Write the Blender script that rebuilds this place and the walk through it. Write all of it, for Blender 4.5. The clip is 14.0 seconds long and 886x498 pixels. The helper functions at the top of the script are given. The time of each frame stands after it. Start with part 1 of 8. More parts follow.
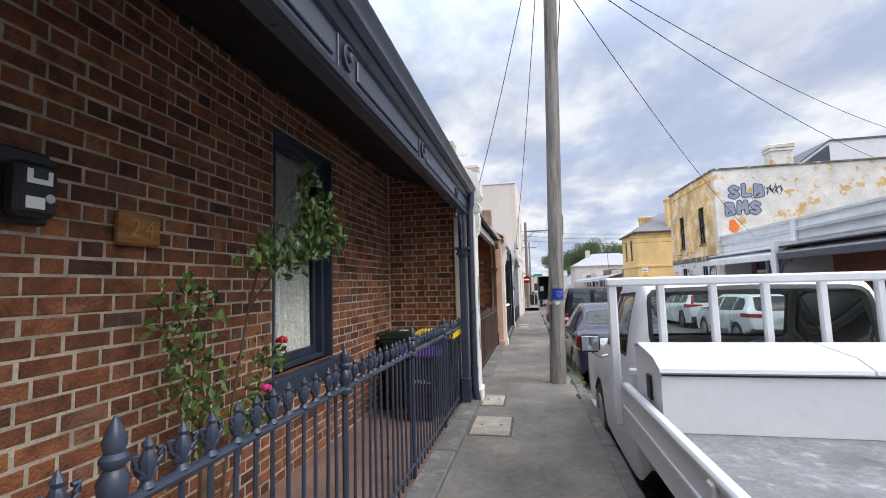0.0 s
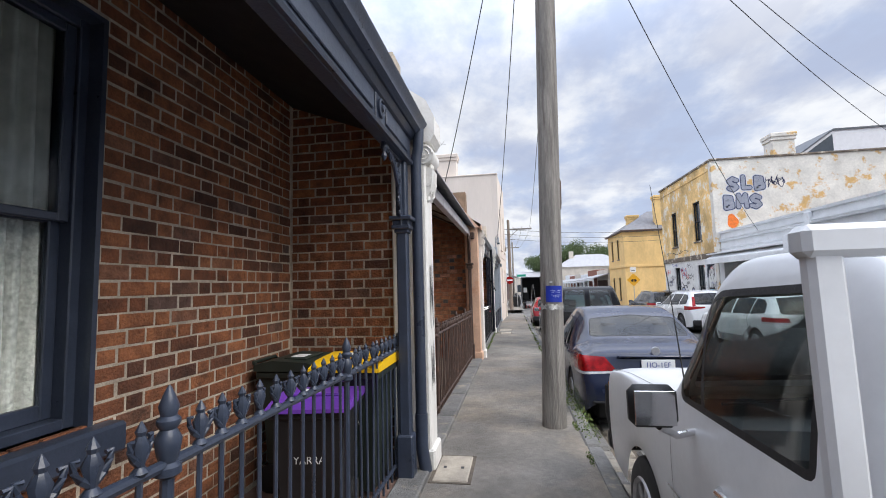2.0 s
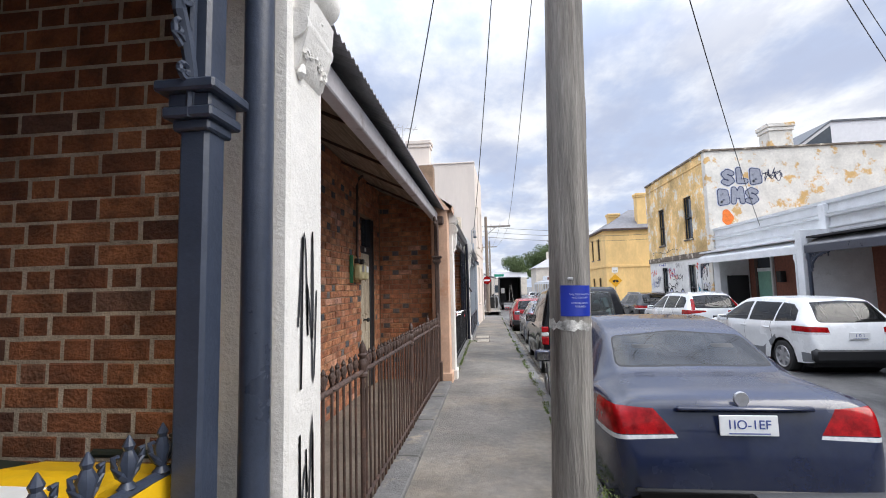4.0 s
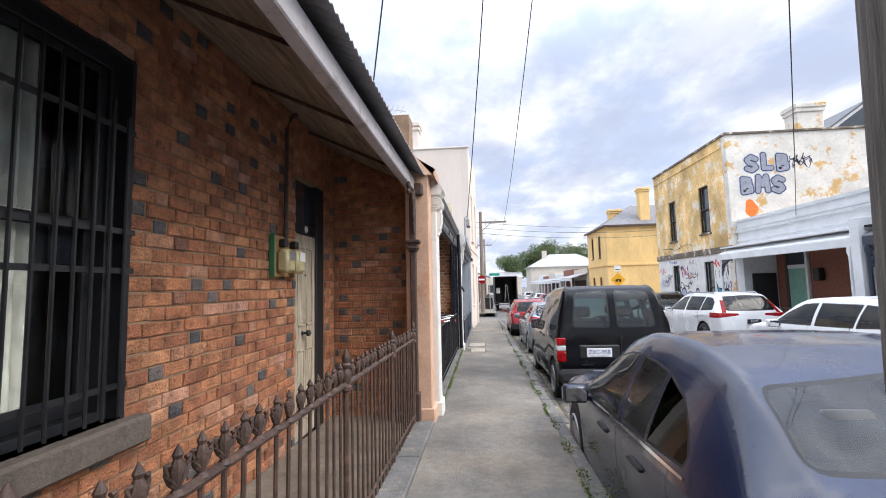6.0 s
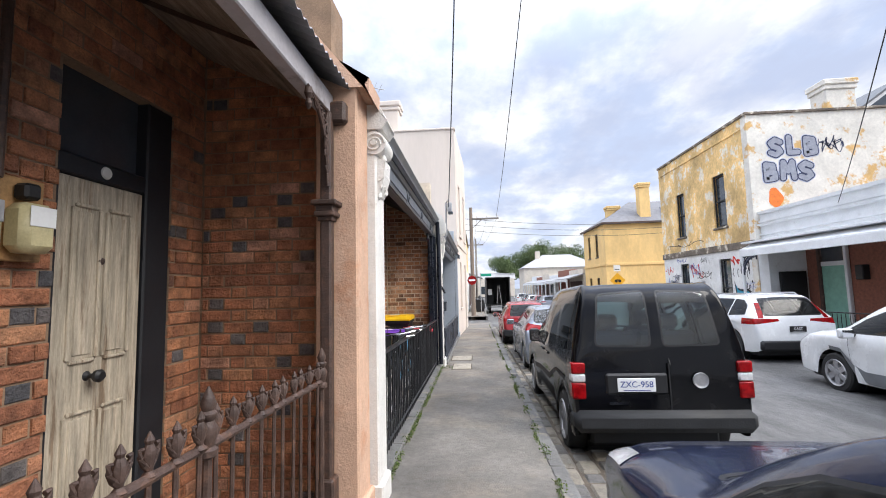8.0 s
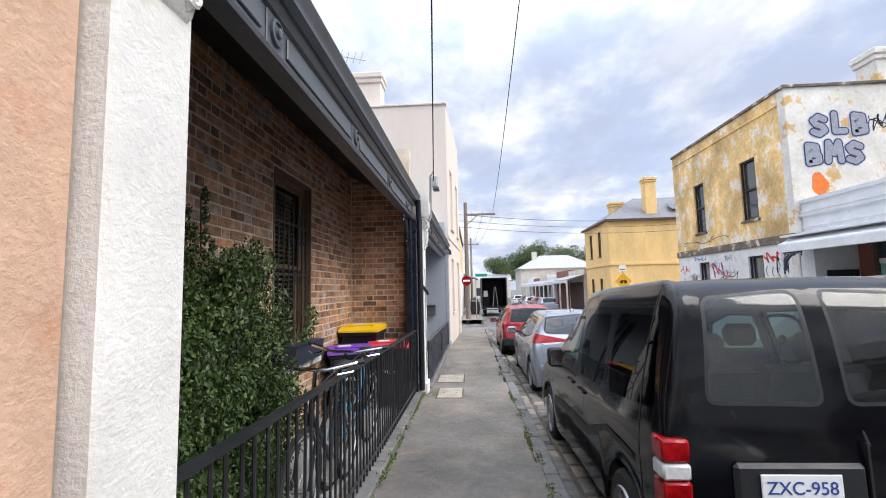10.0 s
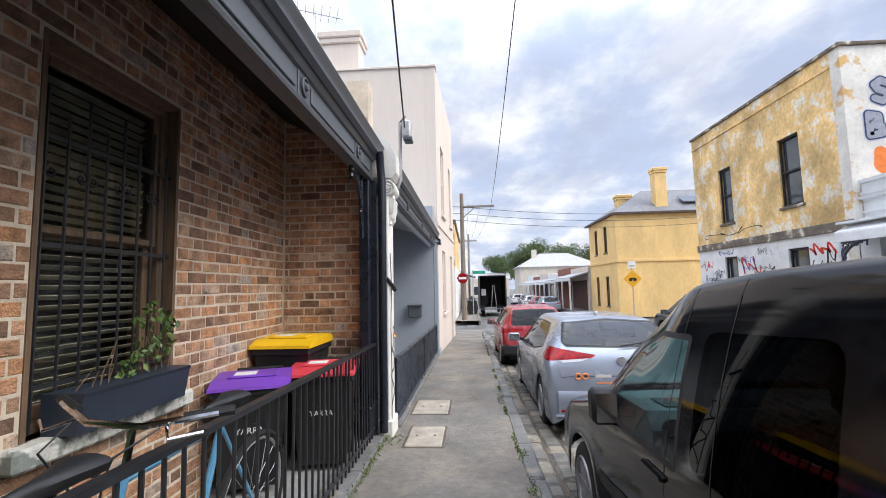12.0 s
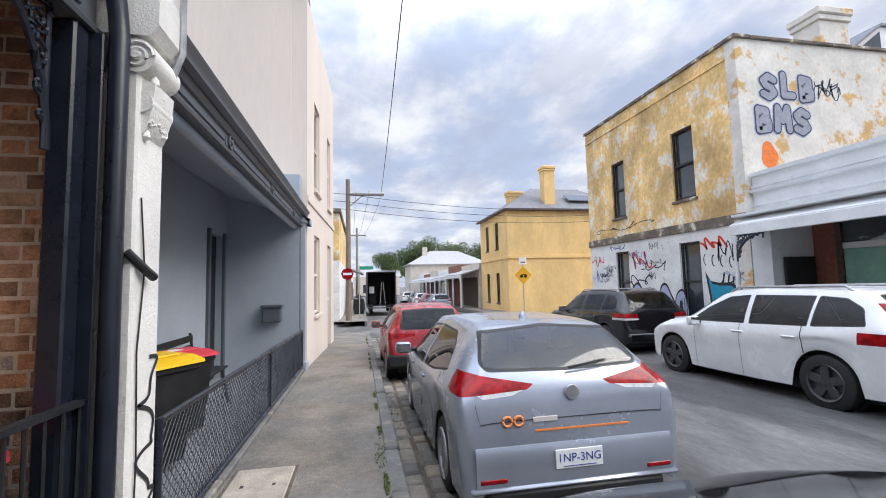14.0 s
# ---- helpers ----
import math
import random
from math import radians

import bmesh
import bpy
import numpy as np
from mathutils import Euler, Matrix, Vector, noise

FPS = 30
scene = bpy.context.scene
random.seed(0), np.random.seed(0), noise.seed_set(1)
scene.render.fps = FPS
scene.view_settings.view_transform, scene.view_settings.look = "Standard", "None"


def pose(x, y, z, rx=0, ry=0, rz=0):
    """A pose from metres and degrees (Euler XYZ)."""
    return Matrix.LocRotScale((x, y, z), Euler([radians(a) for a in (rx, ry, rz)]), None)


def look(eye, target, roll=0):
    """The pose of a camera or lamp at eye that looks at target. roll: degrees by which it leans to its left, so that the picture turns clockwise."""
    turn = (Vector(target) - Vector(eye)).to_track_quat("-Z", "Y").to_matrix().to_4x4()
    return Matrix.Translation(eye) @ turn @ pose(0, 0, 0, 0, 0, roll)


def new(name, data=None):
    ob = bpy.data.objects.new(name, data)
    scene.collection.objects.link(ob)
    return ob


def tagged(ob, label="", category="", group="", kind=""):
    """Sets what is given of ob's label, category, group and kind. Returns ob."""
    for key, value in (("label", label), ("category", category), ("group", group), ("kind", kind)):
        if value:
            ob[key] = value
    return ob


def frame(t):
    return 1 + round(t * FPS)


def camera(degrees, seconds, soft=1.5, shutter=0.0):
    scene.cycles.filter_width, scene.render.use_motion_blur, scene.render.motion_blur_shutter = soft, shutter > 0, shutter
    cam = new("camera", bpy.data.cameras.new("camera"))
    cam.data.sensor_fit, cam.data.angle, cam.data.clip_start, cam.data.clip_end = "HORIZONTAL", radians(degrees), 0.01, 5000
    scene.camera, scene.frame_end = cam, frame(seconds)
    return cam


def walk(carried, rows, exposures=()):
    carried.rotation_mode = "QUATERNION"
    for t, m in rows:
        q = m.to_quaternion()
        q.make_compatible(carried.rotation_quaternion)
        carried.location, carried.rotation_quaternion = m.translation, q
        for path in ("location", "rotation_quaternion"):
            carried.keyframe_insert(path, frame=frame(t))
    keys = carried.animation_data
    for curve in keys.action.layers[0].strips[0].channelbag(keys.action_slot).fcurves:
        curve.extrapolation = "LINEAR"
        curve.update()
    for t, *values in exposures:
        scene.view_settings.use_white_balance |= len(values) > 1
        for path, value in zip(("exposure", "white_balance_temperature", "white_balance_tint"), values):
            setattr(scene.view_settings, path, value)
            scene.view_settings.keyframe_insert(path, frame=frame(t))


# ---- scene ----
cam = camera(91.3, 14.0, 1.0)
METRES, EYE, TILT, LEAN, TURN = 15.4, 1.43, 0.0, 0.0, 11.2
ROWS = [
    (0.0, 0.0, 0.0, 0.0, 0.12, 4.74, 1.48),
    (0.5, 0.0058, 0.0368, -0.0021, -0.4, 4.81, 1.52),
    (1.0, 0.0135, 0.0723, -0.0034, -1.28, 4.77, 1.52),
    (1.5, 0.0222, 0.1091, -0.0048, -1.6, 4.84, 1.5),
    (2.0, 0.0286, 0.1457, -0.0049, -2.05, 4.93, 1.56),
    (2.5, 0.0371, 0.1813, -0.0054, -2.6, 4.97, 1.57),
    (3.0, 0.0433, 0.2166, -0.0056, -3.81, 4.93, 1.59),
    (5.5, 0.0686, 0.3896, -0.0061, -5.59, 4.88, 1.26),
    (6.0, 0.0765, 0.4237, -0.0081, -5.85, 4.88, 1.33),
    (6.5, 0.0853, 0.4575, -0.0088, -6.08, 4.9, 1.39),
    (7.0, 0.095, 0.4915, -0.0097, -6.35, 5.03, 1.45),
    (7.5, 0.1059, 0.5276, -0.0112, -6.59, 5.08, 1.5),
    (8.0, 0.1136, 0.5622, -0.0107, -6.8, 5.08, 1.42),
    (10.5, 0.1511, 0.737, -0.0145, -7.47, 5.28, 1.32),
    (11.0, 0.159, 0.7705, -0.0161, -7.41, 5.15, 1.24),
    (11.5, 0.1676, 0.8034, -0.0162, -7.44, 5.14, 1.23),
    (12.0, 0.178, 0.8363, -0.0168, -7.59, 5.13, 1.24),
    (12.5, 0.189, 0.8701, -0.0168, -7.88, 5.04, 1.25),
    (13.0, 0.1991, 0.9048, -0.0189, -11.37, 4.87, 1.38),
    (13.5, 0.2107, 0.9385, -0.0216, -16.38, 4.76, 1.53),
    (14.0, 0.2192, 0.9736, -0.0218, -21.98, 4.56, 1.39),
]
walk(cam, [(t, pose(0, 0, EYE, TILT, LEAN, TURN) @ pose(METRES * x, METRES * y, METRES * z, 90 + pitch, roll, yaw)) for t, x, y, z, yaw, pitch, roll in ROWS],
     [(0.0, -0.03, 6500, 10), (3.0, 0.0, 6550, 10), (5.5, 0.28, 6600, 10), (8.0, 0.28, 6600, 10), (10.5, 0.17, 6550, 10), (12.5, 0.13, 6550, 10), (14.0, 0.0, 6500, 10)])

# ---- light: a bright overcast sky with broken cloud ----
SUN_EL, SUN_AZ = 41.0, 112.0
world = bpy.data.worlds.new("world")
scene.world = world
world.use_nodes = True
wn, wl = world.node_tree.nodes, world.node_tree.links
wn.clear()
w_out = wn.new("ShaderNodeOutputWorld")
w_bg = wn.new("ShaderNodeBackground")
w_sky = wn.new("ShaderNodeTexSky")
w_sky.sky_type, w_sky.sun_disc = "NISHITA", False
w_sky.sun_elevation, w_sky.sun_rotation = radians(SUN_EL), radians(SUN_AZ)
w_co = wn.new("ShaderNodeTexCoord")
w_sep = wn.new("ShaderNodeSeparateXYZ")
wl.new(w_co.outputs["Generated"], w_sep.inputs[0])
w_up = wn.new("ShaderNodeMath")
w_up.operation = "MAXIMUM"
w_up.inputs[1].default_value = 0.0
wl.new(w_sep.outputs["Z"], w_up.inputs[0])
w_add = wn.new("ShaderNodeMath")
w_add.inputs[1].default_value = 0.22
wl.new(w_up.outputs[0], w_add.inputs[0])
w_div = wn.new("ShaderNodeVectorMath")
w_div.operation = "DIVIDE"
w_comb = wn.new("ShaderNodeCombineXYZ")
for i in range(3):
    wl.new(w_add.outputs[0], w_comb.inputs[i])
wl.new(w_co.outputs["Generated"], w_div.inputs[0])
wl.new(w_comb.outputs[0], w_div.inputs[1])


def cloud_noise(scale, detail, lo, hi, offset):
    mp = wn.new("ShaderNodeMapping")
    mp.inputs["Location"].default_value = offset
    mp.inputs["Scale"].default_value = (1.0, 0.75, 0.35)
    no = wn.new("ShaderNodeTexNoise")
    no.inputs["Scale"].default_value, no.inputs["Detail"].default_value = scale, detail
    no.inputs["Roughness"].default_value = 0.56
    mr = wn.new("ShaderNodeMapRange")
    mr.interpolation_type = "SMOOTHSTEP"
    mr.inputs["From Min"].default_value, mr.inputs["From Max"].default_value = lo, hi
    wl.new(w_div.outputs[0], mp.inputs["Vector"])
    wl.new(mp.outputs[0], no.inputs["Vector"])
    wl.new(no.outputs["Fac"], mr.inputs["Value"])
    return mr.outputs[0]


thin = cloud_noise(2.3, 8.0, 0.38, 0.62, (3.1, 0.4, 1.0))
grey = cloud_noise(3.6, 9.0, 0.42, 0.62, (7.3, 2.2, 4.0))


def world_mix(fac, a, b):
    m = wn.new("ShaderNodeMix")
    m.data_type = "RGBA"
    if isinstance(fac, float):
        m.inputs["Factor"].default_value = fac
    else:
        wl.new(fac, m.inputs["Factor"])
    for sock, v in ((m.inputs["A"], a), (m.inputs["B"], b)):
        if isinstance(v, tuple):
            sock.default_value = v
        else:
            wl.new(v, sock)
    return m.outputs["Result"]


w_gain = wn.new("ShaderNodeVectorMath")
w_gain.operation = "SCALE"
w_gain.inputs["Scale"].default_value = 0.10
wl.new(w_sky.outputs[0], w_gain.inputs[0])
veil = world_mix(0.86, w_gain.outputs[0], (0.6, 0.7, 0.94, 1))
bank = world_mix(thin, veil, (1.0, 1.03, 1.08, 1))
dark = world_mix(0.55, bank, (0.5, 0.56, 0.74, 1))
clouds = world_mix(grey, bank, dark)
w_zen = wn.new("ShaderNodeMapRange")      # an overcast sky is brighter overhead
w_zen.interpolation_type = "SMOOTHSTEP"
w_zen.inputs["From Min"].default_value, w_zen.inputs["From Max"].default_value = 0.4, 1.0
w_zen.inputs["To Min"].default_value, w_zen.inputs["To Max"].default_value = 1.0, 4.0
wl.new(w_sep.outputs["Z"], w_zen.inputs["Value"])
w_lift = wn.new("ShaderNodeVectorMath")
w_lift.operation = "SCALE"
wl.new(clouds, w_lift.inputs[0])
wl.new(w_zen.outputs[0], w_lift.inputs["Scale"])
wl.new(w_lift.outputs[0], w_bg.inputs["Color"])
w_bg.inputs["Strength"].default_value = 0.95
wl.new(w_bg.outputs[0], w_out.inputs["Surface"])
sun = new("sun", bpy.data.lights.new("sun", "SUN"))
sun.data.energy, sun.data.angle, sun.data.color = 2.7, radians(40), (1.0, 0.96, 0.9)
az, el = radians(SUN_AZ), radians(SUN_EL)
sun.matrix_world = look((math.sin(az) * math.cos(el) * 40, math.cos(az) * math.cos(el) * 40, math.sin(el) * 40), (0, 0, 0))


# ---- helpers of this scene ----
def G(y):
    """Height of the street, which falls gently along y."""
    return -0.018 * min(max(y, -40.0), 60.0)


def material(name, base, rough=0.7, metal=0.0, vary=0.12, scale=6.0, bump=0.0, bump_scale=60.0, spots=None, spot_scale=3.0, spot_lo=0.55, spot_hi=0.65,
             per="", hues=None, coat=0.0, grain=None, streak=None, spec=0.5):
    """A node material: a base colour broken up at two scales, optional second colour in patches, bump, and variation per piece."""
    m = bpy.data.materials.new(name)
    m.use_nodes = True
    n, l = m.node_tree.nodes, m.node_tree.links
    b = n["Principled BSDF"]
    b.inputs["Roughness"].default_value, b.inputs["Metallic"].default_value = rough, metal
    b.inputs["Specular IOR Level"].default_value = spec
    if coat:
        b.inputs["Coat Weight"].default_value, b.inputs["Coat Roughness"].default_value = coat, 0.03
    co = n.new("ShaderNodeNewGeometry").outputs["Position"]
    if streak or grain:
        mp = n.new("ShaderNodeMapping")
        mp.inputs["Scale"].default_value = streak or grain
        l.new(co, mp.inputs["Vector"])
        co_s = mp.outputs[0]
    else:
        co_s = co

    def mix(kind, fac, a, c):
        x = n.new("ShaderNodeMix")
        x.data_type, x.blend_type = "RGBA", kind
        for sock, v in ((x.inputs["Factor"], fac), (x.inputs["A"], a), (x.inputs["B"], c)):
            if isinstance(v, (int, float)):
                sock.default_value = v
            elif isinstance(v, tuple):
                sock.default_value = (*v, 1) if len(v) == 3 else v
            else:
                l.new(v, sock)
        return x.outputs["Result"]

    def noise_of(vec, sc, det=6.0, lo=0.3, hi=0.7, rgh=0.6):
        t = n.new("ShaderNodeTexNoise")
        t.inputs["Scale"].default_value, t.inputs["Detail"].default_value, t.inputs["Roughness"].default_value = sc, det, rgh
        r = n.new("ShaderNodeMapRange")
        r.inputs["From Min"].default_value, r.inputs["From Max"].default_value = lo, hi
        l.new(vec, t.inputs["Vector"])
        l.new(t.outputs["Fac"], r.inputs["Value"])
        return r.outputs[0]

    col = base
    if hues:
        ramp = n.new("ShaderNodeValToRGB")
        ramp.color_ramp.interpolation = "LINEAR"
        els = ramp.color_ramp.elements
        while len(els) < len(hues):
            els.new(0.5)
        for e, (p, c) in zip(els, hues):
            e.position, e.color = p, (*c, 1)
        src = n.new("ShaderNodeObjectInfo").outputs["Random"] if per == "object" else n.new("ShaderNodeNewGeometry").outputs["Random Per Island"]
        l.new(src, ramp.inputs["Fac"])
        col = ramp.outputs["Color"]
    if spots:
        col = mix("MIX", noise_of(co_s, spot_scale, 8.0, spot_lo, spot_hi, 0.65), col, spots)
    big = noise_of(co_s, scale)
    fine = noise_of(co_s, scale * 11)
    lo_c, hi_c = (1 - vary * 1.6,) * 3, (1 + vary,) * 3
    col = mix("MULTIPLY", 1.0, col, mix("MIX", big, lo_c, hi_c))
    col = mix("MULTIPLY", 0.7, col, mix("MIX", fine, (1 - vary,) * 3, (1 + vary * 0.8,) * 3))
    l.new(col, b.inputs["Base Color"])
    rr = n.new("ShaderNodeMapRange")
    rr.inputs["To Min"].default_value, rr.inputs["To Max"].default_value = max(rough - 0.09, 0.02), min(rough + 0.09, 1)
    if rough < 0.12:
        rr.inputs["To Min"].default_value, rr.inputs["To Max"].default_value = rough * 0.8, rough * 1.5
    l.new(big, rr.inputs["Value"])
    l.new(rr.outputs[0], b.inputs["Roughness"])
    if bump:
        bp = n.new("ShaderNodeBump")
        bp.inputs["Strength"].default_value, bp.inputs["Distance"].default_value = bump, 0.01
        l.new(noise_of(co_s, bump_scale), bp.inputs["Height"])
        l.new(bp.outputs[0], b.inputs["Normal"])
    return m


def glass_material(name, tint=(0.8, 0.85, 0.85), rough=0.02):
    m = bpy.data.materials.new(name)
    m.use_nodes = True
    b = m.node_tree.nodes["Principled BSDF"]
    b.inputs["Base Color"].default_value = (*tint, 1)
    b.inputs["Roughness"].default_value = rough
    b.inputs["Transmission Weight"].default_value = 1.0
    b.inputs["IOR"].default_value = 1.2
    return m


def mesh_of(name, verts, faces, mats, smooth=False, idx=None):
    me = bpy.data.meshes.new(name)
    me.from_pydata([tuple(v) for v in verts], [], faces)
    for m in (mats if isinstance(mats, (list, tuple)) else [mats]):
        me.materials.append(m)
    if idx:
        me.polygons.foreach_set("material_index", idx)
    if smooth:
        me.polygons.foreach_set("use_smooth", [True] * len(me.polygons))
    me.update()
    return me


class Geo:
    """Collects simple solids into one mesh."""

    def __init__(self):
        self.v, self.f = [], []

    def add(self, verts, faces):
        o = len(self.v)
        self.v += [tuple(p) for p in verts]
        self.f += [tuple(i + o for i in f) for f in faces]
        return self

    def box(self, x0, x1, y0, y1, z0, z1, c=0.0, slope=False):
        """A box with chamfered edges; slope: its heights are over the street."""
        a = [(x, y, z) for z in (z0, z1) for y in (y0, y1) for x in (x0, x1)]
        if c:
            c = min(c, abs(x1 - x0) * 0.45, abs(y1 - y0) * 0.45, abs(z1 - z0) * 0.45)
            bm = bmesh.new()
            bmesh.ops.create_cube(bm, size=1.0)
            for p in bm.verts:
                p.co = ((x0 + x1) / 2 + p.co.x * (x1 - x0), (y0 + y1) / 2 + p.co.y * (y1 - y0), (z0 + z1) / 2 + p.co.z * (z1 - z0))
            bmesh.ops.bevel(bm, geom=bm.edges[:], offset=c, segments=1, affect="EDGES")
            bm.verts.index_update()
            vs = [p.co.copy() for p in bm.verts]
            fs = [[q.index for q in f.verts] for f in bm.faces]
            bm.free()
        else:
            vs = [Vector(p) for p in a]
            fs = [(0, 2, 3, 1), (4, 5, 7, 6), (0, 1, 5, 4), (2, 6, 7, 3), (0, 4, 6, 2), (1, 3, 7, 5)]
        if slope:
            for p in vs:
                p.z += G(p.y)
        return self.add(vs, fs)

    def lathe(self, prof, base=(0, 0, 0), n=12, axis="z", caps=True):
        """A turned solid from (radius, height) pairs."""
        vs, fs = [], []
        for r, h in prof:
            for i in range(n):
                a = 2 * math.pi * i / n
                p = (r * math.cos(a), r * math.sin(a), h)
                if axis == "x":
                    p = (h, p[0], p[1])
                elif axis == "y":
                    p = (p[0], h, p[1])
                vs.append((p[0] + base[0], p[1] + base[1], p[2] + base[2]))
        for k in range(len(prof) - 1):
            for i in range(n):
                j = (i + 1) % n
                fs.append((k * n + i, k * n + j, (k + 1) * n + j, (k + 1) * n + i))
        if caps:
            fs.append(tuple(range(n))[::-1])
            fs.append(tuple(range((len(prof) - 1) * n, len(prof) * n)))
        return self.add(vs, fs)

    def tube(self, pts, r, n=8, taper=None):
        """A round rod along points."""
        pts = [Vector(p) for p in pts]
        vs, fs = [], []
        for k, p in enumerate(pts):
            d = (pts[min(k + 1, len(pts) - 1)] - pts[max(k - 1, 0)]).normalized()
            u = d.cross(Vector((0, 0, 1)) if abs(d.z) < 0.9 else Vector((1, 0, 0))).normalized()
            w = d.cross(u)
            rr = r if taper is None else r + (taper - r) * k / (len(pts) - 1)
            for i in range(n):
                a = 2 * math.pi * i / n
                vs.append(p + u * (rr * math.cos(a)) + w * (rr * math.sin(a)))
        for k in range(len(pts) - 1):
            for i in range(n):
                j = (i + 1) % n
                fs.append((k * n + i, (k + 1) * n + i, (k + 1) * n + j, k * n + j))
        fs.append(tuple(range(n)))
        fs.append(tuple(range((len(pts) - 1) * n, len(pts) * n))[::-1])
        return self.add(vs, fs)

    def extrude(self, outline, along, lo, hi):
        """A polygon pushed along an axis. along 'y': outline is (x, z); 'x': (y, z); 'z': (x, y)."""
        def at(p, h):
            return {"y": (p[0], h, p[1]), "x": (h, p[0], p[1]), "z": (p[0], p[1], h)}[along]
        n = len(outline)
        vs = [at(p, lo) for p in outline] + [at(p, hi) for p in outline]
        fs = [tuple(range(n)), tuple(range(n, 2 * n))[::-1]] + [(i, n + i, n + (i + 1) % n, (i + 1) % n) for i in range(n)]
        return self.add(vs, fs)

    def turned(self, m):
        self.v = [tuple(m @ Vector(p)) for p in self.v]
        return self

    def mesh(self, name, mats, smooth=False):
        me = mesh_of(name, self.v, self.f, mats, smooth)
        bm = bmesh.new()
        bm.from_mesh(me)
        bmesh.ops.recalc_face_normals(bm, faces=bm.faces)
        bm.to_mesh(me)
        bm.free()
        if smooth:
            me.polygons.foreach_set("use_smooth", [True] * len(me.polygons))
            me.set_sharp_from_angle(angle=radians(38))
        return me


def part(name, geo, mat, parent, label="", smooth=False):
    me = geo if isinstance(geo, bpy.types.Mesh) else geo.mesh(name, mat, smooth)
    ob = new(name, me)
    if parent:
        ob.parent = parent
    return tagged(ob, label)


def thing(name, label, category, at=(0, 0, 0), group="", kind="", rz=0.0):
    ob = new(name)
    ob.empty_display_size = 0.1
    ob.matrix_world = pose(*at, 0, 0, rz)
    return tagged(ob, label, category, group, kind)


def struct(name, geo, mat, label, category, smooth=False):
    ob = part(name, geo, mat, None, "", smooth)
    return tagged(ob, label, category, "", "structure")


# ---- materials ----
ASPHALT_PATH = material("footpath_asphalt", (0.22, 0.202, 0.178), 0.9, vary=0.24, scale=1.6, bump=0.7, bump_scale=150, spots=(0.31, 0.26, 0.2), spot_scale=0.9, spot_lo=0.47, spot_hi=0.7)
ASPHALT_ROAD = material("road_asphalt", (0.17, 0.166, 0.16), 0.85, vary=0.28, scale=2.2, bump=0.8, bump_scale=160, spots=(0.1, 0.098, 0.095), spot_scale=0.6, spot_lo=0.48, spot_hi=0.6, streak=(1.0, 0.35, 1.0))
BLUESTONE = material("bluestone", (0.17, 0.165, 0.155), 0.8, vary=0.25, scale=3, bump=0.6, bump_scale=45, spots=(0.3, 0.26, 0.2), spot_scale=4)
PITCHER = material("bluestone_pitcher", (0.2, 0.19, 0.17), 0.75, vary=0.25, scale=5, bump=0.8, bump_scale=30, per="island", hues=[(0, (0.13, 0.125, 0.12)), (0.5, (0.21, 0.195, 0.17)), (1, (0.3, 0.26, 0.2))])
DIRT = material("gutter_dirt", (0.13, 0.105, 0.08), 0.95, vary=0.3, scale=6, bump=0.6, bump_scale=60)
MORTAR_1 = material("mortar_pale", (0.5, 0.43, 0.34), 0.95, vary=0.25, scale=6, bump=0.6, bump_scale=120, spots=(0.14, 0.1, 0.07), spot_scale=4.0, spot_lo=0.6, spot_hi=0.8)
MORTAR_2 = material("mortar_brown", (0.3, 0.2, 0.13), 0.95, vary=0.2, scale=5, bump=0.4, bump_scale=120)
MORTAR_3 = material("mortar_cream", (0.66, 0.56, 0.44), 0.95, vary=0.15, scale=5, bump=0.4, bump_scale=120)
BRICK_HUES_1 = [(0, (0.094, 0.04, 0.025)), (0.22, (0.199, 0.072, 0.034)), (0.6, (0.277, 0.102, 0.044)), (0.9, (0.344, 0.133, 0.057)), (1, (0.133, 0.078, 0.061))]
BRICK_HUES_2 = [(0, (0.331, 0.132, 0.073)), (0.3, (0.453, 0.182, 0.094)), (0.6, (0.508, 0.221, 0.11)), (0.88, (0.552, 0.265, 0.138)), (1, (0.552, 0.298, 0.221))]
BRICK_HUES_3 = [(0, (0.225, 0.135, 0.09)), (0.2, (0.405, 0.225, 0.135)), (0.45, (0.54, 0.33, 0.21)), (0.62, (0.6, 0.3, 0.15)), (0.85, (0.6, 0.405, 0.27)), (1, (0.45, 0.39, 0.345))]


def brick_materials(name, hues):
    soot = tuple(0.3 * q for q in hues[1][1])
    kw = dict(vary=0.34, scale=9, bump=1.0, bump_scale=55, hues=hues, spots=soot, spot_scale=8.0, spot_lo=0.58, spot_hi=0.76)
    return (material(name + "_brick", (0.2, 0.1, 0.05), 0.85, per="object", **kw), material(name + "_brick_mass", (0.2, 0.1, 0.05), 0.85, per="island", **kw))


NAVY = material("navy_gloss_paint", (0.035, 0.045, 0.07), 0.35, vary=0.15, scale=5, bump=0.1)
# Dark paint; near-black so the veranda ceilings carry their deep shade in the colour.
NAVY_DARK = material("dark_paint_and_soffit_shade", (0.012, 0.013, 0.017), 0.6, vary=0.2, scale=3)
BROWN_IRON = material("rusty_brown_iron", (0.075, 0.045, 0.035), 0.6, vary=0.3, scale=14, bump=0.3, spots=(0.14, 0.075, 0.05), spot_scale=9)
BLACK_IRON = material("black_iron", (0.016, 0.017, 0.02), 0.4, vary=0.2, scale=8)
WHITE_RENDER = material("white_render", (0.72, 0.7, 0.66), 0.8, vary=0.08, scale=2.5, bump=0.3, bump_scale=60, spots=(0.5, 0.47, 0.42), spot_scale=5, spot_lo=0.6, spot_hi=0.8)
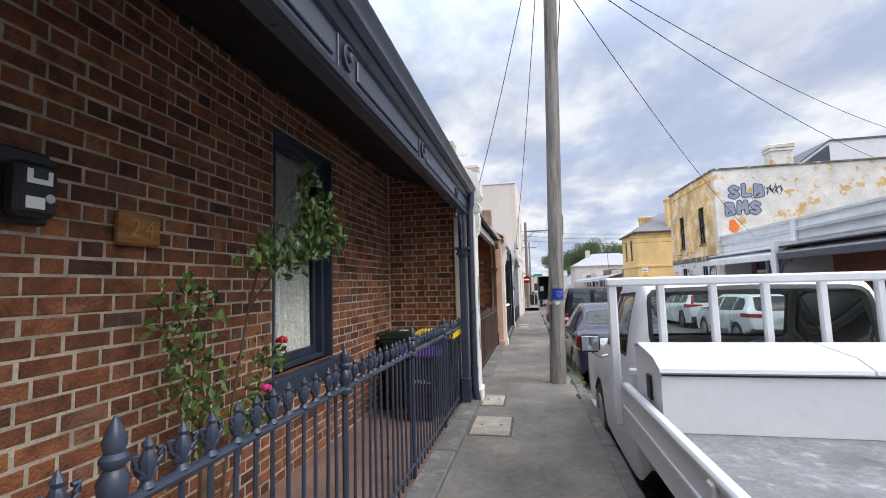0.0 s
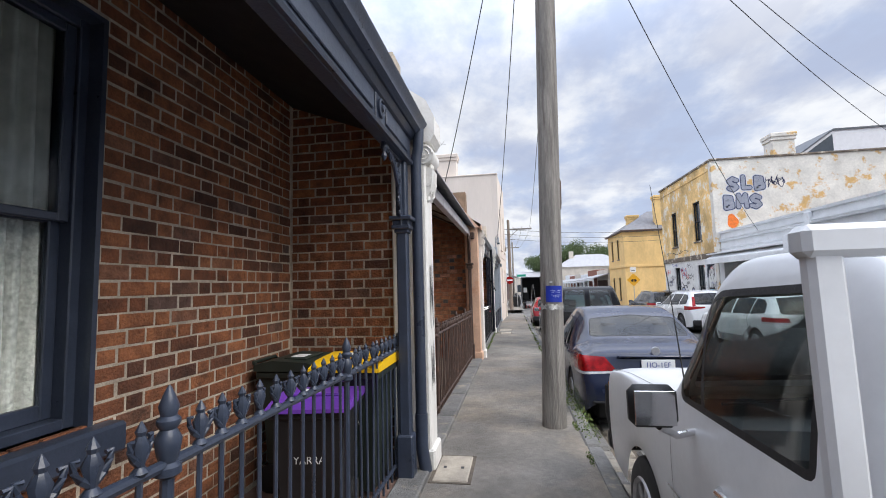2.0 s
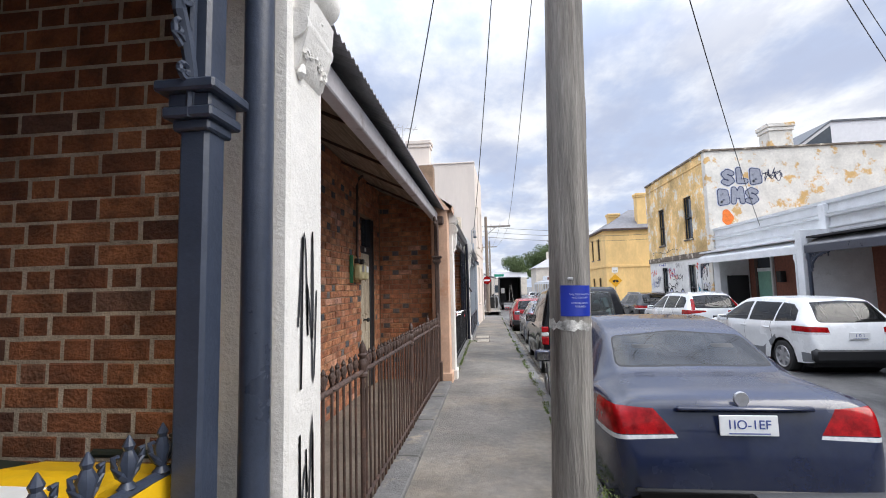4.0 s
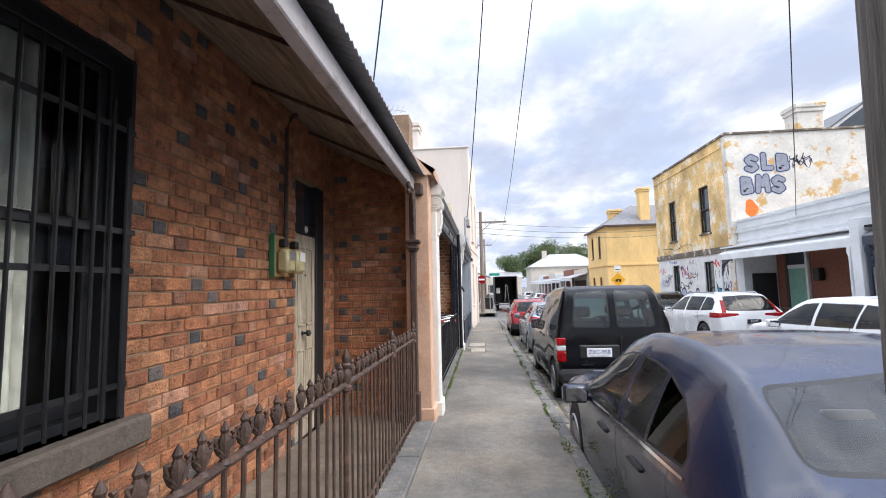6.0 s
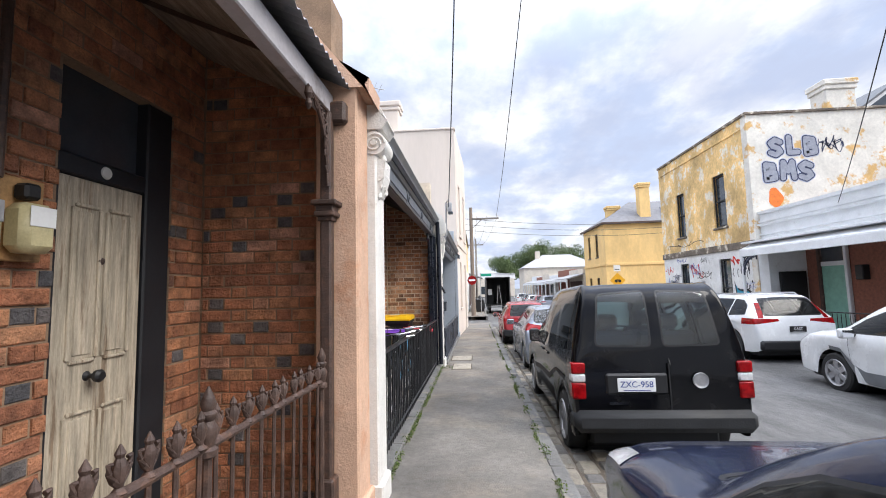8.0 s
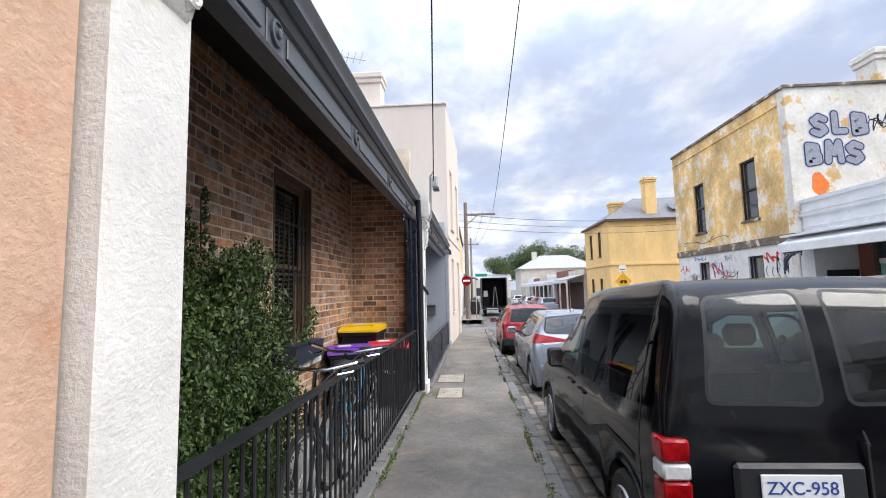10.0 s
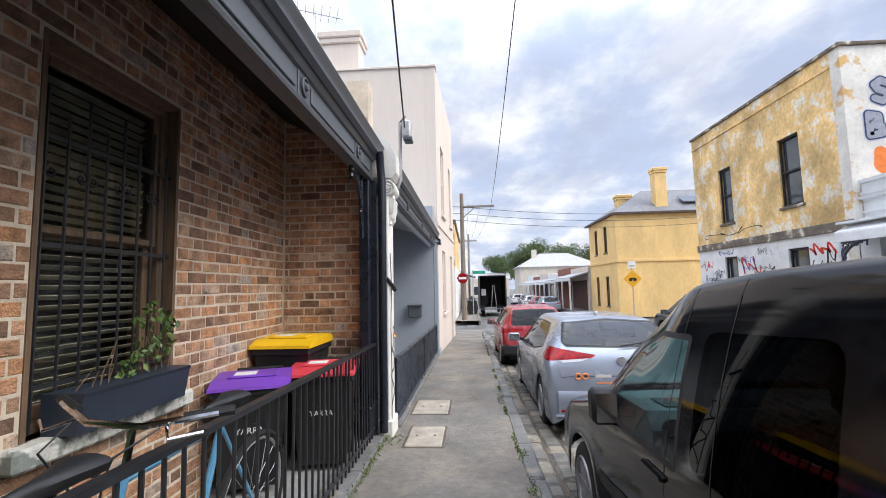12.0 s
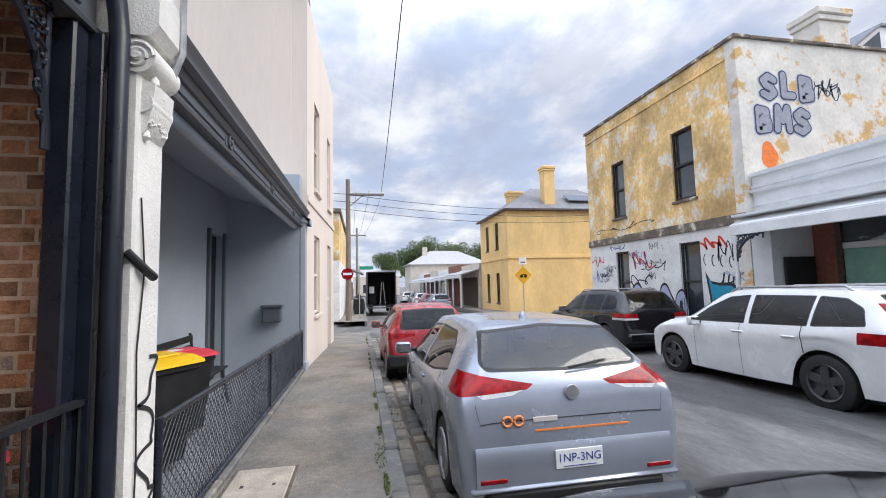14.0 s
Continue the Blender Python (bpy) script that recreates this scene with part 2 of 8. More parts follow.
PINK_RENDER = material("salmon_render", (0.62, 0.4, 0.28), 0.85, vary=0.12, scale=3, bump=0.35, bump_scale=60, spots=(0.55, 0.27, 0.15), spot_scale=4, spot_lo=0.55, spot_hi=0.75)
CREAM_WALL = material("cream_wall_paint", (0.7, 0.62, 0.55), 0.85, vary=0.04, scale=0.8, bump=0.15, bump_scale=40, streak=(1.5, 1.5, 0.25))
GREY_WALL = material("grey_wall_paint", (0.36, 0.4, 0.45), 0.7, vary=0.06, scale=1.5, bump=0.1)
NAVY_BLACK = material("blue_black_gloss_paint", (0.011, 0.014, 0.023), 0.3, vary=0.15, scale=5)
GREY_TRIM = material("dark_grey_trim", (0.09, 0.1, 0.115), 0.45, vary=0.12, scale=5)
FADED_FASCIA = material("faded_lilac_fascia", (0.5, 0.48, 0.5), 0.6, vary=0.1, scale=4, spots=(0.36, 0.33, 0.33), spot_scale=6)
OLD_BOARD = material("weathered_soffit_board", (0.3, 0.25, 0.2), 0.9, vary=0.35, scale=3, grain=(6, 1, 6), bump=0.4, bump_scale=30)
RAW_WOOD = material("weathered_timber_door", (0.5, 0.43, 0.33), 0.75, vary=0.3, scale=4, grain=(9, 9, 0.7), bump=0.5, bump_scale=30, spots=(0.25, 0.18, 0.12), spot_scale=2.5)
POLE_WOOD = material("grey_pole_timber", (0.27, 0.25, 0.225), 0.9, vary=0.3, scale=2.2, grain=(7, 7, 0.5), bump=0.9, bump_scale=14, spots=(0.13, 0.11, 0.095), spot_scale=1.6, spot_lo=0.54, spot_hi=0.68)
IRON_ROOF = material("corrugated_iron", (0.3, 0.3, 0.31), 0.55, metal=0.4, vary=0.2, scale=4)
OCHRE_PEEL = material("peeling_ochre_render", (0.85, 0.58, 0.25), 0.9, vary=0.3, scale=1.1, bump=0.4, spots=(0.76, 0.69, 0.56), spot_scale=2.2, spot_lo=0.54, spot_hi=0.58, streak=(1, 1, 0.8))
WHITE_PEEL = material("peeling_white_render", (0.76, 0.73, 0.66), 0.9, vary=0.14, scale=1.0, bump=0.3, spots=(0.68, 0.44, 0.18), spot_scale=1.5, spot_lo=0.545, spot_hi=0.6)
WHITE_TAGGED = material("dirty_white_paint", (0.78, 0.78, 0.76), 0.8, vary=0.12, scale=1.4, spots=(0.45, 0.43, 0.4), spot_scale=2.2, spot_lo=0.6, spot_hi=0.75)
YELLOW_WALL = material("yellow_painted_render", (0.82, 0.57, 0.25), 0.85, vary=0.1, scale=0.8, bump=0.15, streak=(1, 1, 0.5))
DARK_STONE = material("weathered_dark_band", (0.2, 0.165, 0.13), 0.9, vary=0.35, scale=3, bump=0.5, spots=(0.5, 0.46, 0.38), spot_scale=3)
SLATE = material("slate_roof", (0.17, 0.17, 0.18), 0.6, vary=0.2, scale=4)
GLASS_DARK = material("dark_window_glass", (0.045, 0.055, 0.065), 0.04, vary=0.1, spec=0.9)
CLEAR = glass_material("clear_pane")


# ---- ground ----
def strip(name, x0, x1, y0, y1, h, mat, label, category, step=2.0):
    n = max(1, int((y1 - y0) / step))
    vs, fs = [], []
    for i in range(n + 1):
        y = y0 + (y1 - y0) * i / n
        vs += [(x0, y, G(y) + h), (x1, y, G(y) + h)]
    fs = [(2 * i, 2 * i + 1, 2 * i + 3, 2 * i + 2) for i in range(n)]
    return tagged(new(name, mesh_of(name, vs, fs, mat)), label, category, "", "structure")


KERB_H = 0.24
gv, gf = [], []
ys = [-400, -60, -40, 60, 80, 400]
for y in ys:
    for x in (-400, 400):
        gv.append((x, y, G(y) - KERB_H - 0.02))
gf = [(2 * i, 2 * i + 1, 2 * i + 3, 2 * i + 2) for i in range(len(ys) - 1)]
tagged(new("ground", mesh_of("ground", gv, gf, ASPHALT_ROAD)), "grey asphalt ground of the street", "ground", "", "structure")
strip("road", 1.3, 8.0, -14, 70, -KERB_H, ASPHALT_ROAD, "worn grey asphalt road with patches", "road")
strip("gutter_bed", 0.6, 1.4, -14, 31.5, -KERB_H - 0.006, DIRT, "dirt bed under the stone gutter", "gutter")
strip("footpath", -0.72, 0.6, -14, 31.2, 0.0, ASPHALT_PATH, "narrow grey-brown asphalt footpath", "pavement")
strip("footpath_east", 8.05, 9.5, -14, 31.5, 0.0, ASPHALT_PATH, "asphalt footpath across the street", "pavement")
strip("footpath_beyond", -0.7, 0.62, 37.5, 80, 0.0, ASPHALT_PATH, "asphalt footpath past the side street", "pavement")
strip("footpath_beyond_east", 8.05, 9.5, 40.5, 85, 0.0, ASPHALT_PATH, "asphalt footpath past the side street", "pavement")
strip("yard_1", -1.95, -0.72, -4, 5.9, 0.012, material("terracotta_paving", (0.24, 0.15, 0.12), 0.85, vary=0.2, scale=2.5, bump=0.3), "worn red-brown paved veranda floor", "floor")
strip("yard_2", -1.95, -0.72, 6.0, 11.9, 0.012, material("earth_yard", (0.2, 0.165, 0.13), 0.95, vary=0.25, scale=2.5, bump=0.4), "bare concrete veranda floor", "floor")
strip("yard_3", -1.95, -0.72, 12.0, 17.8, 0.012, material("concrete_yard", (0.33, 0.33, 0.32), 0.9, vary=0.15, scale=2.5, bump=0.3), "grey concrete veranda floor", "floor")
strip("yard_4", -2.0, -0.62, 17.9, 24, 0.012, material("grey_yard", (0.26, 0.27, 0.28), 0.9, vary=0.15, scale=2.5, bump=0.3), "grey painted veranda floor", "floor")


# ---- brick walls ----
def brick_mesh(name, l, h, d, mat):
    """One brick, its face towards +x, origin at the middle of the face's plane."""
    c = 0.006
    vs = [(-d, -l / 2, -h / 2), (-d, l / 2, -h / 2), (-d, l / 2, h / 2), (-d, -l / 2, h / 2),
          (-c, -l / 2, -h / 2), (-c, l / 2, -h / 2), (-c, l / 2, h / 2), (-c, -l / 2, h / 2),
          (0, -l / 2 + c, -h / 2 + c), (0, l / 2 - c, -h / 2 + c), (0, l / 2 - c, h / 2 - c), (0, -l / 2 + c, h / 2 - c)]
    fs = [(8, 9, 10, 11)]
    for i in range(4):
        j = (i + 1) % 4
        fs += [(i, j, 4 + j, 4 + i), (4 + i, 4 + j, 8 + j, 8 + i)]
    return mesh_of(name, vs, fs, mat)


def brick_wall(owner, place, along, zlo, zhi, holes, mats, near, course=0.082, l=0.222, joint=0.01, bond="stretcher", rnd=None, proud=0.012, floor_of=None, rough=1.0):
    """Courses of bricks on a wall. place(s, z) gives the matrix of a brick at s along the wall; holes: (s0, s1, z0, z1) left free;
    near(s, z): bricks that become pieces of their own, the others are one mesh."""
    rnd = rnd or random.Random(5)
    h = course - joint
    shapes = {}
    count = 0
    rests = (([], []), ([], []))
    row = 0
    z = zlo + course / 2
    while z - course / 2 < zhi:
        s = along[0] - (l / 2 if row % 2 else 0)
        k = 0
        if bond == "flemish":
            s = along[0] - (0.167 if row % 2 else 0)
        while s < along[1]:
            w = l
            if bond == "flemish" and (k % 2):
                w = 0.112
            s0, s1 = max(s, along[0]), min(s + w - joint, along[1])
            s += w
            k += 1
            pieces = [(s0, s1)]
            for a, b, c, d in holes:
                if c < z < d:
                    pieces = [q for p in pieces for q in ((p[0], min(p[1], a)), (max(p[0], b), p[1])) if q[1] - q[0] > 0.03]
            for p, q in pieces:
                if q - p < 0.03 or (floor_of and z < floor_of((p + q) / 2)):
                    continue
                key = round((q - p) / 0.01) * 0.01
                small = len(mats) > 2 and q - p < 0.125
                rest_v, rest_f = rests[1 if small else 0]
                m = place((p + q) / 2, z + rnd.uniform(-0.0015, 0.0015) * rough) @ pose(rnd.uniform(-0.003, 0.003) * rough + proud, 0, 0, rnd.uniform(-0.5, 0.5) * rough, rnd.uniform(-0.6, 0.6) * rough, rnd.uniform(-0.5, 0.5) * rough)
                if count < 290 and near((p + q) / 2, z):
                    if key not in shapes:
                        shapes[key] = brick_mesh("brick", max(key, 0.03), h, 0.03, mats[2] if small else mats[0])
                    ob = new("brick", shapes[key])
                    ob.matrix_world = m
                    ob.parent = owner
                    count += 1
                else:
                    c, d, L = 0.006, 0.03, q - p
                    o = len(rest_v)
                    for x, y_, z_ in ((-d, -.5, -.5), (-d, .5, -.5), (-d, .5, .5), (-d, -.5, .5)):
                        rest_v.append(m @ Vector((x, y_ * L, z_ * h)))
                    for y_, z_ in ((-.5, -.5), (.5, -.5), (.5, .5), (-.5, .5)):
                        rest_v.append(m @ Vector((-c, y_ * L, z_ * h)))
                    for y_, z_ in ((-.5, -.5), (.5, -.5), (.5, .5), (-.5, .5)):
                        rest_v.append(m @ Vector((0, y_ * (L - 2 * c), z_ * (h - 2 * c))))
                    rest_f.append((o + 8, o + 9, o + 10, o + 11))
                    for i in range(4):
                        j = (i + 1) % 4
                        rest_f += [(o + i, o + j, o + 4 + j, o + 4 + i), (o + 4 + i, o + 4 + j, o + 8 + j, o + 8 + i)]
        z += course
        row += 1
    for i, (rest_v, rest_f) in enumerate(rests):
        if rest_f:
            ob = new("brickwork", mesh_of("brickwork", rest_v, rest_f, mats[3] if i else mats[1]))
            ob.parent = owner
            tagged(ob, "", "", "", "stuff")


def facing_street(x):
    return lambda s, z: pose(x, s, z)


def facing_back(y):
    """A face towards -y; s runs along x."""
    return lambda s, z: pose(s, y, z, 0, 0, -90)


def facing_ahead(y):
    return lambda s, z: pose(s, y, z, 0, 0, 90)


def wall_with_holes(x0, x1, y0, y1, z0, z1, holes):
    """A wall slab along y with rectangular holes through it."""
    g = Geo()
    cuts = sorted({y0, y1, *[h[0] for h in holes], *[h[1] for h in holes]})
    for a, b in zip(cuts, cuts[1:]):
        inside = sorted([h for h in holes if h[0] <= a + 1e-6 and h[1] >= b - 1e-6], key=lambda h: h[2])
        z = z0
        for h in inside:
            if h[2] > z:
                g.box(x0, x1, a, b, z, h[2])
            z = h[3]
        if z < z1:
            g.box(x0, x1, a, b, z, z1)
    return g


H1, H2, H3 = (brick_materials(n, h) for n, h in (("dark_red", BRICK_HUES_1), ("orange_red", BRICK_HUES_2), ("brown", BRICK_HUES_3)))
H2 = H2 + brick_materials("header", [(0, (0.1, 0.1, 0.11)), (0.16, (0.16, 0.14, 0.135)), (0.2, (0.38, 0.15, 0.08)), (0.8, (0.47, 0.2, 0.1)), (1, (0.48, 0.25, 0.16))])
WIN1, WIN2, WIN3 = (3.03, 4.06, 0.76, 2.72), (7.71, 8.72, 0.68, 2.55), (15.0, 15.97, 0.53, 2.45)
DOOR2 = (10.72, 11.5, -0.4, 2.45)
BRICKWORK = []      # pieces are laid last
wall1 = struct("wall_house_1", wall_with_holes(-2.25, -1.95, -4, 5.9, -0.3, 3.6, [WIN1]), MORTAR_1, "dark red-brown brick house front with pale joints", "wall")
wall2 = struct("wall_house_2", wall_with_holes(-2.25, -1.95, 6.15, 11.85, -0.4, 3.6, [WIN2, DOOR2]), MORTAR_2, "orange-red brick house front with grey headers", "wall")
wall3 = struct("wall_house_3", wall_with_holes(-2.1, -1.8, 12.1, 17.7, -0.6, 3.6, [WIN3]), MORTAR_3, "brown brick house front with cream joints", "wall")
wing1 = struct("wall_wing_1", Geo().box(-2.25, -0.98, 5.87, 6.15, -0.3, 3.45), MORTAR_1, "brick party wall at the veranda's end", "wall")
wing2 = struct("wall_wing_2", Geo().box(-2.25, -0.98, 11.82, 12.1, -0.4, 3.45), MORTAR_2, "brick party wall at the veranda's end", "wall")
wing3 = struct("wall_wing_3", Geo().box(-2.25, -0.87, 17.66, 17.9, -0.6, 3.45), MORTAR_3, "brown brick party wall at the veranda's end", "wall")
BRICKWORK += [
    (wall1, facing_street(-1.95), (-4, 5.86), -0.05, 3.05, [WIN1], H1, lambda s, z: 1.0 < s < 5.6 and 0.5 < z < 2.1, {"bond": "flemish", "proud": 0.004, "joint": 0.009}),
    (wing1, facing_back(5.87), (-1.93, -0.98), -0.12, 3.0, [], H1, lambda s, z: z > 0.6, {"bond": "flemish", "proud": 0.004, "joint": 0.009}),
    (wall2, facing_street(-1.95), (6.15, 11.81), -0.25, 3.05, [WIN2, DOOR2], H2, lambda s, z: 8.7 < s < 10.9 and 0.3 < z < 2.0, {"bond": "flemish", "rough": 2.2}),
    (wing2, facing_back(11.82), (-1.93, -0.98), -0.25, 3.0, [], H2, lambda s, z: z > 0.5, {"bond": "flemish", "rough": 2.2}),
    (wall3, facing_street(-1.8), (12.1, 17.65), -0.4, 3.05, [WIN3], H3, lambda s, z: 15.9 < s and 0.3 < z < 2.4, {"joint": 0.012, "proud": 0.005, "bond": "flemish", "rough": 1.2}),
    (wing3, facing_back(17.66), (-1.78, -0.87), -0.4, 3.0, [], H3, lambda s, z: z > 0.4, {"joint": 0.012, "proud": 0.005, "bond": "flemish", "rough": 1.2}),
]
struct("wall_house_4", wall_with_holes(-2.25, -1.95, 17.9, 24.0, -0.6, 3.6, [(22.75, 23.45, -0.6, 2.0)]), GREY_WALL, "smooth grey painted house front", "wall")
struct("wall_wing_4", Geo().box(-2.25, -0.7, 23.7, 24.0, -0.6, 3.2), GREY_WALL, "grey painted return wall", "wall")
struct("wall_south_end", Geo().box(-2.25, -0.98, -4.3, -4.0, -0.3, 3.4), MORTAR_1, "brick wall closing the veranda behind", "wall")

# cream two-storey building
CX = -0.6
ASKEW = pose(CX, 24.0, 0) @ pose(0, 0, 0, 0, 0, -2.6) @ pose(-CX, -24.0, 0)
CW = [(24.95, 25.75, 3.2, 5.15), (27.25, 27.95, 3.2, 5.15), (24.95, 25.75, 0.5, 2.2), (27.25, 28.0, -0.7, 2.2)]
struct("wall_cream", wall_with_holes(CX - 0.3, CX, 24.0, 28.75, -0.8, 6.95, CW), CREAM_WALL, "smooth cream rendered two-storey side wall", "wall").matrix_world = ASKEW
struct("wall_cream_south", Geo().box(-9, CX - 0.3, 24.0, 24.3, -0.8, 6.95), CREAM_WALL, "plain cream rendered gable wall", "wall")
struct("wall_cream_north", Geo().box(-9, CX - 0.12, 28.45, 28.75, -0.8, 6.95), CREAM_WALL, "plain cream rendered end wall", "wall")

# old two-storey building over the road
EX = 9.34
EW = [(25.43, 26.25, 3.28, 5.28), (28.58, 29.32, 3.24, 5.2), (25.42, 26.18, -0.1, 2.07), (28.57, 29.3, -0.1, 2.04)]
struct("wall_ochre_upper", wall_with_holes(EX, EX + 0.35, 24.2, 31.0, 2.6, 6.9, EW[:2]), OCHRE_PEEL, "peeling ochre and white rendered upper front", "wall")
struct("wall_ochre_lower", wall_with_holes(EX, EX + 0.35, 24.2, 31.0, -0.8, 2.35, EW[2:]), WHITE_TAGGED, "white painted ground floor covered in graffiti", "wall")
struct("wall_ochre_band", Geo().box(EX - 0.05, EX + 0.35, 23.95, 31.04, 2.35, 2.6, 0.01), DARK_STONE, "weathered dark string course", "trim")
struct("wall_ochre_south", Geo().box(EX, 26.0, 23.9, 24.2, -0.8, 6.9), WHITE_PEEL, "peeling white rendered gable wall with rust stains", "wall")
struct("wall_ochre_north", Geo().box(EX + 0.35, 26.0, 30.7, 31.0, -0.8, 6.9), OCHRE_PEEL, "peeling ochre rendered end wall", "wall")
struct("roof_ochre", Geo().box(EX + 0.3, 26.0, 24.15, 30.75, 6.3, 6.4), SLATE, "flat roof behind the parapet", "roof")
struct("roof_cream", Geo().box(-9, CX - 0.2, 24.2, 28.5, 6.4, 6.5), SLATE, "flat roof behind the parapet", "roof")
# yellow corner building
struct("wall_yellow", wall_with_holes(9.5, 9.8, 41.5, 47.3, -0.9, 5.7, [(43.0, 43.7, 3.3, 5.1), (45.2, 45.9, 3.3, 5.1), (43.0, 43.7, -0.3, 1.7), (45.2, 45.9, -0.3, 1.7)]), YELLOW_WALL, "yellow rendered two-storey corner building front", "wall")
struct("wall_yellow_south", Geo().box(9.5, 18.5, 41.2, 41.5, -0.9, 5.7), YELLOW_WALL, "yellow rendered side wall with faint graffiti", "wall")


# ---- vehicles ----
S = 0.95


def paint(name, c, rough=0.12, dirt=(0.2, 0.19, 0.17), metal=0.0, amount=0.75, coat=0.3, spec=0.5):
    return material(name, c, rough, metal=metal, vary=0.05, scale=2.0, coat=coat, spec=spec, spots=tuple(0.9 * a + 0.1 * b for a, b in zip(c, dirt)), spot_scale=4, spot_lo=0.5, spot_hi=amount + 0.1)


def thin_glass(name, tint, dust=0.0, dust_colour=(0.4, 0.4, 0.38), gloss=1.5):
    """A car pane: tinted see-through, mirror gloss by angle, and a film of dust in patches."""
    m = bpy.data.materials.new(name)
    m.use_nodes = True
    n, l = m.node_tree.nodes, m.node_tree.links
    n.clear()
    out, see, shine, fre, mx = (n.new("ShaderNode" + k) for k in ("OutputMaterial", "BsdfTransparent", "BsdfGlossy", "Fresnel", "MixShader"))
    see.inputs["Color"].default_value = (*tint, 1)
    shine.inputs["Roughness"].default_value = 0.015
    fre.inputs["IOR"].default_value = gloss
    base = see.outputs[0]
    if dust:
        no, mr, dif, md = (n.new("ShaderNode" + k) for k in ("TexNoise", "MapRange", "BsdfDiffuse", "MixShader"))
        no.inputs["Scale"].default_value, no.inputs["Detail"].default_value, no.inputs["Roughness"].default_value = 4.0, 9.0, 0.65
        l.new(n.new("ShaderNodeNewGeometry").outputs["Position"], no.inputs["Vector"])
        mr.inputs["From Min"].default_value, mr.inputs["From Max"].default_value = 0.4, 0.72
        mr.inputs["To Min"].default_value, mr.inputs["To Max"].default_value = dust * 0.25, dust
        l.new(no.outputs["Fac"], mr.inputs["Value"])
        dif.inputs["Color"].default_value = (*dust_colour, 1)
        l.new(mr.outputs[0], md.inputs["Fac"])
        l.new(base, md.inputs[1])
        l.new(dif.outputs[0], md.inputs[2])
        base = md.outputs[0]
    l.new(fre.outputs[0], mx.inputs["Fac"])
    l.new(base, mx.inputs[1])
    l.new(shine.outputs[0], mx.inputs[2])
    l.new(mx.outputs[0], out.inputs["Surface"])
    return m


GLASS_CAR = thin_glass("tinted_car_glass", (0.2, 0.23, 0.23), 0.04, gloss=1.4)
GLASS_CLEAR = thin_glass("clear_car_glass", (0.72, 0.8, 0.78), 0.08, gloss=1.7)
GLASS_DUSTY = thin_glass("dusty_car_glass", (0.22, 0.25, 0.25), 0.16)
GLASS_TEAL = thin_glass("clear_van_glass", (0.62, 0.82, 0.8), 0.06)
GLASS_BLACK = thin_glass("privacy_glass", (0.015, 0.015, 0.017), 0.0, gloss=1.22)
GLASS_UTE = thin_glass("clear_cab_glass", (0.84, 0.9, 0.88), 0.03, gloss=1.35)
SEAT_DARK = material("dark_car_trim", (0.075, 0.077, 0.08), 0.8, vary=0.15, scale=8)
DASH_GREY = material("grey_van_trim", (0.22, 0.25, 0.25), 0.7, vary=0.1, scale=8)
TYRE = material("tyre_rubber", (0.018, 0.018, 0.018), 0.8, vary=0.2, scale=20)
ALLOY = material("alloy_rim", (0.42, 0.42, 0.43), 0.4, metal=0.6, vary=0.15, scale=12)
DARK_RIM = material("dark_rim", (0.08, 0.08, 0.085), 0.35, metal=0.5, vary=0.15, scale=12)
BLACK_PLASTIC = material("black_plastic", (0.012, 0.0125, 0.014), 0.55, vary=0.2, scale=9, bump=0.1)
GREY_PLASTIC = material("grey_bumper_plastic", (0.016, 0.017, 0.019), 0.65, vary=0.2, scale=9, bump=0.2)
RED_LAMP = material("red_lamp_lens", (0.3, 0.005, 0.007), 0.1, vary=0.4, scale=14, spec=0.3)
CLEAR_LAMP = material("clear_lamp_lens", (0.6, 0.6, 0.6), 0.12, vary=0.15, scale=30, coat=0.5)
AMBER_LAMP = material("amber_lamp_lens", (0.7, 0.25, 0.03), 0.15, vary=0.1, scale=30)
CHROME = material("chrome", (0.75, 0.75, 0.76), 0.12, metal=1.0, vary=0.05)
PLATE_WHITE = material("plate_white", (0.75, 0.76, 0.76), 0.5, vary=0.04)
PLATE_BLUE = material("plate_blue", (0.03, 0.06, 0.25), 0.5, vary=0.04)
ORANGE_DECAL = material("orange_decal", (0.8, 0.25, 0.06), 0.5, vary=0.05)
BLACK_GLOSS = material("black_seam", (0.012, 0.012, 0.013), 0.5, vary=0.1)


def text_mesh(name, words, size, mat, depth=0.002, align="CENTER"):
    cu = bpy.data.curves.new(name, "FONT")
    cu.body, cu.size, cu.extrude, cu.align_x, cu.align_y = words, size, depth, align, "CENTER"
    ob = bpy.data.objects.new(name, cu)
    me = bpy.data.meshes.new_from_object(ob)
    me.name = name
    me.materials.clear()
    me.materials.append(mat)
    bpy.data.objects.remove(ob)
    return me


def placed(name, me, parent, m, label=""):
    ob = new(name, me)
    ob.parent = parent
    ob.matrix_local = m
    return tagged(ob, label)


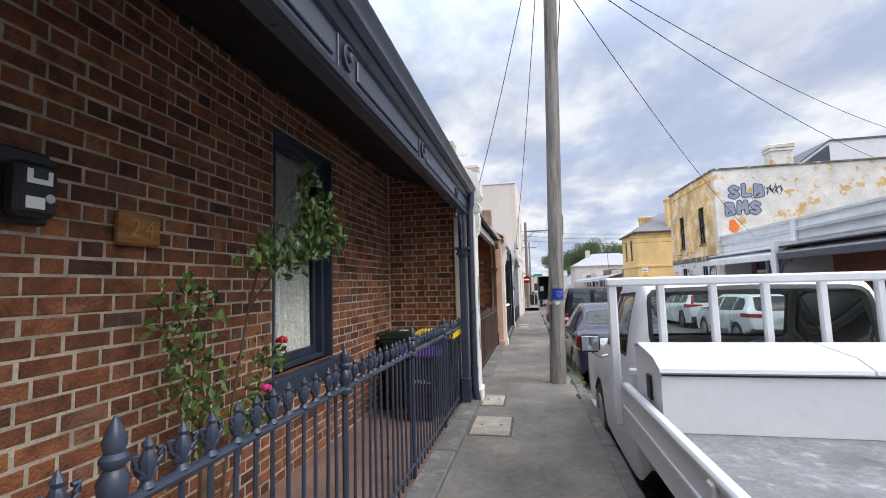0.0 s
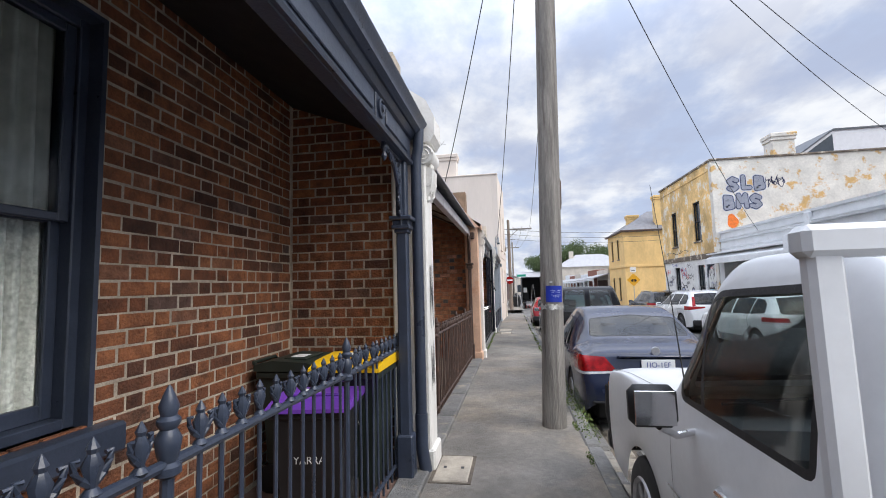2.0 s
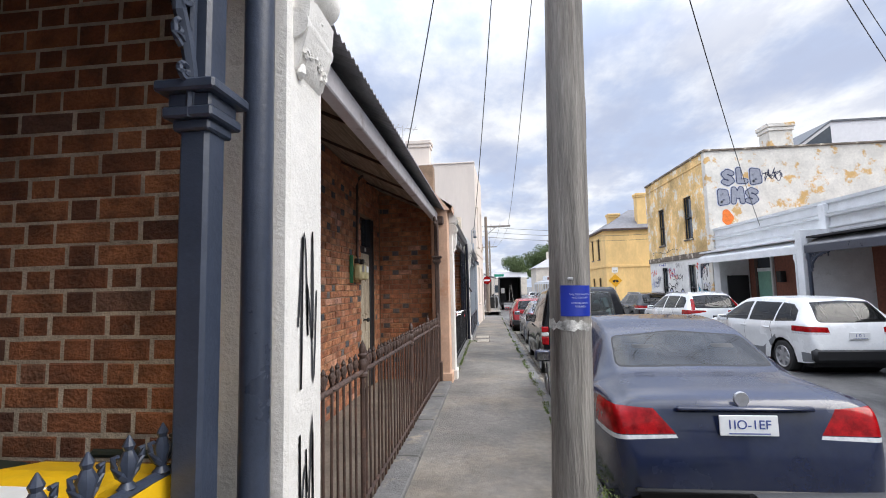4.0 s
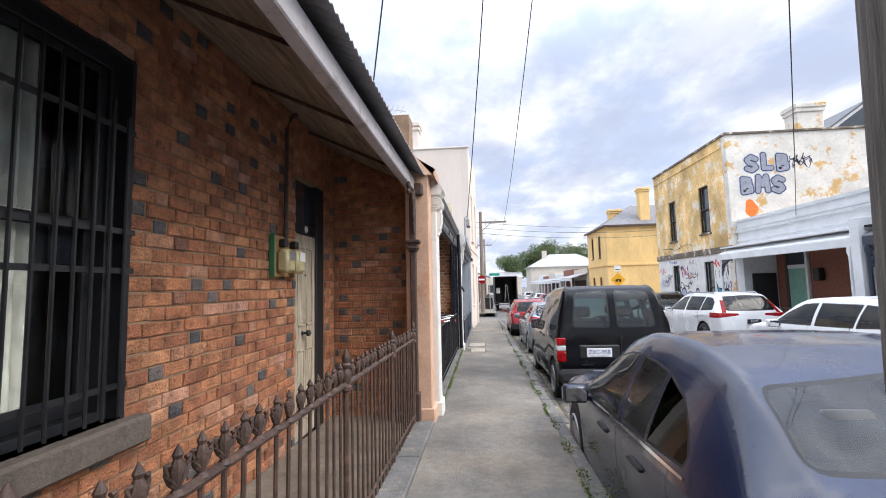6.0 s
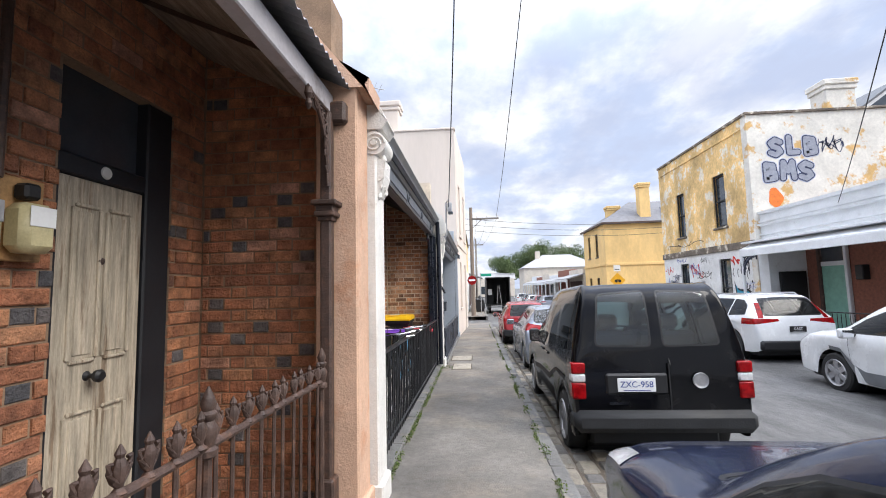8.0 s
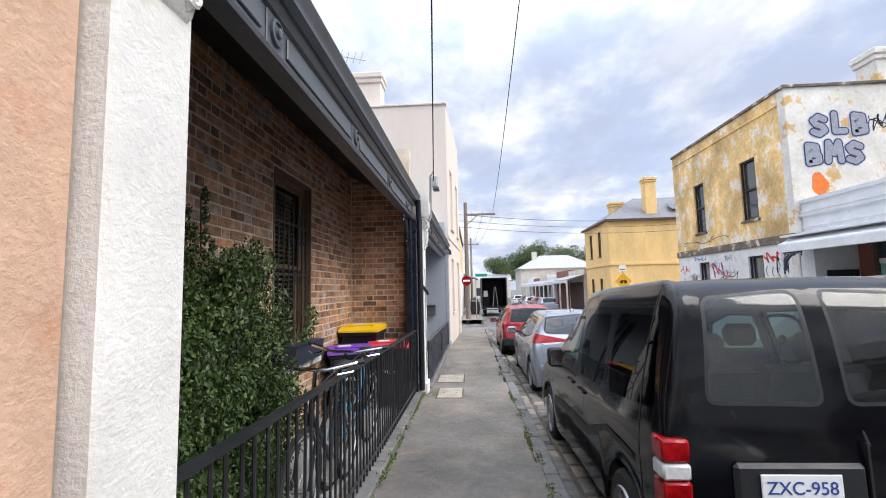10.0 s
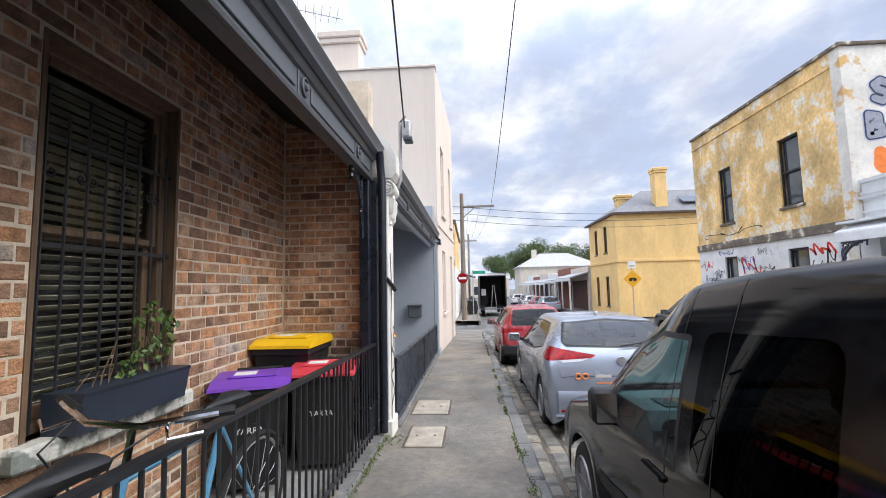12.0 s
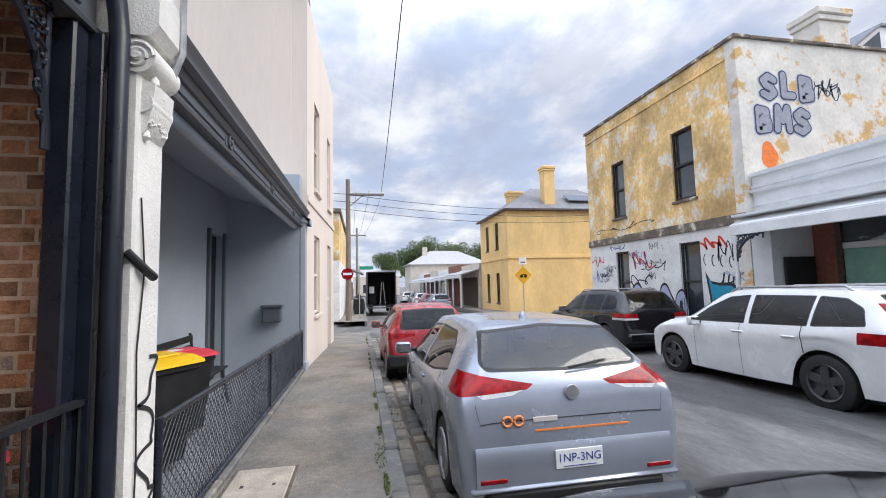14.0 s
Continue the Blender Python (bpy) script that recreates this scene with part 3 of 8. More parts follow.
class Shell:
    """A car body: a skin over stations (y, zlo, zbelt, ztop, wlo, wbelt, wtop), with patches laid on it."""

    def __init__(self, stations, wheels, radius, arch, size=S):
        st = np.array(stations, float) * size
        rows, self.index = [], []
        for k in range(len(st) - 1):
            n = max(4, int(np.ceil((st[k + 1, 0] - st[k, 0]) / 0.045)))
            self.index.append(len(rows))
            rows += [st[k] + (st[k + 1] - st[k]) * i / n for i in range(n)]
        self.index.append(len(rows))
        rows.append(st[-1])
        a = np.array(rows)
        for _ in range(3):
            b = a.copy()
            b[1:-1] = 0.25 * a[:-2] + 0.5 * a[1:-1] + 0.25 * a[2:]
            a = b
        self.plain = a.copy()
        R = arch * S
        for r in a:
            for w in wheels:
                d = abs(r[0] - w * S)
                if d < R:
                    r[1] = max(r[1], radius * S + math.sqrt(R * R - d * d))
        self.a = a

    def ring(self, r):
        y, zl, zb, zt, wl, wb, wt = r
        rr = min(0.07, (zt - zb) * 0.35)
        c = [(wl - 0.05, zl - 0.03), (wl, zl), (max(wl, wb) + 0.012, zl + 0.5 * (zb - zl)), (wb, zb), (wt + 0.02, zt - rr), (wt - 0.14, zt - rr * 0.12), (0, zt), (-0.3, zt)]
        return c

    def at(self, s, v, side=1):
        """The point at station s and section place v (0 sill, 2 belt, 3 roof edge, 5 middle)."""
        k = min(int(s), len(self.index) - 2)
        i = self.index[k] + (s - k) * (self.index[k + 1] - self.index[k])
        return self.at_row(i, v, side)

    def at_row(self, i, v, side=1):
        i0 = min(int(i), len(self.a) - 2)
        r = self.a[i0] + (self.a[i0 + 1] - self.a[i0]) * (i - i0)
        c = self.ring(r)
        k = min(int(v), 4)
        t = v - k
        p0, p1, p2, p3 = c[k], c[k + 1], c[k + 2], c[k + 3]
        if k == 2 and p1[1] - p0[1] > 0 and p2[1] - p1[1] > 0.12:
            bow = 0.016 * 4 * t * (1 - t)
            return Vector((side * max(p1[0] + (p2[0] - p1[0]) * t + bow, 0.0), r[0], p1[1] + (p2[1] - p1[1]) * t + bow * 0.4))
        q = [0.5 * (2 * b + (d - a_) * t + (2 * a_ - 5 * b + 4 * d - e) * t * t + (3 * b - a_ - 3 * d + e) * t ** 3) for a_, b, d, e in zip(p0, p1, p2, p3)]
        return Vector((side * max(q[0], 0.0), r[0], q[1]))

    def half(self):
        """The right half of the skin as a bmesh, with a layer that tells its pieces apart."""
        per, n = 6, len(self.a)
        vs_v = [k / per for k in range(5 * per + 1)]
        c = len(vs_v)
        bm = bmesh.new()
        rows = [[bm.verts.new(self.at_row(i, v)) for v in vs_v] for i in range(n)]
        for i in range(n - 1):
            for j in range(c - 1):
                bm.faces.new((rows[i][j], rows[i][j + 1], rows[i + 1][j + 1], rows[i + 1][j]))
        for r in (rows[0], rows[-1]):
            low = bm.verts.new((0, r[0].co.y, r[0].co.z))
            bm.faces.new(r + [low] if r is rows[0] else [low] + r[::-1])
        bmesh.ops.remove_doubles(bm, verts=bm.verts, dist=1e-4)
        bmesh.ops.recalc_face_normals(bm, faces=bm.faces)
        return bm, bm.faces.layers.int.new("piece")

    def patch(self, name, mat, s0, s1, lo, hi, side=1, off=0.004, n=10, m=7, both=False):
        """A sheet on the skin from station s0 to s1; lo and hi: section places, as numbers or lists along s. both: across the middle."""
        def val(x, t):
            return float(np.interp(t, np.linspace(0, 1, len(x)), x)) if isinstance(x, (list, tuple)) else x
        vs, fs = [], []
        cols = []
        for j in range(m + 1):
            cols.append((j / m, side))
        if both:
            cols = [(j / m, 1) for j in range(m + 1)] + [(j / m, -1) for j in range(m - 1, -1, -1)]
        for i in range(n + 1):
            t = i / n
            s = s0 + (s1 - s0) * t
            for u, sd in cols:
                v = val(lo, t) + (val(hi, t) - val(lo, t)) * u
                p = self.at(s, v, sd)
                e = 0.02
                du = self.at(min(s + e, len(self.index) - 1.001), v, sd) - self.at(max(s - e, 0), v, sd)
                dv = self.at(s, min(v + e, 5), sd) - self.at(s, max(v - e, 0), sd)
                nr = du.cross(dv) * sd
                nr = nr.normalized() if nr.length > 1e-9 else Vector((0, 0, 1))
                if nr.dot(p - Vector((0, self.a[-1][0] * 0.5, 0.5))) < 0:
                    nr = -nr
                vs.append(p + nr * off)
        c = len(cols)
        fs = [(i * c + j, i * c + j + 1, (i + 1) * c + j + 1, (i + 1) * c + j) for i in range(n) for j in range(c - 1)]
        return Geo().add(vs, fs).mesh(name, mat, True)


def inset(poly, d):
    """A convex outline drawn in by d."""
    n = len(poly)
    cx, cz = sum(p[0] for p in poly) / n, sum(p[1] for p in poly) / n
    lines = []
    for i in range(n):
        (x0, z0), (x1, z1) = poly[i], poly[(i + 1) % n]
        L = math.hypot(x1 - x0, z1 - z0)
        nx, nz = (z1 - z0) / L, (x0 - x1) / L
        if (cx - x0) * nx + (cz - z0) * nz > 0:
            nx, nz = -nx, -nz
        lines.append((nx, nz, nx * x0 + nz * z0 - d))
    out = []
    for i in range(n):
        (a0, b0, c0), (a1, b1, c1) = lines[i - 1], lines[i]
        k = a0 * b1 - a1 * b0
        out.append(((c0 * b1 - c1 * b0) / k, (a0 * c1 - a1 * c0) / k) if abs(k) > 1e-6 else poly[i])
    return out


def rounded(poly, r):
    """A convex outline with its corners cut round."""
    out, n = [], len(poly)
    for i in range(n):
        p, a, b = (Vector((*q, 0)) for q in (poly[i], poly[i - 1], poly[(i + 1) % n]))
        ra, rb = min(r, (a - p).length * 0.45), min(r, (b - p).length * 0.45)
        p0, p1 = p + (a - p).normalized() * ra, p + (b - p).normalized() * rb
        for t in (0.0, 0.33, 0.67, 1.0):
            q = p0 * (1 - t) ** 2 + p * 2 * t * (1 - t) + p1 * t * t
            out.append((q.x, q.y))
    return out


def cut(bm, lay, poly, view, tag, limit=None):
    """Cuts a convex outline, seen from the side (y, z) or from an end (x, z), into the skin, and marks the faces inside it."""
    u, w = (1, 2) if view == "side" else (0, 2)
    us, ws = [p[0] for p in poly], [p[1] for p in poly]
    faces = []
    for f in bm.faces:
        c = f.calc_center_median()
        if view == "side" and f.normal.x < 0.15 or view == "rear" and c.y > limit or view == "front" and c.y < limit:
            continue
        fu, fw = [v.co[u] for v in f.verts], [v.co[w] for v in f.verts]
        if max(fu) > min(us) and min(fu) < max(us) and max(fw) > min(ws) and min(fw) < max(ws):
            faces.append(f)
    cu, cw = sum(us) / len(us), sum(ws) / len(ws)
    for i in range(len(poly)):
        (a0, a1), (b0, b1) = poly[i], poly[(i + 1) % len(poly)]
        co, no = Vector((0, 0, 0)), Vector((0, 0, 0))
        co[u], co[w], no[u], no[w] = a0, a1, b1 - a1, a0 - b0
        if no.length < 1e-6:
            continue
        no.normalize()
        if (cu - a0) * no[u] + (cw - a1) * no[w] > 0:
            no = -no
        geom = faces + list({e for f in faces for e in f.edges}) + list({v for f in faces for v in f.verts})
        out = bmesh.ops.bisect_plane(bm, geom=geom, dist=1e-5, plane_co=co, plane_no=no)["geom"]
        faces = [f for f in out if isinstance(f, bmesh.types.BMFace) and (f.calc_center_median() - co).dot(no) < 0]
    for f in faces:
        f[lay] = tag


def taken(faces, name, mat, side=0, off=0.0):
    """A mesh of some faces of the half skin: side 1 as they are, -1 mirrored, 0 both halves joined."""
    g = Geo()
    for sd in ((1, -1) if side == 0 else (side,)):
        at, vs = {}, []
        for f in faces:
            for v in f.verts:
                if v not in at:
                    at[v] = len(vs)
                    p = v.co - v.normal * off
                    vs.append((sd * max(p.x, 0.0), p.y, p.z))
        g.add(vs, [[at[v] for v in (f.verts if sd > 0 else reversed(f.verts))] for f in faces])
    me = mesh_of(name, g.v, g.f, mat)
    bm = bmesh.new()
    bm.from_mesh(me)
    bmesh.ops.remove_doubles(bm, verts=bm.verts, dist=1e-4)
    bm.to_mesh(me)
    bm.free()
    me.polygons.foreach_set("use_smooth", [True] * len(me.polygons))
    me.set_sharp_from_angle(angle=radians(42))
    return me


def cabin(th, y_dash, z_dash, half, y_seat, z_seat, y_bench=None, dash_mat=None):
    """Seats, dashboard and steering wheel behind the panes."""
    part("dashboard", Geo().extrude([(y_dash - 0.32, z_dash - 0.4), (y_dash - 0.34, z_dash - 0.1), (y_dash - 0.26, z_dash - 0.02), (y_dash + 0.35, z_dash - 0.04), (y_dash + 0.35, z_dash - 0.4)], "x", -half + 0.12, half - 0.12), dash_mat or SEAT_DARK, th, "", True)
    ring = [(0.36 + 0.17 * math.cos(a), y_dash - 0.42 + 0.07 * math.sin(a), z_dash + 0.16 * math.sin(a) - 0.05) for a in [2 * math.pi * k / 20 for k in range(21)]]
    part("steering_wheel", Geo().tube(ring, 0.014, 6).tube([(0.36, y_dash - 0.43, z_dash - 0.05), (0.36, y_dash - 0.25, z_dash - 0.12)], 0.03, 8), BLACK_PLASTIC, th)
    rows = [(y_seat, sx, 0.44) for sx in (-0.36, 0.36)] + ([(y_bench, sx, 0.6) for sx in (-0.32, 0.32)] if y_bench else [])
    for ys_, sx, w in rows:
        seat = part("seat", Geo().box(sx - w / 2, sx + w / 2, ys_ - 0.05, ys_ + 0.45, z_seat - 0.14, z_seat, 0.05), SEAT_DARK, th, "", True)
        part("backrest", Geo().extrude([(ys_, z_seat - 0.02), (ys_ - 0.2, z_seat + 0.5), (ys_ - 0.14, z_seat + 0.54), (ys_ - 0.04, z_seat + 0.5), (ys_ + 0.12, z_seat)], "x", sx - w / 2 + 0.02, sx + w / 2 - 0.02), SEAT_DARK, seat, "", True)
        part("headrest", Geo().box(sx - 0.12, sx + 0.12, ys_ - 0.22, ys_ - 0.12, z_seat + 0.56, z_seat + 0.73, 0.04), SEAT_DARK, seat, "", True)


def wheel_meshes(radius, width, rim_mat, spokes):
    r, w = radius * S, width * S
    t = Geo().lathe([(r * 0.66, 0), (r * 0.9, -0.004), (r * 0.98, 0.02), (r, 0.05), (r, w - 0.05), (r * 0.98, w - 0.02), (r * 0.9, w), (r * 0.66, w)], (-w, 0, 0), 28, "x", False).mesh("tyre", TYRE, True)
    g = Geo().lathe([(r * 0.68, 0), (r * 0.66, 0.012), (r * 0.6, 0.0), (r * 0.58, -0.05), (r * 0.1, -0.05)], (0, 0, 0), 28, "x", False)
    g.lathe([(r * 0.16, -0.05), (r * 0.15, -0.004), (r * 0.02, 0.0)], (0, 0, 0), 14, "x")
    for k in range(spokes):
        b = Geo().box(-0.045, -0.006, -0.048 * 5 / spokes * 1.1, 0.048 * 5 / spokes * 1.1, r * 0.12, r * 0.62, 0.006)
        b.turned(pose(0, 0, 0, 360 / spokes * k))
        g.add(b.v, b.f)
    return t, g.mesh("rim", rim_mat, True)


def vehicle(label, at, rz, stations, wheels, radius, arch, body, rim=ALLOY, spokes=5, cuts=(), patches=(), size=S, track=None, mirrors=None, mirror_mat=None, category="car", handles=(), lining=None):
    """A parked car with its body, panes, lamps, wheels and mirrors. cuts: (name, material, view, outline, rubber's width, limit along y);
    patches: (name, material, s0, s1, lo, hi, sides)."""
    x, y = at
    th = thing("car", label, category, (x, y, G(y + 2) - KERB_H), "cars parked at the kerb", "", rz)
    th.rotation_euler[0] = -math.atan(0.018)
    sh = Shell(stations, wheels, radius, arch, size)
    bm, lay = sh.half()
    made = [("body", body, 0)]
    for name, mat, view, poly, rubber, limit in cuts:
        both = 0 if min(p[0] for p in poly) < 0 and view != "side" else 1
        if rubber:
            made.append(("window_rubber", BLACK_PLASTIC, both))
            cut(bm, lay, poly, view, len(made) - 1, limit)
            poly = inset(poly, rubber)
        made.append((name, mat, both))
        cut(bm, lay, poly, view, len(made) - 1, limit)
    bm.normal_update()
    for k, (name, mat, both) in enumerate(made):
        faces = [f for f in bm.faces if f[lay] == k]
        for sd in ((1, -1) if both else (0,)) if faces else ():
            part(name, taken(faces, name, mat, sd), None, th)
    belt = min(r[2] for r in stations[4:-4]) * size - 0.45
    part("cabin_lining", taken([f for f in bm.faces if f[lay] == 0 and f.calc_center_median().z > belt], "cabin_lining", lining or SEAT_DARK, 0, 0.03), None, th)
    bm.free()
    for name, mat, s0, s1, lo, hi, sides in list(patches):
        if sides == "both":
            part(name, sh.patch(name, mat, s0, s1, lo, hi, 1, both=True), None, th)
        else:
            for sd in {"lr": (1, -1), "l": (-1,), "r": (1,)}[sides]:
                part(name, sh.patch(name, mat, s0, s1, lo, hi, sd), None, th)
    half = max(r[5] for r in stations) * size
    track = track or half - 0.015
    ty, ri = wheel_meshes(radius, 0.21, rim, spokes)
    for wy in wheels:
        for sd in (1, -1):
            wh = new("wheel", ty)
            wh.parent = th
            wh.matrix_local = pose(sd * track, wy * S, radius * S, 0, 0, 0 if sd > 0 else 180)
            wh.name = "wheel"
            placed("rim", ri, wh, pose(0, 0, 0), "spoked wheel rim")
    zf = radius * S
    ug = Geo().box(-half + 0.2, half - 0.2, 0.25, stations[-1][0] * size - 0.25, 0.16, 0.42, 0.03)
    for wy in wheels:
        ug.lathe([(arch * S * 0.98, -half + 0.2), (arch * S * 0.98, half - 0.2)], (0, wy * S, zf + 0.005), 20, "x")
    part("underbody", ug, BLACK_PLASTIC, th)
    if mirrors:
        my, mz, mw, mh, out = mirrors
        for sd in (1, -1):
            g = Geo().box(-mw / 2, mw / 2, -0.05, 0.06, -mh / 2, mh / 2, 0.025)
            g.turned(pose(sd * (half + out), my * S, mz * S))
            ob = part("mirror", g, mirror_mat or body, th, "", True)
            gl = Geo().box(-mw / 2 + 0.02, mw / 2 - 0.02, -0.054, -0.05, -mh / 2 + 0.02, mh / 2 - 0.02)
            gl.turned(pose(sd * (half + out), my * S, mz * S))
            part("mirror_glass", gl, CHROME, ob)
            arm = Geo().box(-0.06, 0.06, -0.02, 0.03, -0.025, 0.02, 0.008).turned(pose(sd * (half + out - mw / 2 - 0.02), my * S, mz * S - 0.03))
            part("mirror_arm", arm, BLACK_PLASTIC, ob)
    for hy_, hz in handles:
        for sd in (1, -1):
            k = min(range(len(sh.a)), key=lambda i: abs(sh.a[i][0] - hy_ * S))
            v = min((j / 20 for j in range(20, 42)), key=lambda q: abs(sh.at_row(k, q).z - hz * S))
            p = sh.at_row(k, v, sd)
            part("door_handle", Geo().box(p.x - 0.02, p.x + 0.02, p.y - 0.1, p.y + 0.1, p.z - 0.015, p.z + 0.015, 0.01), body if body.name != "navy_car_paint" else BLACK_PLASTIC, th)
    return th, sh


def seam(th, sh, s, v0, v1, sides=(1, -1), mat=None):
    """A dark shut line round the body at station s."""
    for sd in sides:
        part("shut_line", sh.patch("shut_line", mat or BLACK_GLOSS, s, s + 0.012, v0, v1, sd, 0.002, 1, 14), None, th)


def number_plate(th, x, y, z, words, lean=0.0, w=0.372, h=0.134, face=PLATE_WHITE, ink=PLATE_BLUE, yaw=0.0):
    base = pose(x, y, z, 90 + lean, 0, yaw)
    pl = placed("number_plate", Geo().box(-w * S / 2, w * S / 2, -h * S / 2, h * S / 2, -0.004, 0.004, 0.003).mesh("number_plate", face), th, base, "white number plate with blue characters")
    placed("plate_characters", text_mesh("plate_characters", words, 0.084 * S, ink, 0.001), pl, pose(0, 0.004, 0.0055))
    placed("plate_border", Geo().box(-w * S * 0.35, w * S * 0.35, -h * S * 0.41, -h * S * 0.36, 0, 0.001).mesh("plate_border", ink), pl, pose(0, 0, 0.005))


# black panel van
VAN_PAINT = paint("black_van_paint", (0.004, 0.004, 0.005), 0.07, amount=0.9, coat=0.0, spec=0.3)
van_st = [(0.0, .38, .56, .58, .82, .84, .78), (0.015, .34, .80, .88, .85, .87, .80), (0.04, .32, 1.0, 1.12, .86, .88, .80), (0.09, .30, 1.05, 1.45, .87, .885, .77), (0.16, .28, 1.05, 1.70, .88, .89, .72), (0.32, .28, 1.05, 1.79, .88, .89, .70),
          (1.5, .26, 1.05, 1.81, .88, .895, .70), (2.0, .26, 1.03, 1.80, .88, .895, .69), (2.4, .26, 1.02, 1.62, .88, .895, .67), (2.72, .26, 1.02, 1.44, .86, .87, .69), (2.98, .26, 1.02, 1.17, .86, .87, .74), (3.75, .28, .86, .96, .87, .86, .70), (4.2, .30, .7, .8, .82, .8, .62), (4.38, .34, .55, .62, .70, .68, .5), (4.41, .38, .45, .47, .6, .6, .45)]
van_st = [(r[0], r[1] * 1.06, r[2] * 1.06, r[3] * 1.05, *[q * 0.965 for q in r[4:]]) for r in van_st[:5]] + [(r[0], r[1] * 1.06, r[2] * 1.05, r[3] * k, *[q * 0.965 for q in r[4:]]) for r, k in zip(van_st[5:9], (1.045, 1.015, 1.0, 1.0))] + van_st[9:]
van, vsh = vehicle("black panel van with dusty paint, parked at the kerb", (1.77, 13.2), 0, van_st, (0.72, 3.40), 0.325, 0.38, VAN_PAINT, ALLOY, 8,
                   cuts=[("windscreen", GLASS_TEAL, "front", rounded([(-0.2, 1.06), (0.7, 1.06), (0.58, 1.55), (-0.2, 1.62)], 0.06), 0.02, 2.2),
                         ("side_window", GLASS_TEAL, "side", rounded([(2.6, 0.99), (2.58, 1.17), (2.36, 1.4), (2.08, 1.5), (1.74, 1.51), (1.71, 0.99)], 0.03), 0.025, None),
                         ("sliding_door_window", GLASS_BLACK, "side", rounded([(1.62, 1.04), (1.64, 1.53), (1.02, 1.56), (0.98, 1.06)], 0.07), 0, None),
                         ("rear_side_window", GLASS_BLACK, "side", rounded([(0.86, 1.06), (0.88, 1.57), (0.24, 1.58), (0.12, 1.12)], 0.08), 0, None),
                         ("rear_window", GLASS_CLEAR, "rear", rounded([(0.05, 1.15), (0.6, 1.16), (0.53, 1.68), (0.05, 1.71)], 0.06), 0.018, 0.6)],
                   patches=[("side_moulding", BLACK_PLASTIC, 5.1, 9.5, 0.9, 1.08, "lr")],
                   mirrors=(2.58, 1.12, 0.15, 0.19, 0.04), mirror_mat=BLACK_PLASTIC, category="van", handles=((2.0, 0.98), (1.6, 0.98)))
cabin(van, 2.62, 1.08, 0.8, 1.55, 0.72, 0.75, DASH_GREY)
for xv in (-0.58, -0.12, 0.12, 0.62):
    part("air_vent", Geo().lathe([(0.05, 0.0), (0.05, -0.02), (0.038, -0.022), (0.036, -0.008), (0.004, -0.008)], (xv, 2.29, 0.99), 16, "y"), BLACK_PLASTIC, van, "", True)
part("dash_tray", Geo().box(-0.55, -0.05, 2.42, 2.62, 1.06, 1.066, 0.002), BLACK_PLASTIC, van)
for s_ in (5.0, 6.1, 6.8, 9.8):
    seam(van, vsh, s_, 0.1, 3.2)
for sd in (-1, 1):
    for z0, z1, m_ in ((0.62, 0.78, RED_LAMP), (0.78, 0.86, CLEAR_LAMP), (0.86, 0.97, RED_LAMP)):
        part("tail_lamp", Geo().box(sd * 0.71 if sd > 0 else -0.842, 0.842 if sd > 0 else -0.71, -0.008, 0.12, z0 + 0.05, z1 + 0.046, 0.012), m_, van, "", True)
part("rear_bumper", Geo().box(-0.84, 0.84, -0.07, 0.2, 0.36, 0.57, 0.06), GREY_PLASTIC, van, "grey plastic bumper", True)
part("door_gap", Geo().box(-0.03, -0.018, -0.006, 0.01, 0.55, 1.0).turned(Matrix.Translation((0.1, 0, 0))), BLACK_GLOSS, van)
part("plate_recess", Geo().box(-0.52, 0.06, -0.012, 0.03, 0.71, 0.91, 0.02), BLACK_PLASTIC, van)
part("wiper", Geo().tube([(0.1, 0.02, 0.98), (0.08, 0.06, 1.12), (0.02, 0.12, 1.4)], 0.008), BLACK_PLASTIC, van)
part("badge", Geo().lathe([(0.075, 0), (0.07, -0.012), (0.055, -0.006)], (0.36, -0.005, 0.84), 20, "y"), ALLOY, van, "round chrome badge")
part("name_bar", Geo().box(-0.5, -0.32, -0.012, -0.004, 0.62, 0.645), CHROME, van)
number_plate(van, -0.24, -0.02, 0.805, "ZXC-958")

# dark blue sedan
NAVY_CAR = material("navy_car_paint", (0.01, 0.016, 0.046), 0.22, vary=0.12, scale=2.0, coat=0.4, spots=(0.024, 0.03, 0.05), spot_scale=3.0, spot_lo=0.4, spot_hi=0.8)
sed_rear = [(0, .42, .58, .60, .64, .68, .58), (.03, .36, .74, .77, .74, .77, .66), (.08, .30, .88, .96, .79, .81, .72), (.22, .26, .90, 1.01, .82, .83, .70), (.45, .25, .905, 1.04, .83, .84, .68), (.66, .24, .905, 1.06, .835, .848, .66), (.9, .22, .90, 1.21, .84, .85, .63), (1.15, .2, .89, 1.345, .84, .85, .6), (1.45, .2, .885, 1.41, .84, .85, .585), (1.8, .19, .88, 1.435, .84, .85, .58)]
sed_front = [(2.15, .19, .87, 1.425, .84, .85, .58), (2.5, .19, .86, 1.345, .84, .85, .59), (2.8, .19, .85, 1.19, .84, .845, .63), (3.08, .19, .84, 1.0, .83, .84, .70), (3.65, .21, .80, .92, .82, .82, .68), (4.15, .25, .70, .79, .77, .77, .6), (4.37, .3, .57, .63, .64, .64, .5), (4.44, .37, .48, .51, .55, .55, .45)]
sed_st = sed_rear + sed_front
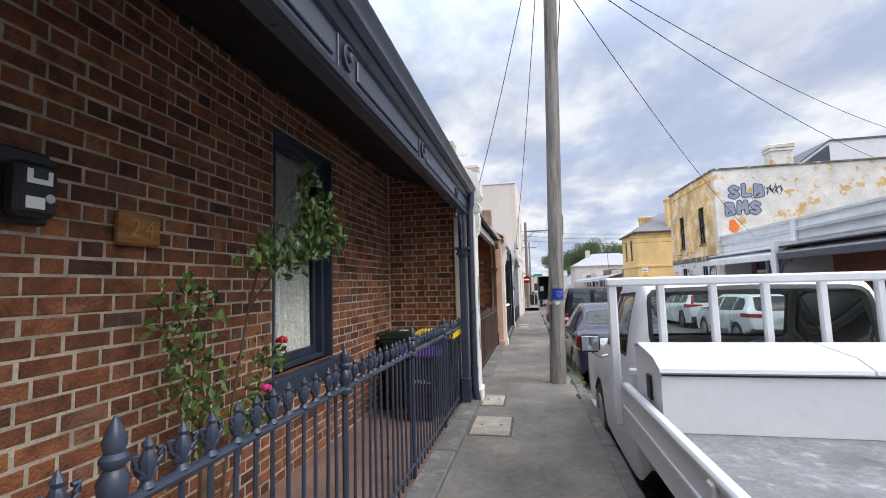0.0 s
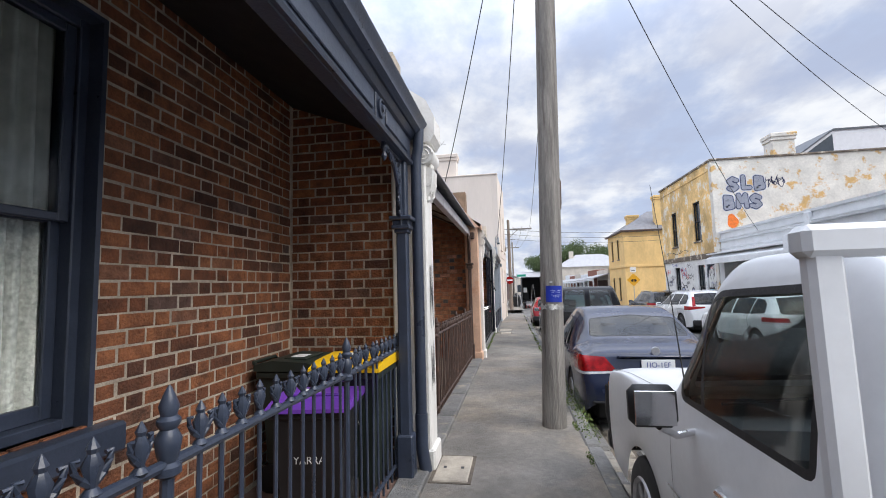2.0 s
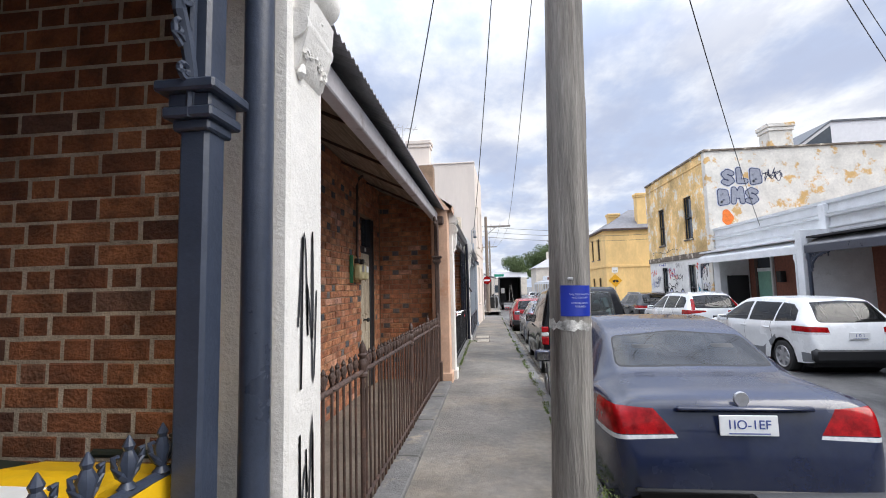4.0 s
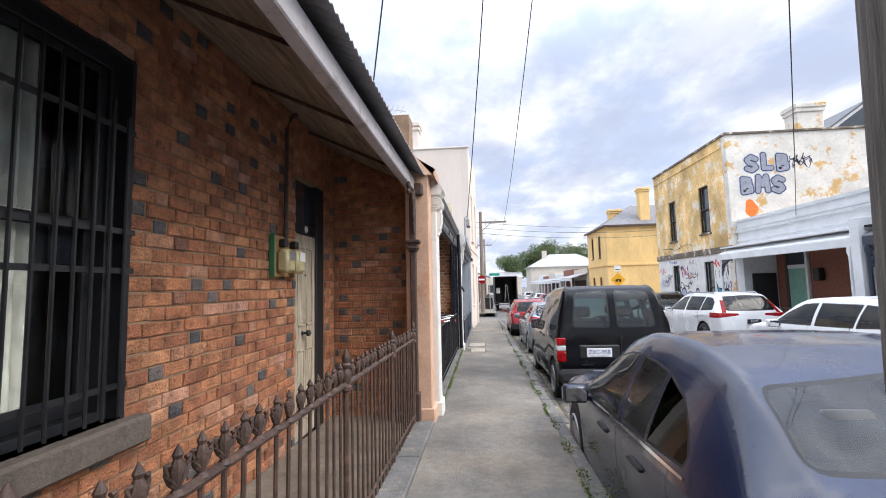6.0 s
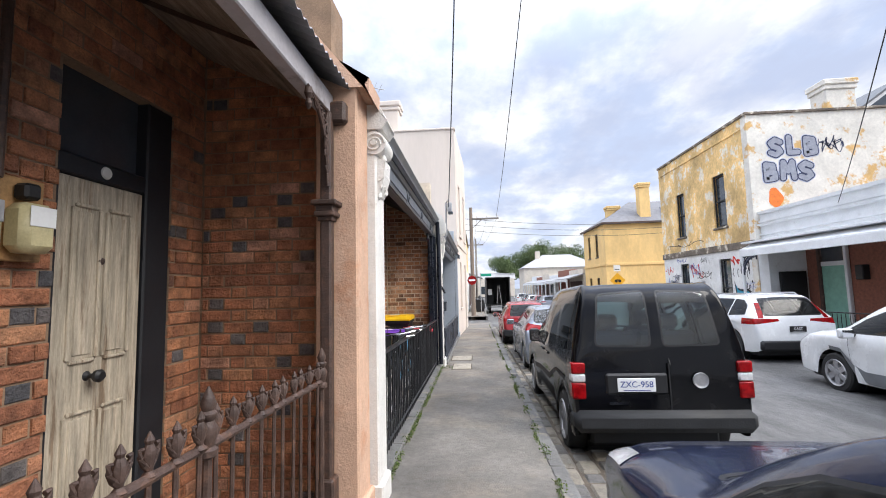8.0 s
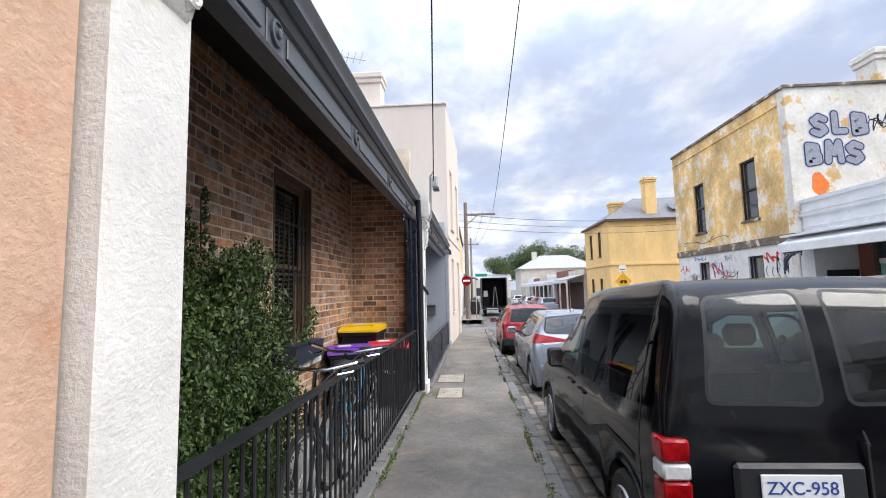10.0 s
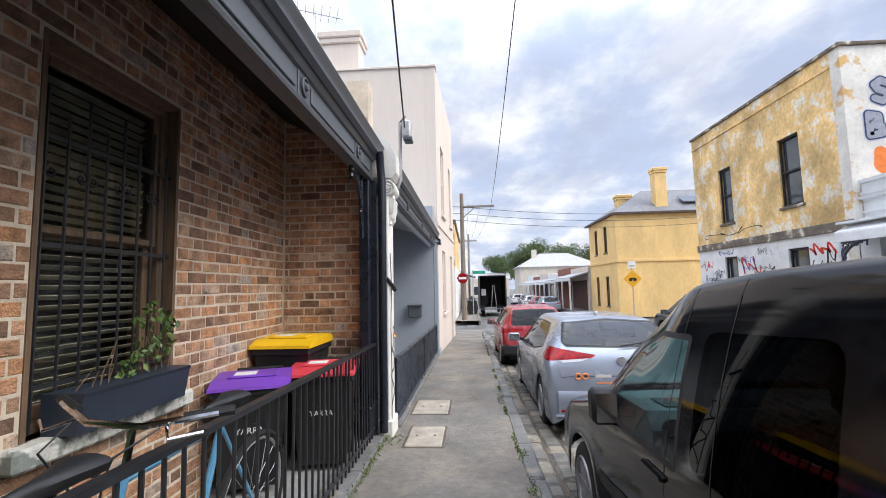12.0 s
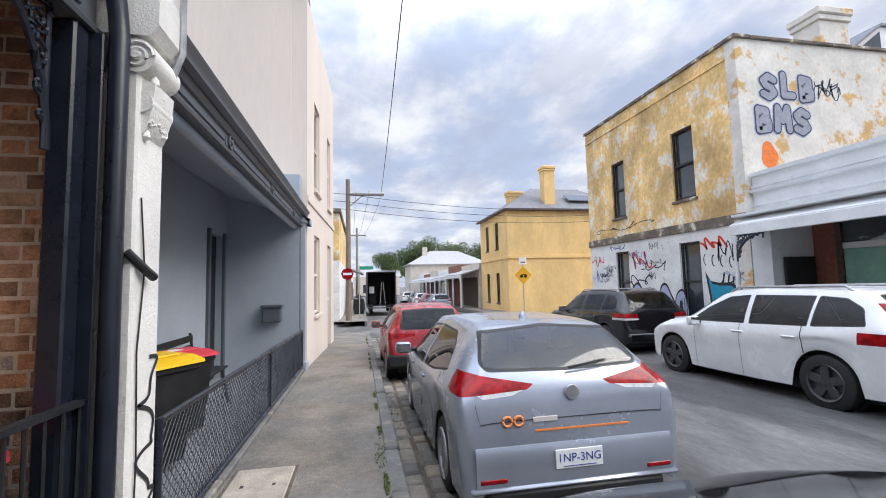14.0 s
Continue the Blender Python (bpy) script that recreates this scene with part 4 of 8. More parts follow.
sedan, ssh = vehicle("dark navy sedan with dusty paint, parked beside the pole", (1.56, 7.5), 0, sed_st, (1.0, 3.72), 0.325, 0.375, NAVY_CAR, ALLOY, 5, size=1.0,
                     cuts=[("rear_window", GLASS_DUSTY, "rear", rounded([(-0.2, 1.085), (0.61, 1.075), (0.55, 1.29), (-0.2, 1.345)], 0.05), 0.012, 1.5),
                           ("windscreen", GLASS_CAR, "front", rounded([(-0.2, 1.0), (0.66, 0.98), (0.56, 1.3), (-0.2, 1.36)], 0.05), 0.012, 2.3),
                           ("front_side_window", GLASS_DUSTY, "side", [(2.94, 0.86), (2.9, 0.98), (2.76, 1.11), (2.57, 1.21), (2.32, 1.27), (2.12, 1.285), (2.06, 0.88)], 0.014, None),
                           ("rear_side_window", GLASS_DUSTY, "side", [(2.05, 1.285), (1.84, 1.28), (1.63, 1.255), (1.6, 0.9), (1.99, 0.89)], 0.014, None),
                           ("quarter_window", GLASS_BLACK, "side", [(1.61, 1.25), (1.38, 1.18), (1.22, 1.07), (1.14, 0.97), (1.16, 0.92), (1.58, 0.9)], 0.014, None),
                           ("tail_lamp", RED_LAMP, "rear", [(0.9, 0.93), (0.56, 0.91), (0.44, 0.76), (0.9, 0.75)], 0, 0.4),
                           ("reversing_lamp", CLEAR_LAMP, "rear", [(0.44, 0.755), (0.43, 0.735), (0.9, 0.715), (0.9, 0.745)], 0, 0.4)],
                     patches=[("head_lamp", CLEAR_LAMP, 14.2, 15.4, 2.1, 2.9, "lr"), ("window_trim", CHROME, 6.9, 12.6, 1.97, 2.01, "lr")],
                     mirrors=(2.95, 0.92, 0.2, 0.14, 0.11), handles=((1.75, 0.8), (2.45, 0.79)))
cabin(sedan, 2.95, 0.92, 0.82, 2.0, 0.5, 1.1)
for s_ in (7.4, 9.7, 12.5):
    seam(sedan, ssh, s_, 0.1, 2.05)
number_plate(sedan, 0.0, 0.012, 0.82, "1IO-1EF", lean=0)
part("boot_handle", Geo().box(-0.42, 0.42, 0.02, 0.07, 0.9, 0.93, 0.012), NAVY_CAR, sedan, "", True)
part("badge", Geo().lathe([(0.05, 0), (0.045, -0.012)], (0, 0.075, 0.97), 16, "y"), ALLOY, sedan, "oval chrome badge")
part("bumper_strip", Geo().box(-0.72, 0.72, -0.015, 0.05, 0.40, 0.43, 0.012), BLACK_PLASTIC, sedan, "", True)
part("roof_aerial", Geo().tube([(0, 1.5, 1.28), (0, 1.47, 1.36)], 0.012), BLACK_PLASTIC, sedan)

# silver hatchback
SILVER = paint("silver_car_paint", (0.33, 0.36, 0.42), 0.22, (0.25, 0.25, 0.25), metal=0.45)
hat_st = [(0.0, .30, .46, .48, .70, .74, .64), (0.015, .24, .66, .72, .80, .83, .74), (0.05, .22, .84, .95, .85, .87, .79), (0.12, .22, .94, 1.07, .86, .875, .74), (0.3, .22, .97, 1.26, .865, .88, .66), (0.52, .21, .97, 1.42, .87, .88, .6), (0.85, .20, .96, 1.455, .87, .88, .575), (1.8, .18, .93, 1.475, .87, .88, .575), (2.4, .18, .90, 1.44, .87, .88, .57), (2.7, .18, .89, 1.36, .87, .88, .58),
          (3.45, .18, .87, .98, .86, .87, .72), (3.85, .20, .80, .90, .85, .85, .68), (4.15, .22, .68, .76, .78, .78, .6), (4.3, .28, .5, .56, .65, .65, .5), (4.33, .32, .42, .45, .55, .55, .45)]
hatch, hsh = vehicle("silver hatchback with an orange car-share decal, parked at the kerb", (1.89, 18.28), 0, hat_st, (0.82, 3.42), 0.315, 0.36, SILVER, ALLOY, 10,
                     cuts=[("rear_window", GLASS_CLEAR, "rear", rounded([(-0.2, 1.03), (0.6, 1.05), (0.64, 1.1), (0.56, 1.32), (-0.2, 1.37)], 0.03), 0.022, 0.9),
                           ("windscreen", GLASS_CAR, "front", rounded([(-0.2, 0.97), (0.68, 0.95), (0.53, 1.28), (-0.2, 1.36)], 0.05), 0.015, 2.4),
                           ("rear_side_window", GLASS_CAR, "side", rounded([(0.62, 1.0), (0.78, 1.17), (1.05, 1.28), (1.74, 1.3), (1.72, 0.9), (1.2, 0.92)], 0.04), 0.018, None),
                           ("front_side_window", GLASS_CAR, "side", rounded([(1.8, 0.9), (1.82, 1.3), (2.3, 1.27), (2.72, 1.07), (3.0, 0.87)], 0.03), 0.018, None),
                           ("tail_lamp", RED_LAMP, "rear", [(0.9, 1.06), (0.72, 1.045), (0.27, 0.965), (0.33, 0.93), (0.9, 0.9)], 0, 0.42),
                           ("tail_lamp_lens", CLEAR_LAMP, "rear", [(0.36, 0.93), (0.44, 0.9), (0.66, 0.885), (0.7, 0.912)], 0, 0.3)],
                     patches=[("tailgate_gap", BLACK_PLASTIC, 1.22, 1.25, 3.42, 5, "both"), ("tailgate_gap", BLACK_PLASTIC, 1.25, 1.9, 3.42, 3.445, "lr"), ("head_lamp", CLEAR_LAMP, 10.6, 12.0, 2.1, 2.8, "lr")],
                     mirrors=(2.95, 0.98, 0.2, 0.14, 0.11), mirror_mat=SILVER, handles=((1.75, 0.84), (2.7, 0.84)))
cabin(hatch, 2.85, 0.94, 0.8, 1.85, 0.55, 0.95)
for s_ in (6.0, 7.25, 9.3):
    seam(hatch, hsh, s_, 0.1, 2.1)
number_plate(hatch, 0.0, -0.027, 0.47, "1NP-3NG")
bp_ = [(-0.008, 0.3), (-0.02, 0.36), (-0.022, 0.46), (-0.016, 0.54), (0.0, 0.575), (0.1, 0.58), (0.1, 0.3)]
part("rear_bumper", Geo().extrude(bp_, "x", -0.74, 0.74), SILVER, hatch, "", True)
part("lower_valance", Geo().box(-0.66, 0.66, -0.03, 0.1, 0.2, 0.3, 0.03), BLACK_PLASTIC, hatch, "", True)
part("bumper_lip", Geo().box(-0.78, 0.78, -0.03, 0.08, 0.285, 0.32, 0.015), SILVER, hatch, "", True)
for sx in (-0.62, 0.62):
    part("reflector", Geo().box(sx - 0.1, sx + 0.1, -0.025, 0.08, 0.345, 0.385, 0.01), RED_LAMP, hatch)
part("badge", Geo().lathe([(0.055, 0), (0.05, -0.012)], (0, 0.036, 0.9), 18, "y"), ALLOY, hatch, "oval chrome badge")
part("wiper", Geo().tube([(0.02, 0.105, 1.06), (0.16, 0.11, 1.08), (0.32, 0.118, 1.1)], 0.011), BLACK_PLASTIC, hatch)
part("roof_aerial", Geo().lathe([(0.04, 0), (0.03, 0.03), (0.008, 0.06)], (0, 0.95, 1.38), 10), SILVER, hatch)
lx = -0.5
for r_ in (0.032, 0.032):
    g = Geo()
    g.tube([(lx + r_ * math.cos(a), 0.016, 0.735 + r_ * math.sin(a)) for a in [k * math.pi / 6 for k in range(12)]] + [(lx + r_, 0.016, 0.735)], 0.009, 6)
    part("decal_ring", g, ORANGE_DECAL, hatch)
    lx += 0.082
part("decal_band", Geo().box(-0.3, 0.42, 0.011, 0.03, 0.655, 0.668), ORANGE_DECAL, hatch, "thin orange decal band")
part("decal_bar", Geo().box(-0.31, -0.13, 0.014, 0.03, 0.72, 0.75), material("pale_decal", (0.6, 0.55, 0.52), 0.5), hatch)

# the other parked cars
RED_CAR = paint("red_car_paint", (0.3, 0.02, 0.025), 0.25)
WHITE_CAR = paint("white_car_paint", (0.72, 0.73, 0.73), 0.25, (0.5, 0.5, 0.48))
BLACK_CAR = paint("black_car_paint", (0.008, 0.009, 0.011), 0.1)
DARK_CAR = paint("charcoal_car_paint", (0.03, 0.033, 0.037), 0.25)
suv_st = [(0.0, .40, .60, .62, .72, .76, .62), (0.04, .34, .80, .84, .82, .85, .72), (0.1, .30, 1.02, 1.10, .87, .89, .76), (0.25, .28, 1.08, 1.32, .90, .91, .70), (0.48, .27, 1.08, 1.58, .91, .92, .62), (0.8, .26, 1.07, 1.63, .92, .93, .61), (2.0, .24, 1.03, 1.66, .92, .94, .62), (2.6, .24, 1.01, 1.62, .92, .94, .61), (2.95, .24, 1.0, 1.52, .92, .94, .62),
          (3.6, .25, .99, 1.12, .92, .93, .78), (4.15, .27, .94, 1.04, .91, .91, .74), (4.5, .30, .80, .88, .84, .84, .66), (4.65, .34, .6, .68, .7, .7, .55), (4.69, .4, .5, .52, .6, .6, .5)]
hatch_red_st = [(r[0] * 0.93, r[1], r[2] * 1.03, r[3] * 1.05, r[4] * 0.97, r[5] * 0.97, r[6] * 0.97) for r in hat_st]


def wagon(label, at, body, st, wheels, radius=0.35, arch=0.41, rim=ALLOY, spokes=5, lamps="low", rails=False, cladding=None, rz=0, plate=None, glass=None):
    ky, kz, kx = st[-1][0] / 4.69, st[6][3] / 1.66, st[6][5] / 0.94
    glass = glass or GLASS_CAR

    def fit(poly, view):
        return [((p[0] * (ky if view == "side" else kx)), p[1] * kz) for p in poly]

    if lamps == "tall":
        tail = [("tail_lamp", RED_LAMP, "rear", [(0.9, 1.02), (0.34, 1.0), (0.32, 0.95), (0.9, 0.88)], 0, 0.5), ("tail_lamp_upper", RED_LAMP, "rear", [(0.75, 1.02), (0.64, 1.02), (0.57, 1.36), (0.64, 1.36)], 0, 0.7)]
    else:
        tail = [("tail_lamp", RED_LAMP, "rear", [(0.9, 1.0), (0.5, 0.98), (0.48, 0.84), (0.9, 0.84)], 0, 0.5), ("tail_lamp_lens", CLEAR_LAMP, "rear", [(0.9, 0.89), (0.49, 0.88), (0.48, 0.84), (0.9, 0.84)], 0, 0.5)]
    cuts = [("rear_window", glass, "rear", rounded([(-0.2, 1.06), (0.6, 1.07), (0.64, 1.12), (0.55, 1.46), (-0.2, 1.5)], 0.03), 0.014, 0.9),
            ("windscreen", glass, "front", rounded([(-0.2, 1.09), (0.74, 1.07), (0.56, 1.46), (-0.2, 1.51)], 0.05), 0.014, 2.5),
            ("rear_quarter_window", glass, "side", rounded([(0.42, 1.09), (0.5, 1.3), (0.72, 1.42), (1.06, 1.45), (1.06, 1.05)], 0.03), 0.014, None),
            ("rear_side_window", glass, "side", rounded([(1.1, 1.05), (1.1, 1.45), (2.02, 1.46), (1.98, 1.03)], 0.02), 0.014, None),
            ("front_side_window", glass, "side", rounded([(2.06, 1.03), (2.1, 1.46), (2.5, 1.43), (2.9, 1.25), (3.22, 1.01)], 0.02), 0.014, None)] + tail
    extra = [("cladding", cladding, 5.25, 9.1, 0.05, 0.6, "lr"), ("cladding", cladding, 0.8, 3.3, 0.1, 0.6, "lr")] if cladding else []
    th, sh = vehicle(label, at, rz, st, wheels, radius, arch, body, rim, spokes,
                     cuts=[(n_, m_, v_, fit(p_, v_), r_, l_ * ky if l_ else None) for n_, m_, v_, p_, r_, l_ in cuts],
                     patches=extra + [("head_lamp", CLEAR_LAMP, 10.3, 11.2, 2.1, 2.8, "lr")], mirrors=(3.1 * ky, 1.08 * kz, 0.2, 0.15, 0.11), mirror_mat=body, handles=((1.4 * ky, 0.95 * kz), (2.3 * ky, 0.95 * kz)))
    if at[1] < 40:
        cabin(th, 3.0 * ky, 1.02 * kz, 0.85 * kx, 2.0 * ky, 0.6 * kz, 1.05 * ky)
    for s_ in (5.35, 6.4, 8.4):
        seam(th, sh, s_, 0.1, 2.1)
    part("rear_bumper", Geo().box(-0.8, 0.8, -0.03, 0.12, 0.3, 0.55, 0.05), BLACK_PLASTIC if cladding or lamps == "tall" else body, th, "", True)
    if rails:
        for sx in (-0.55, 0.55):
            part("roof_rail", Geo().tube([(sx, 0.7, 1.5), (sx, 0.8, 1.57), (sx, 2.4, 1.58), (sx, 2.55, 1.5)], 0.018), ALLOY, th)
    if plate:
        number_plate(th, 0, -0.004, 0.78, plate[0], face=plate[1], ink=plate[2])
    return th


wagon("white sport wagon with dark alloy wheels, parked across the street", (7.07, 19.05), WHITE_CAR, suv_st, (0.98, 3.84), 0.37, 0.43, DARK_RIM, 5, "tall", True, plate=("KAST", BLACK_PLASTIC, PLATE_WHITE))
wagon("white station wagon with grey lower cladding, parked across the street", (6.6, 13.2), WHITE_CAR, [(r[0] * 0.95, r[1], r[2] * 0.96, r[3] * 0.95, r[4] * 0.94, r[5] * 0.94, r[6] * 0.95) for r in suv_st], (0.88, 3.4), 0.33, 0.39, ALLOY, 6, "low", False, material("grey_cladding", (0.16, 0.17, 0.18), 0.5, vary=0.1), plate=("1 0 1", PLATE_WHITE, PLATE_BLUE))
wagon("black sport wagon with roof rails, parked across the street", (7.35, 24.6), BLACK_CAR, suv_st, (0.95, 3.6), 0.36, 0.42, ALLOY, 5, "low", True)
wagon("charcoal wagon, parked across the street", (6.6, 7.4), DARK_CAR, suv_st, (0.95, 3.75), 0.36, 0.42, ALLOY, 10, "low")
red_car = wagon("small dark red hatchback parked ahead at the kerb", (1.66, 23.2), RED_CAR, [(r[0] * 0.83, r[1], r[2] * 0.9, r[3] * 0.9, r[4] * 0.9, r[5] * 0.9, r[6] * 0.92) for r in suv_st], (0.7, 3.1), 0.31, 0.36, ALLOY, 5, "tall")
for k, (x_, y_, m_) in enumerate([(6.9, 50.0, SILVER), (6.95, 55.5, RED_CAR), (6.9, 61.0, WHITE_CAR), (7.0, 66.0, DARK_CAR), (6.6, 72.0, WHITE_CAR)]):
    wagon(("silver", "dark red", "white", "charcoal", "white")[k] + " car parked far along the street", (x_, y_), m_, [(r[0] * 0.93, r[1], r[2] * 0.94, r[3] * 0.93, r[4] * 0.92, r[5] * 0.92, r[6] * 0.92) for r in suv_st], (0.88, 3.4), 0.32, 0.38)


# ---- verandas ----
def rosette(x, y, z, r, mat, parent):
    part("rosette", Geo().lathe([(r, 0), (r, 0.018), (r * 0.78, 0.022), (r * 0.7, 0.01), (r * 0.45, 0.012), (r * 0.35, 0.03), (0.005, 0.034)], (x, y, z), 18, "x"), mat, parent, "", True)


def scroll(g, x, cy, cz, r, turns, start, rod, flip=1):
    pts = []
    n = int(14 * turns)
    for i in range(n + 1):
        a = start + flip * 2 * math.pi * turns * i / n
        q = r * (1 - 0.8 * i / n)
        pts.append((x, cy + q * math.cos(a), cz + q * math.sin(a)))
    g.tube(pts, rod, 5)


def lace_bracket(parent, x, y, z, w, h, mat, rod=0.011):
    """A cast-iron bracket in the corner between a post at y and a beam at z, spreading towards -y."""
    g = Geo()
    arc = [(x, y - w * (1 - math.cos(a)), z - h + h * math.sin(a)) for a in [math.pi / 2 * k / 12 for k in range(13)]]
    g.tube(arc, rod * 1.5, 6)
    g.tube([(x, y - 0.012, z - h), (x, y - 0.012, z)], rod, 6)
    g.tube([(x, y, z - 0.012), (x, y - w, z - 0.012)], rod, 6)
    for k, (fy, fz, fr) in enumerate([(0.17, 0.16, 0.085), (0.38, 0.12, 0.075), (0.13, 0.38, 0.075), (0.58, 0.08, 0.055), (0.09, 0.6, 0.055), (0.27, 0.27, 0.06), (0.08, 0.78, 0.035), (0.78, 0.05, 0.035)]):
        scroll(g, x, y - w * fy, z - h * fz, fr * w / 0.6, 1.5, k * 1.1, rod * 0.8, 1 if k % 2 else -1)
    part("lace_bracket", g, mat, parent, "cast-iron lace bracket", True)
    part("bracket_drop", Geo().lathe([(0.006, 0), (0.022, 0.03), (0.012, 0.06), (0.026, 0.09), (0.02, 0.13)], (x, y - w + 0.02, z - 0.13), 10), mat, parent)


def post(parent, x, y, z0, z1, w, mat, cap_z, neck=True):
    g = Geo().box(x - w / 2, x + w / 2, y - w / 2, y + w / 2, z0, z1, 0.01)
    part("post", g, mat, parent)
    c = Geo()
    for i, (e, a, b) in enumerate([(0.012, 0.0, 0.03), (0.03, 0.03, 0.06), (0.02, 0.06, 0.1), (0.045, 0.1, 0.13), (0.01, -0.12, -0.1)]):
        if cap_z < z1 and i < 4:
            c.box(x - w / 2 - e, x + w / 2 + e, y - w / 2 - e, y + w / 2 + e, cap_z + a, cap_z + b + 0.002, 0.006)
    if c.v:
        part("capital", c, mat, parent)
    part("post_base", Geo().box(x - w / 2 - 0.02, x + w / 2 + 0.02, y - w / 2 - 0.02, y + w / 2 + 0.02, z0, z0 + 0.35, 0.012), mat, parent)


def gutter(parent, x, z, y0, y1, mat, r=0.075):
    prof = [(x - 0.12, z), (x - 0.12, z - r * 1.5), (x - 0.05, z - r * 1.6), (x - 0.015, z - r * 1.25), (x - 0.01, z - r * 0.7), (x + 0.015, z - r * 0.35), (x + 0.02, z - 0.008), (x + 0.012, z + 0.006), (x, z), (x - 0.01, z - r * 0.5), (x - 0.03, z - r), (x - 0.1, z - r)]
    part("gutter", Geo().extrude(prof, "y", y0, y1), mat, parent, "", True)


def veranda(label, y0, y1, wall_x, front_x, zb, zt, trim, under, posts_y, roof_mat, rosettes=(), gut=True, iron=False, wall_z=3.02, cap_z=1.78, post_w=0.085, end=None, post_mat=None):
    """A street veranda: sloped ceiling and roof from the wall to a beam with its mouldings, gutter, post and bracket."""
    th = thing("veranda", label, "veranda", (0, 0, 0))
    end = end or y1
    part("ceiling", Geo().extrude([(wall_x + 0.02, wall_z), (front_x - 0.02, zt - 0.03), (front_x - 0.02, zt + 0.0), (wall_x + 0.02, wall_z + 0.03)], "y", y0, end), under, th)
    part("beam", Geo().box(front_x - 0.09, front_x, y0, y1, zb, zt, 0.008), trim, th)
    if not iron:
        part("beam_mould", Geo().extrude([(front_x, zb), (front_x + 0.022, zb), (front_x + 0.03, zb + 0.02), (front_x + 0.012, zb + 0.04), (front_x, zb + 0.045)], "y", y0, y1), trim, th)
        part("beam_mould", Geo().extrude([(front_x, zt - 0.05), (front_x + 0.02, zt - 0.04), (front_x + 0.045, zt), (front_x, zt)], "y", y0, y1), trim, th)
        cuts = [y0, *rosettes, y1]
        for a, b in zip(cuts, cuts[1:]):
            part("beam_panel", Geo().box(front_x, front_x + 0.012, a + 0.13, b - 0.13, zb + 0.075, zt - 0.075, 0.008), trim, th)
        for ry in rosettes:
            part("rosette_block", Geo().box(front_x, front_x + 0.008, ry - 0.085, ry + 0.085, zb + 0.045, zt - 0.05, 0.004), trim, th)
            rosette(front_x + 0.006, ry, (zb + zt) / 2, 0.062, trim, th)
    n = int((end - y0) / 0.0125)
    up = []
    for i in range(n + 1):
        y = y0 + (end - y0) * i / n
        up.append((y, 0.011 * math.cos(2 * math.pi * (y - y0) / 0.076)))
    vs, fs = [], []
    fx, fz, bx, bz = front_x + (0.12 if iron else 0.03), zt + 0.035, wall_x - 0.3, wall_z + 0.3
    for y, w in up:
        vs += [(fx, y, fz + w), (bx, y, bz + w), (bx, y, bz + w - 0.004), (fx, y, fz + w - 0.004)]
    for i in range(n):
        o = 4 * i
        fs += [(o, o + 1, o + 5, o + 4), (o + 2, o + 3, o + 7, o + 6), (o + 3, o, o + 4, o + 7), (o + 1, o + 2, o + 6, o + 5)]
    part("iron_roof", Geo().add(vs, fs), roof_mat, th, "", True)
    if gut:
        gutter(th, front_x + 0.11, zt + 0.12, y0, y1 + 0.08, trim)
    for py in posts_y:
        post(th, front_x - 0.05, py, G(py), zb, post_w, post_mat or trim, cap_z)
    return th


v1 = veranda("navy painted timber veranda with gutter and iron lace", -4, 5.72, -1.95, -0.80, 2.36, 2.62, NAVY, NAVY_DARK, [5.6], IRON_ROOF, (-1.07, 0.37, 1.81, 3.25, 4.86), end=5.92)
lace_bracket(v1, -0.845, 5.55, 2.36, 0.46, 0.55, NAVY)
part("downpipe", Geo().tube([(-0.73, 5.73, 2.66), (-0.74, 5.735, 2.5), (-0.76, 5.735, 2.4), (-0.76, 5.735, 0.35)], 0.045, 12), NAVY, v1, "", True)
part("downpipe_shoe", Geo().tube([(-0.76, 5.735, 0.36), (-0.76, 5.735, 0.1), (-0.73, 5.735, -0.08)], 0.05, 12), NAVY, v1, "", True)
v2 = veranda("old veranda with faded fascia and bare board ceiling", 6.1, 11.6, -1.95, -0.88, 2.42, 2.56, FADED_FASCIA, OLD_BOARD, [], IRON_ROOF, gut=False, iron=True, end=11.87)
for k in range(5):
    yk = 6.4 + k * 1.15
    part("ceiling_batten", Geo().extrude([(-1.93, 3.0), (-0.92, 2.52), (-0.92, 2.49), (-1.93, 2.97)], "y", yk, yk + 0.012), BROWN_IRON, v2)
post(v2, -0.9, 11.5, G(11.5), 2.42, 0.07, BROWN_IRON, 1.7)
lace_bracket(v2, -0.88, 11.46, 2.42, 0.34, 0.5, BROWN_IRON, 0.009)
part("cornice_trim", Geo().box(-0.9, -0.78, 11.5, 11.62, 2.35, 2.5, 0.02), BROWN_IRON, v2)
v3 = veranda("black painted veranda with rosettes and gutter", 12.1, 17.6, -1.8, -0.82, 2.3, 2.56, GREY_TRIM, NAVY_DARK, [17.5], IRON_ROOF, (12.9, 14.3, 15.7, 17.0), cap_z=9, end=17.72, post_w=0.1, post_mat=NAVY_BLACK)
lace_bracket(v3, -0.865, 17.37, 2.3, 0.42, 0.62, NAVY_BLACK)
part("downpipe", Geo().tube([(-0.72, 17.52, 2.6), (-0.72, 17.58, 2.4), (-0.71, 17.58, 2.3), (-0.71, 17.58, -0.25)], 0.042, 12), NAVY_BLACK, v3, "", True)
part("post_board", Geo().box(-0.86, -0.765, 17.555, 17.655, G(17.6), 2.3, 0.006), NAVY_BLACK, v3)
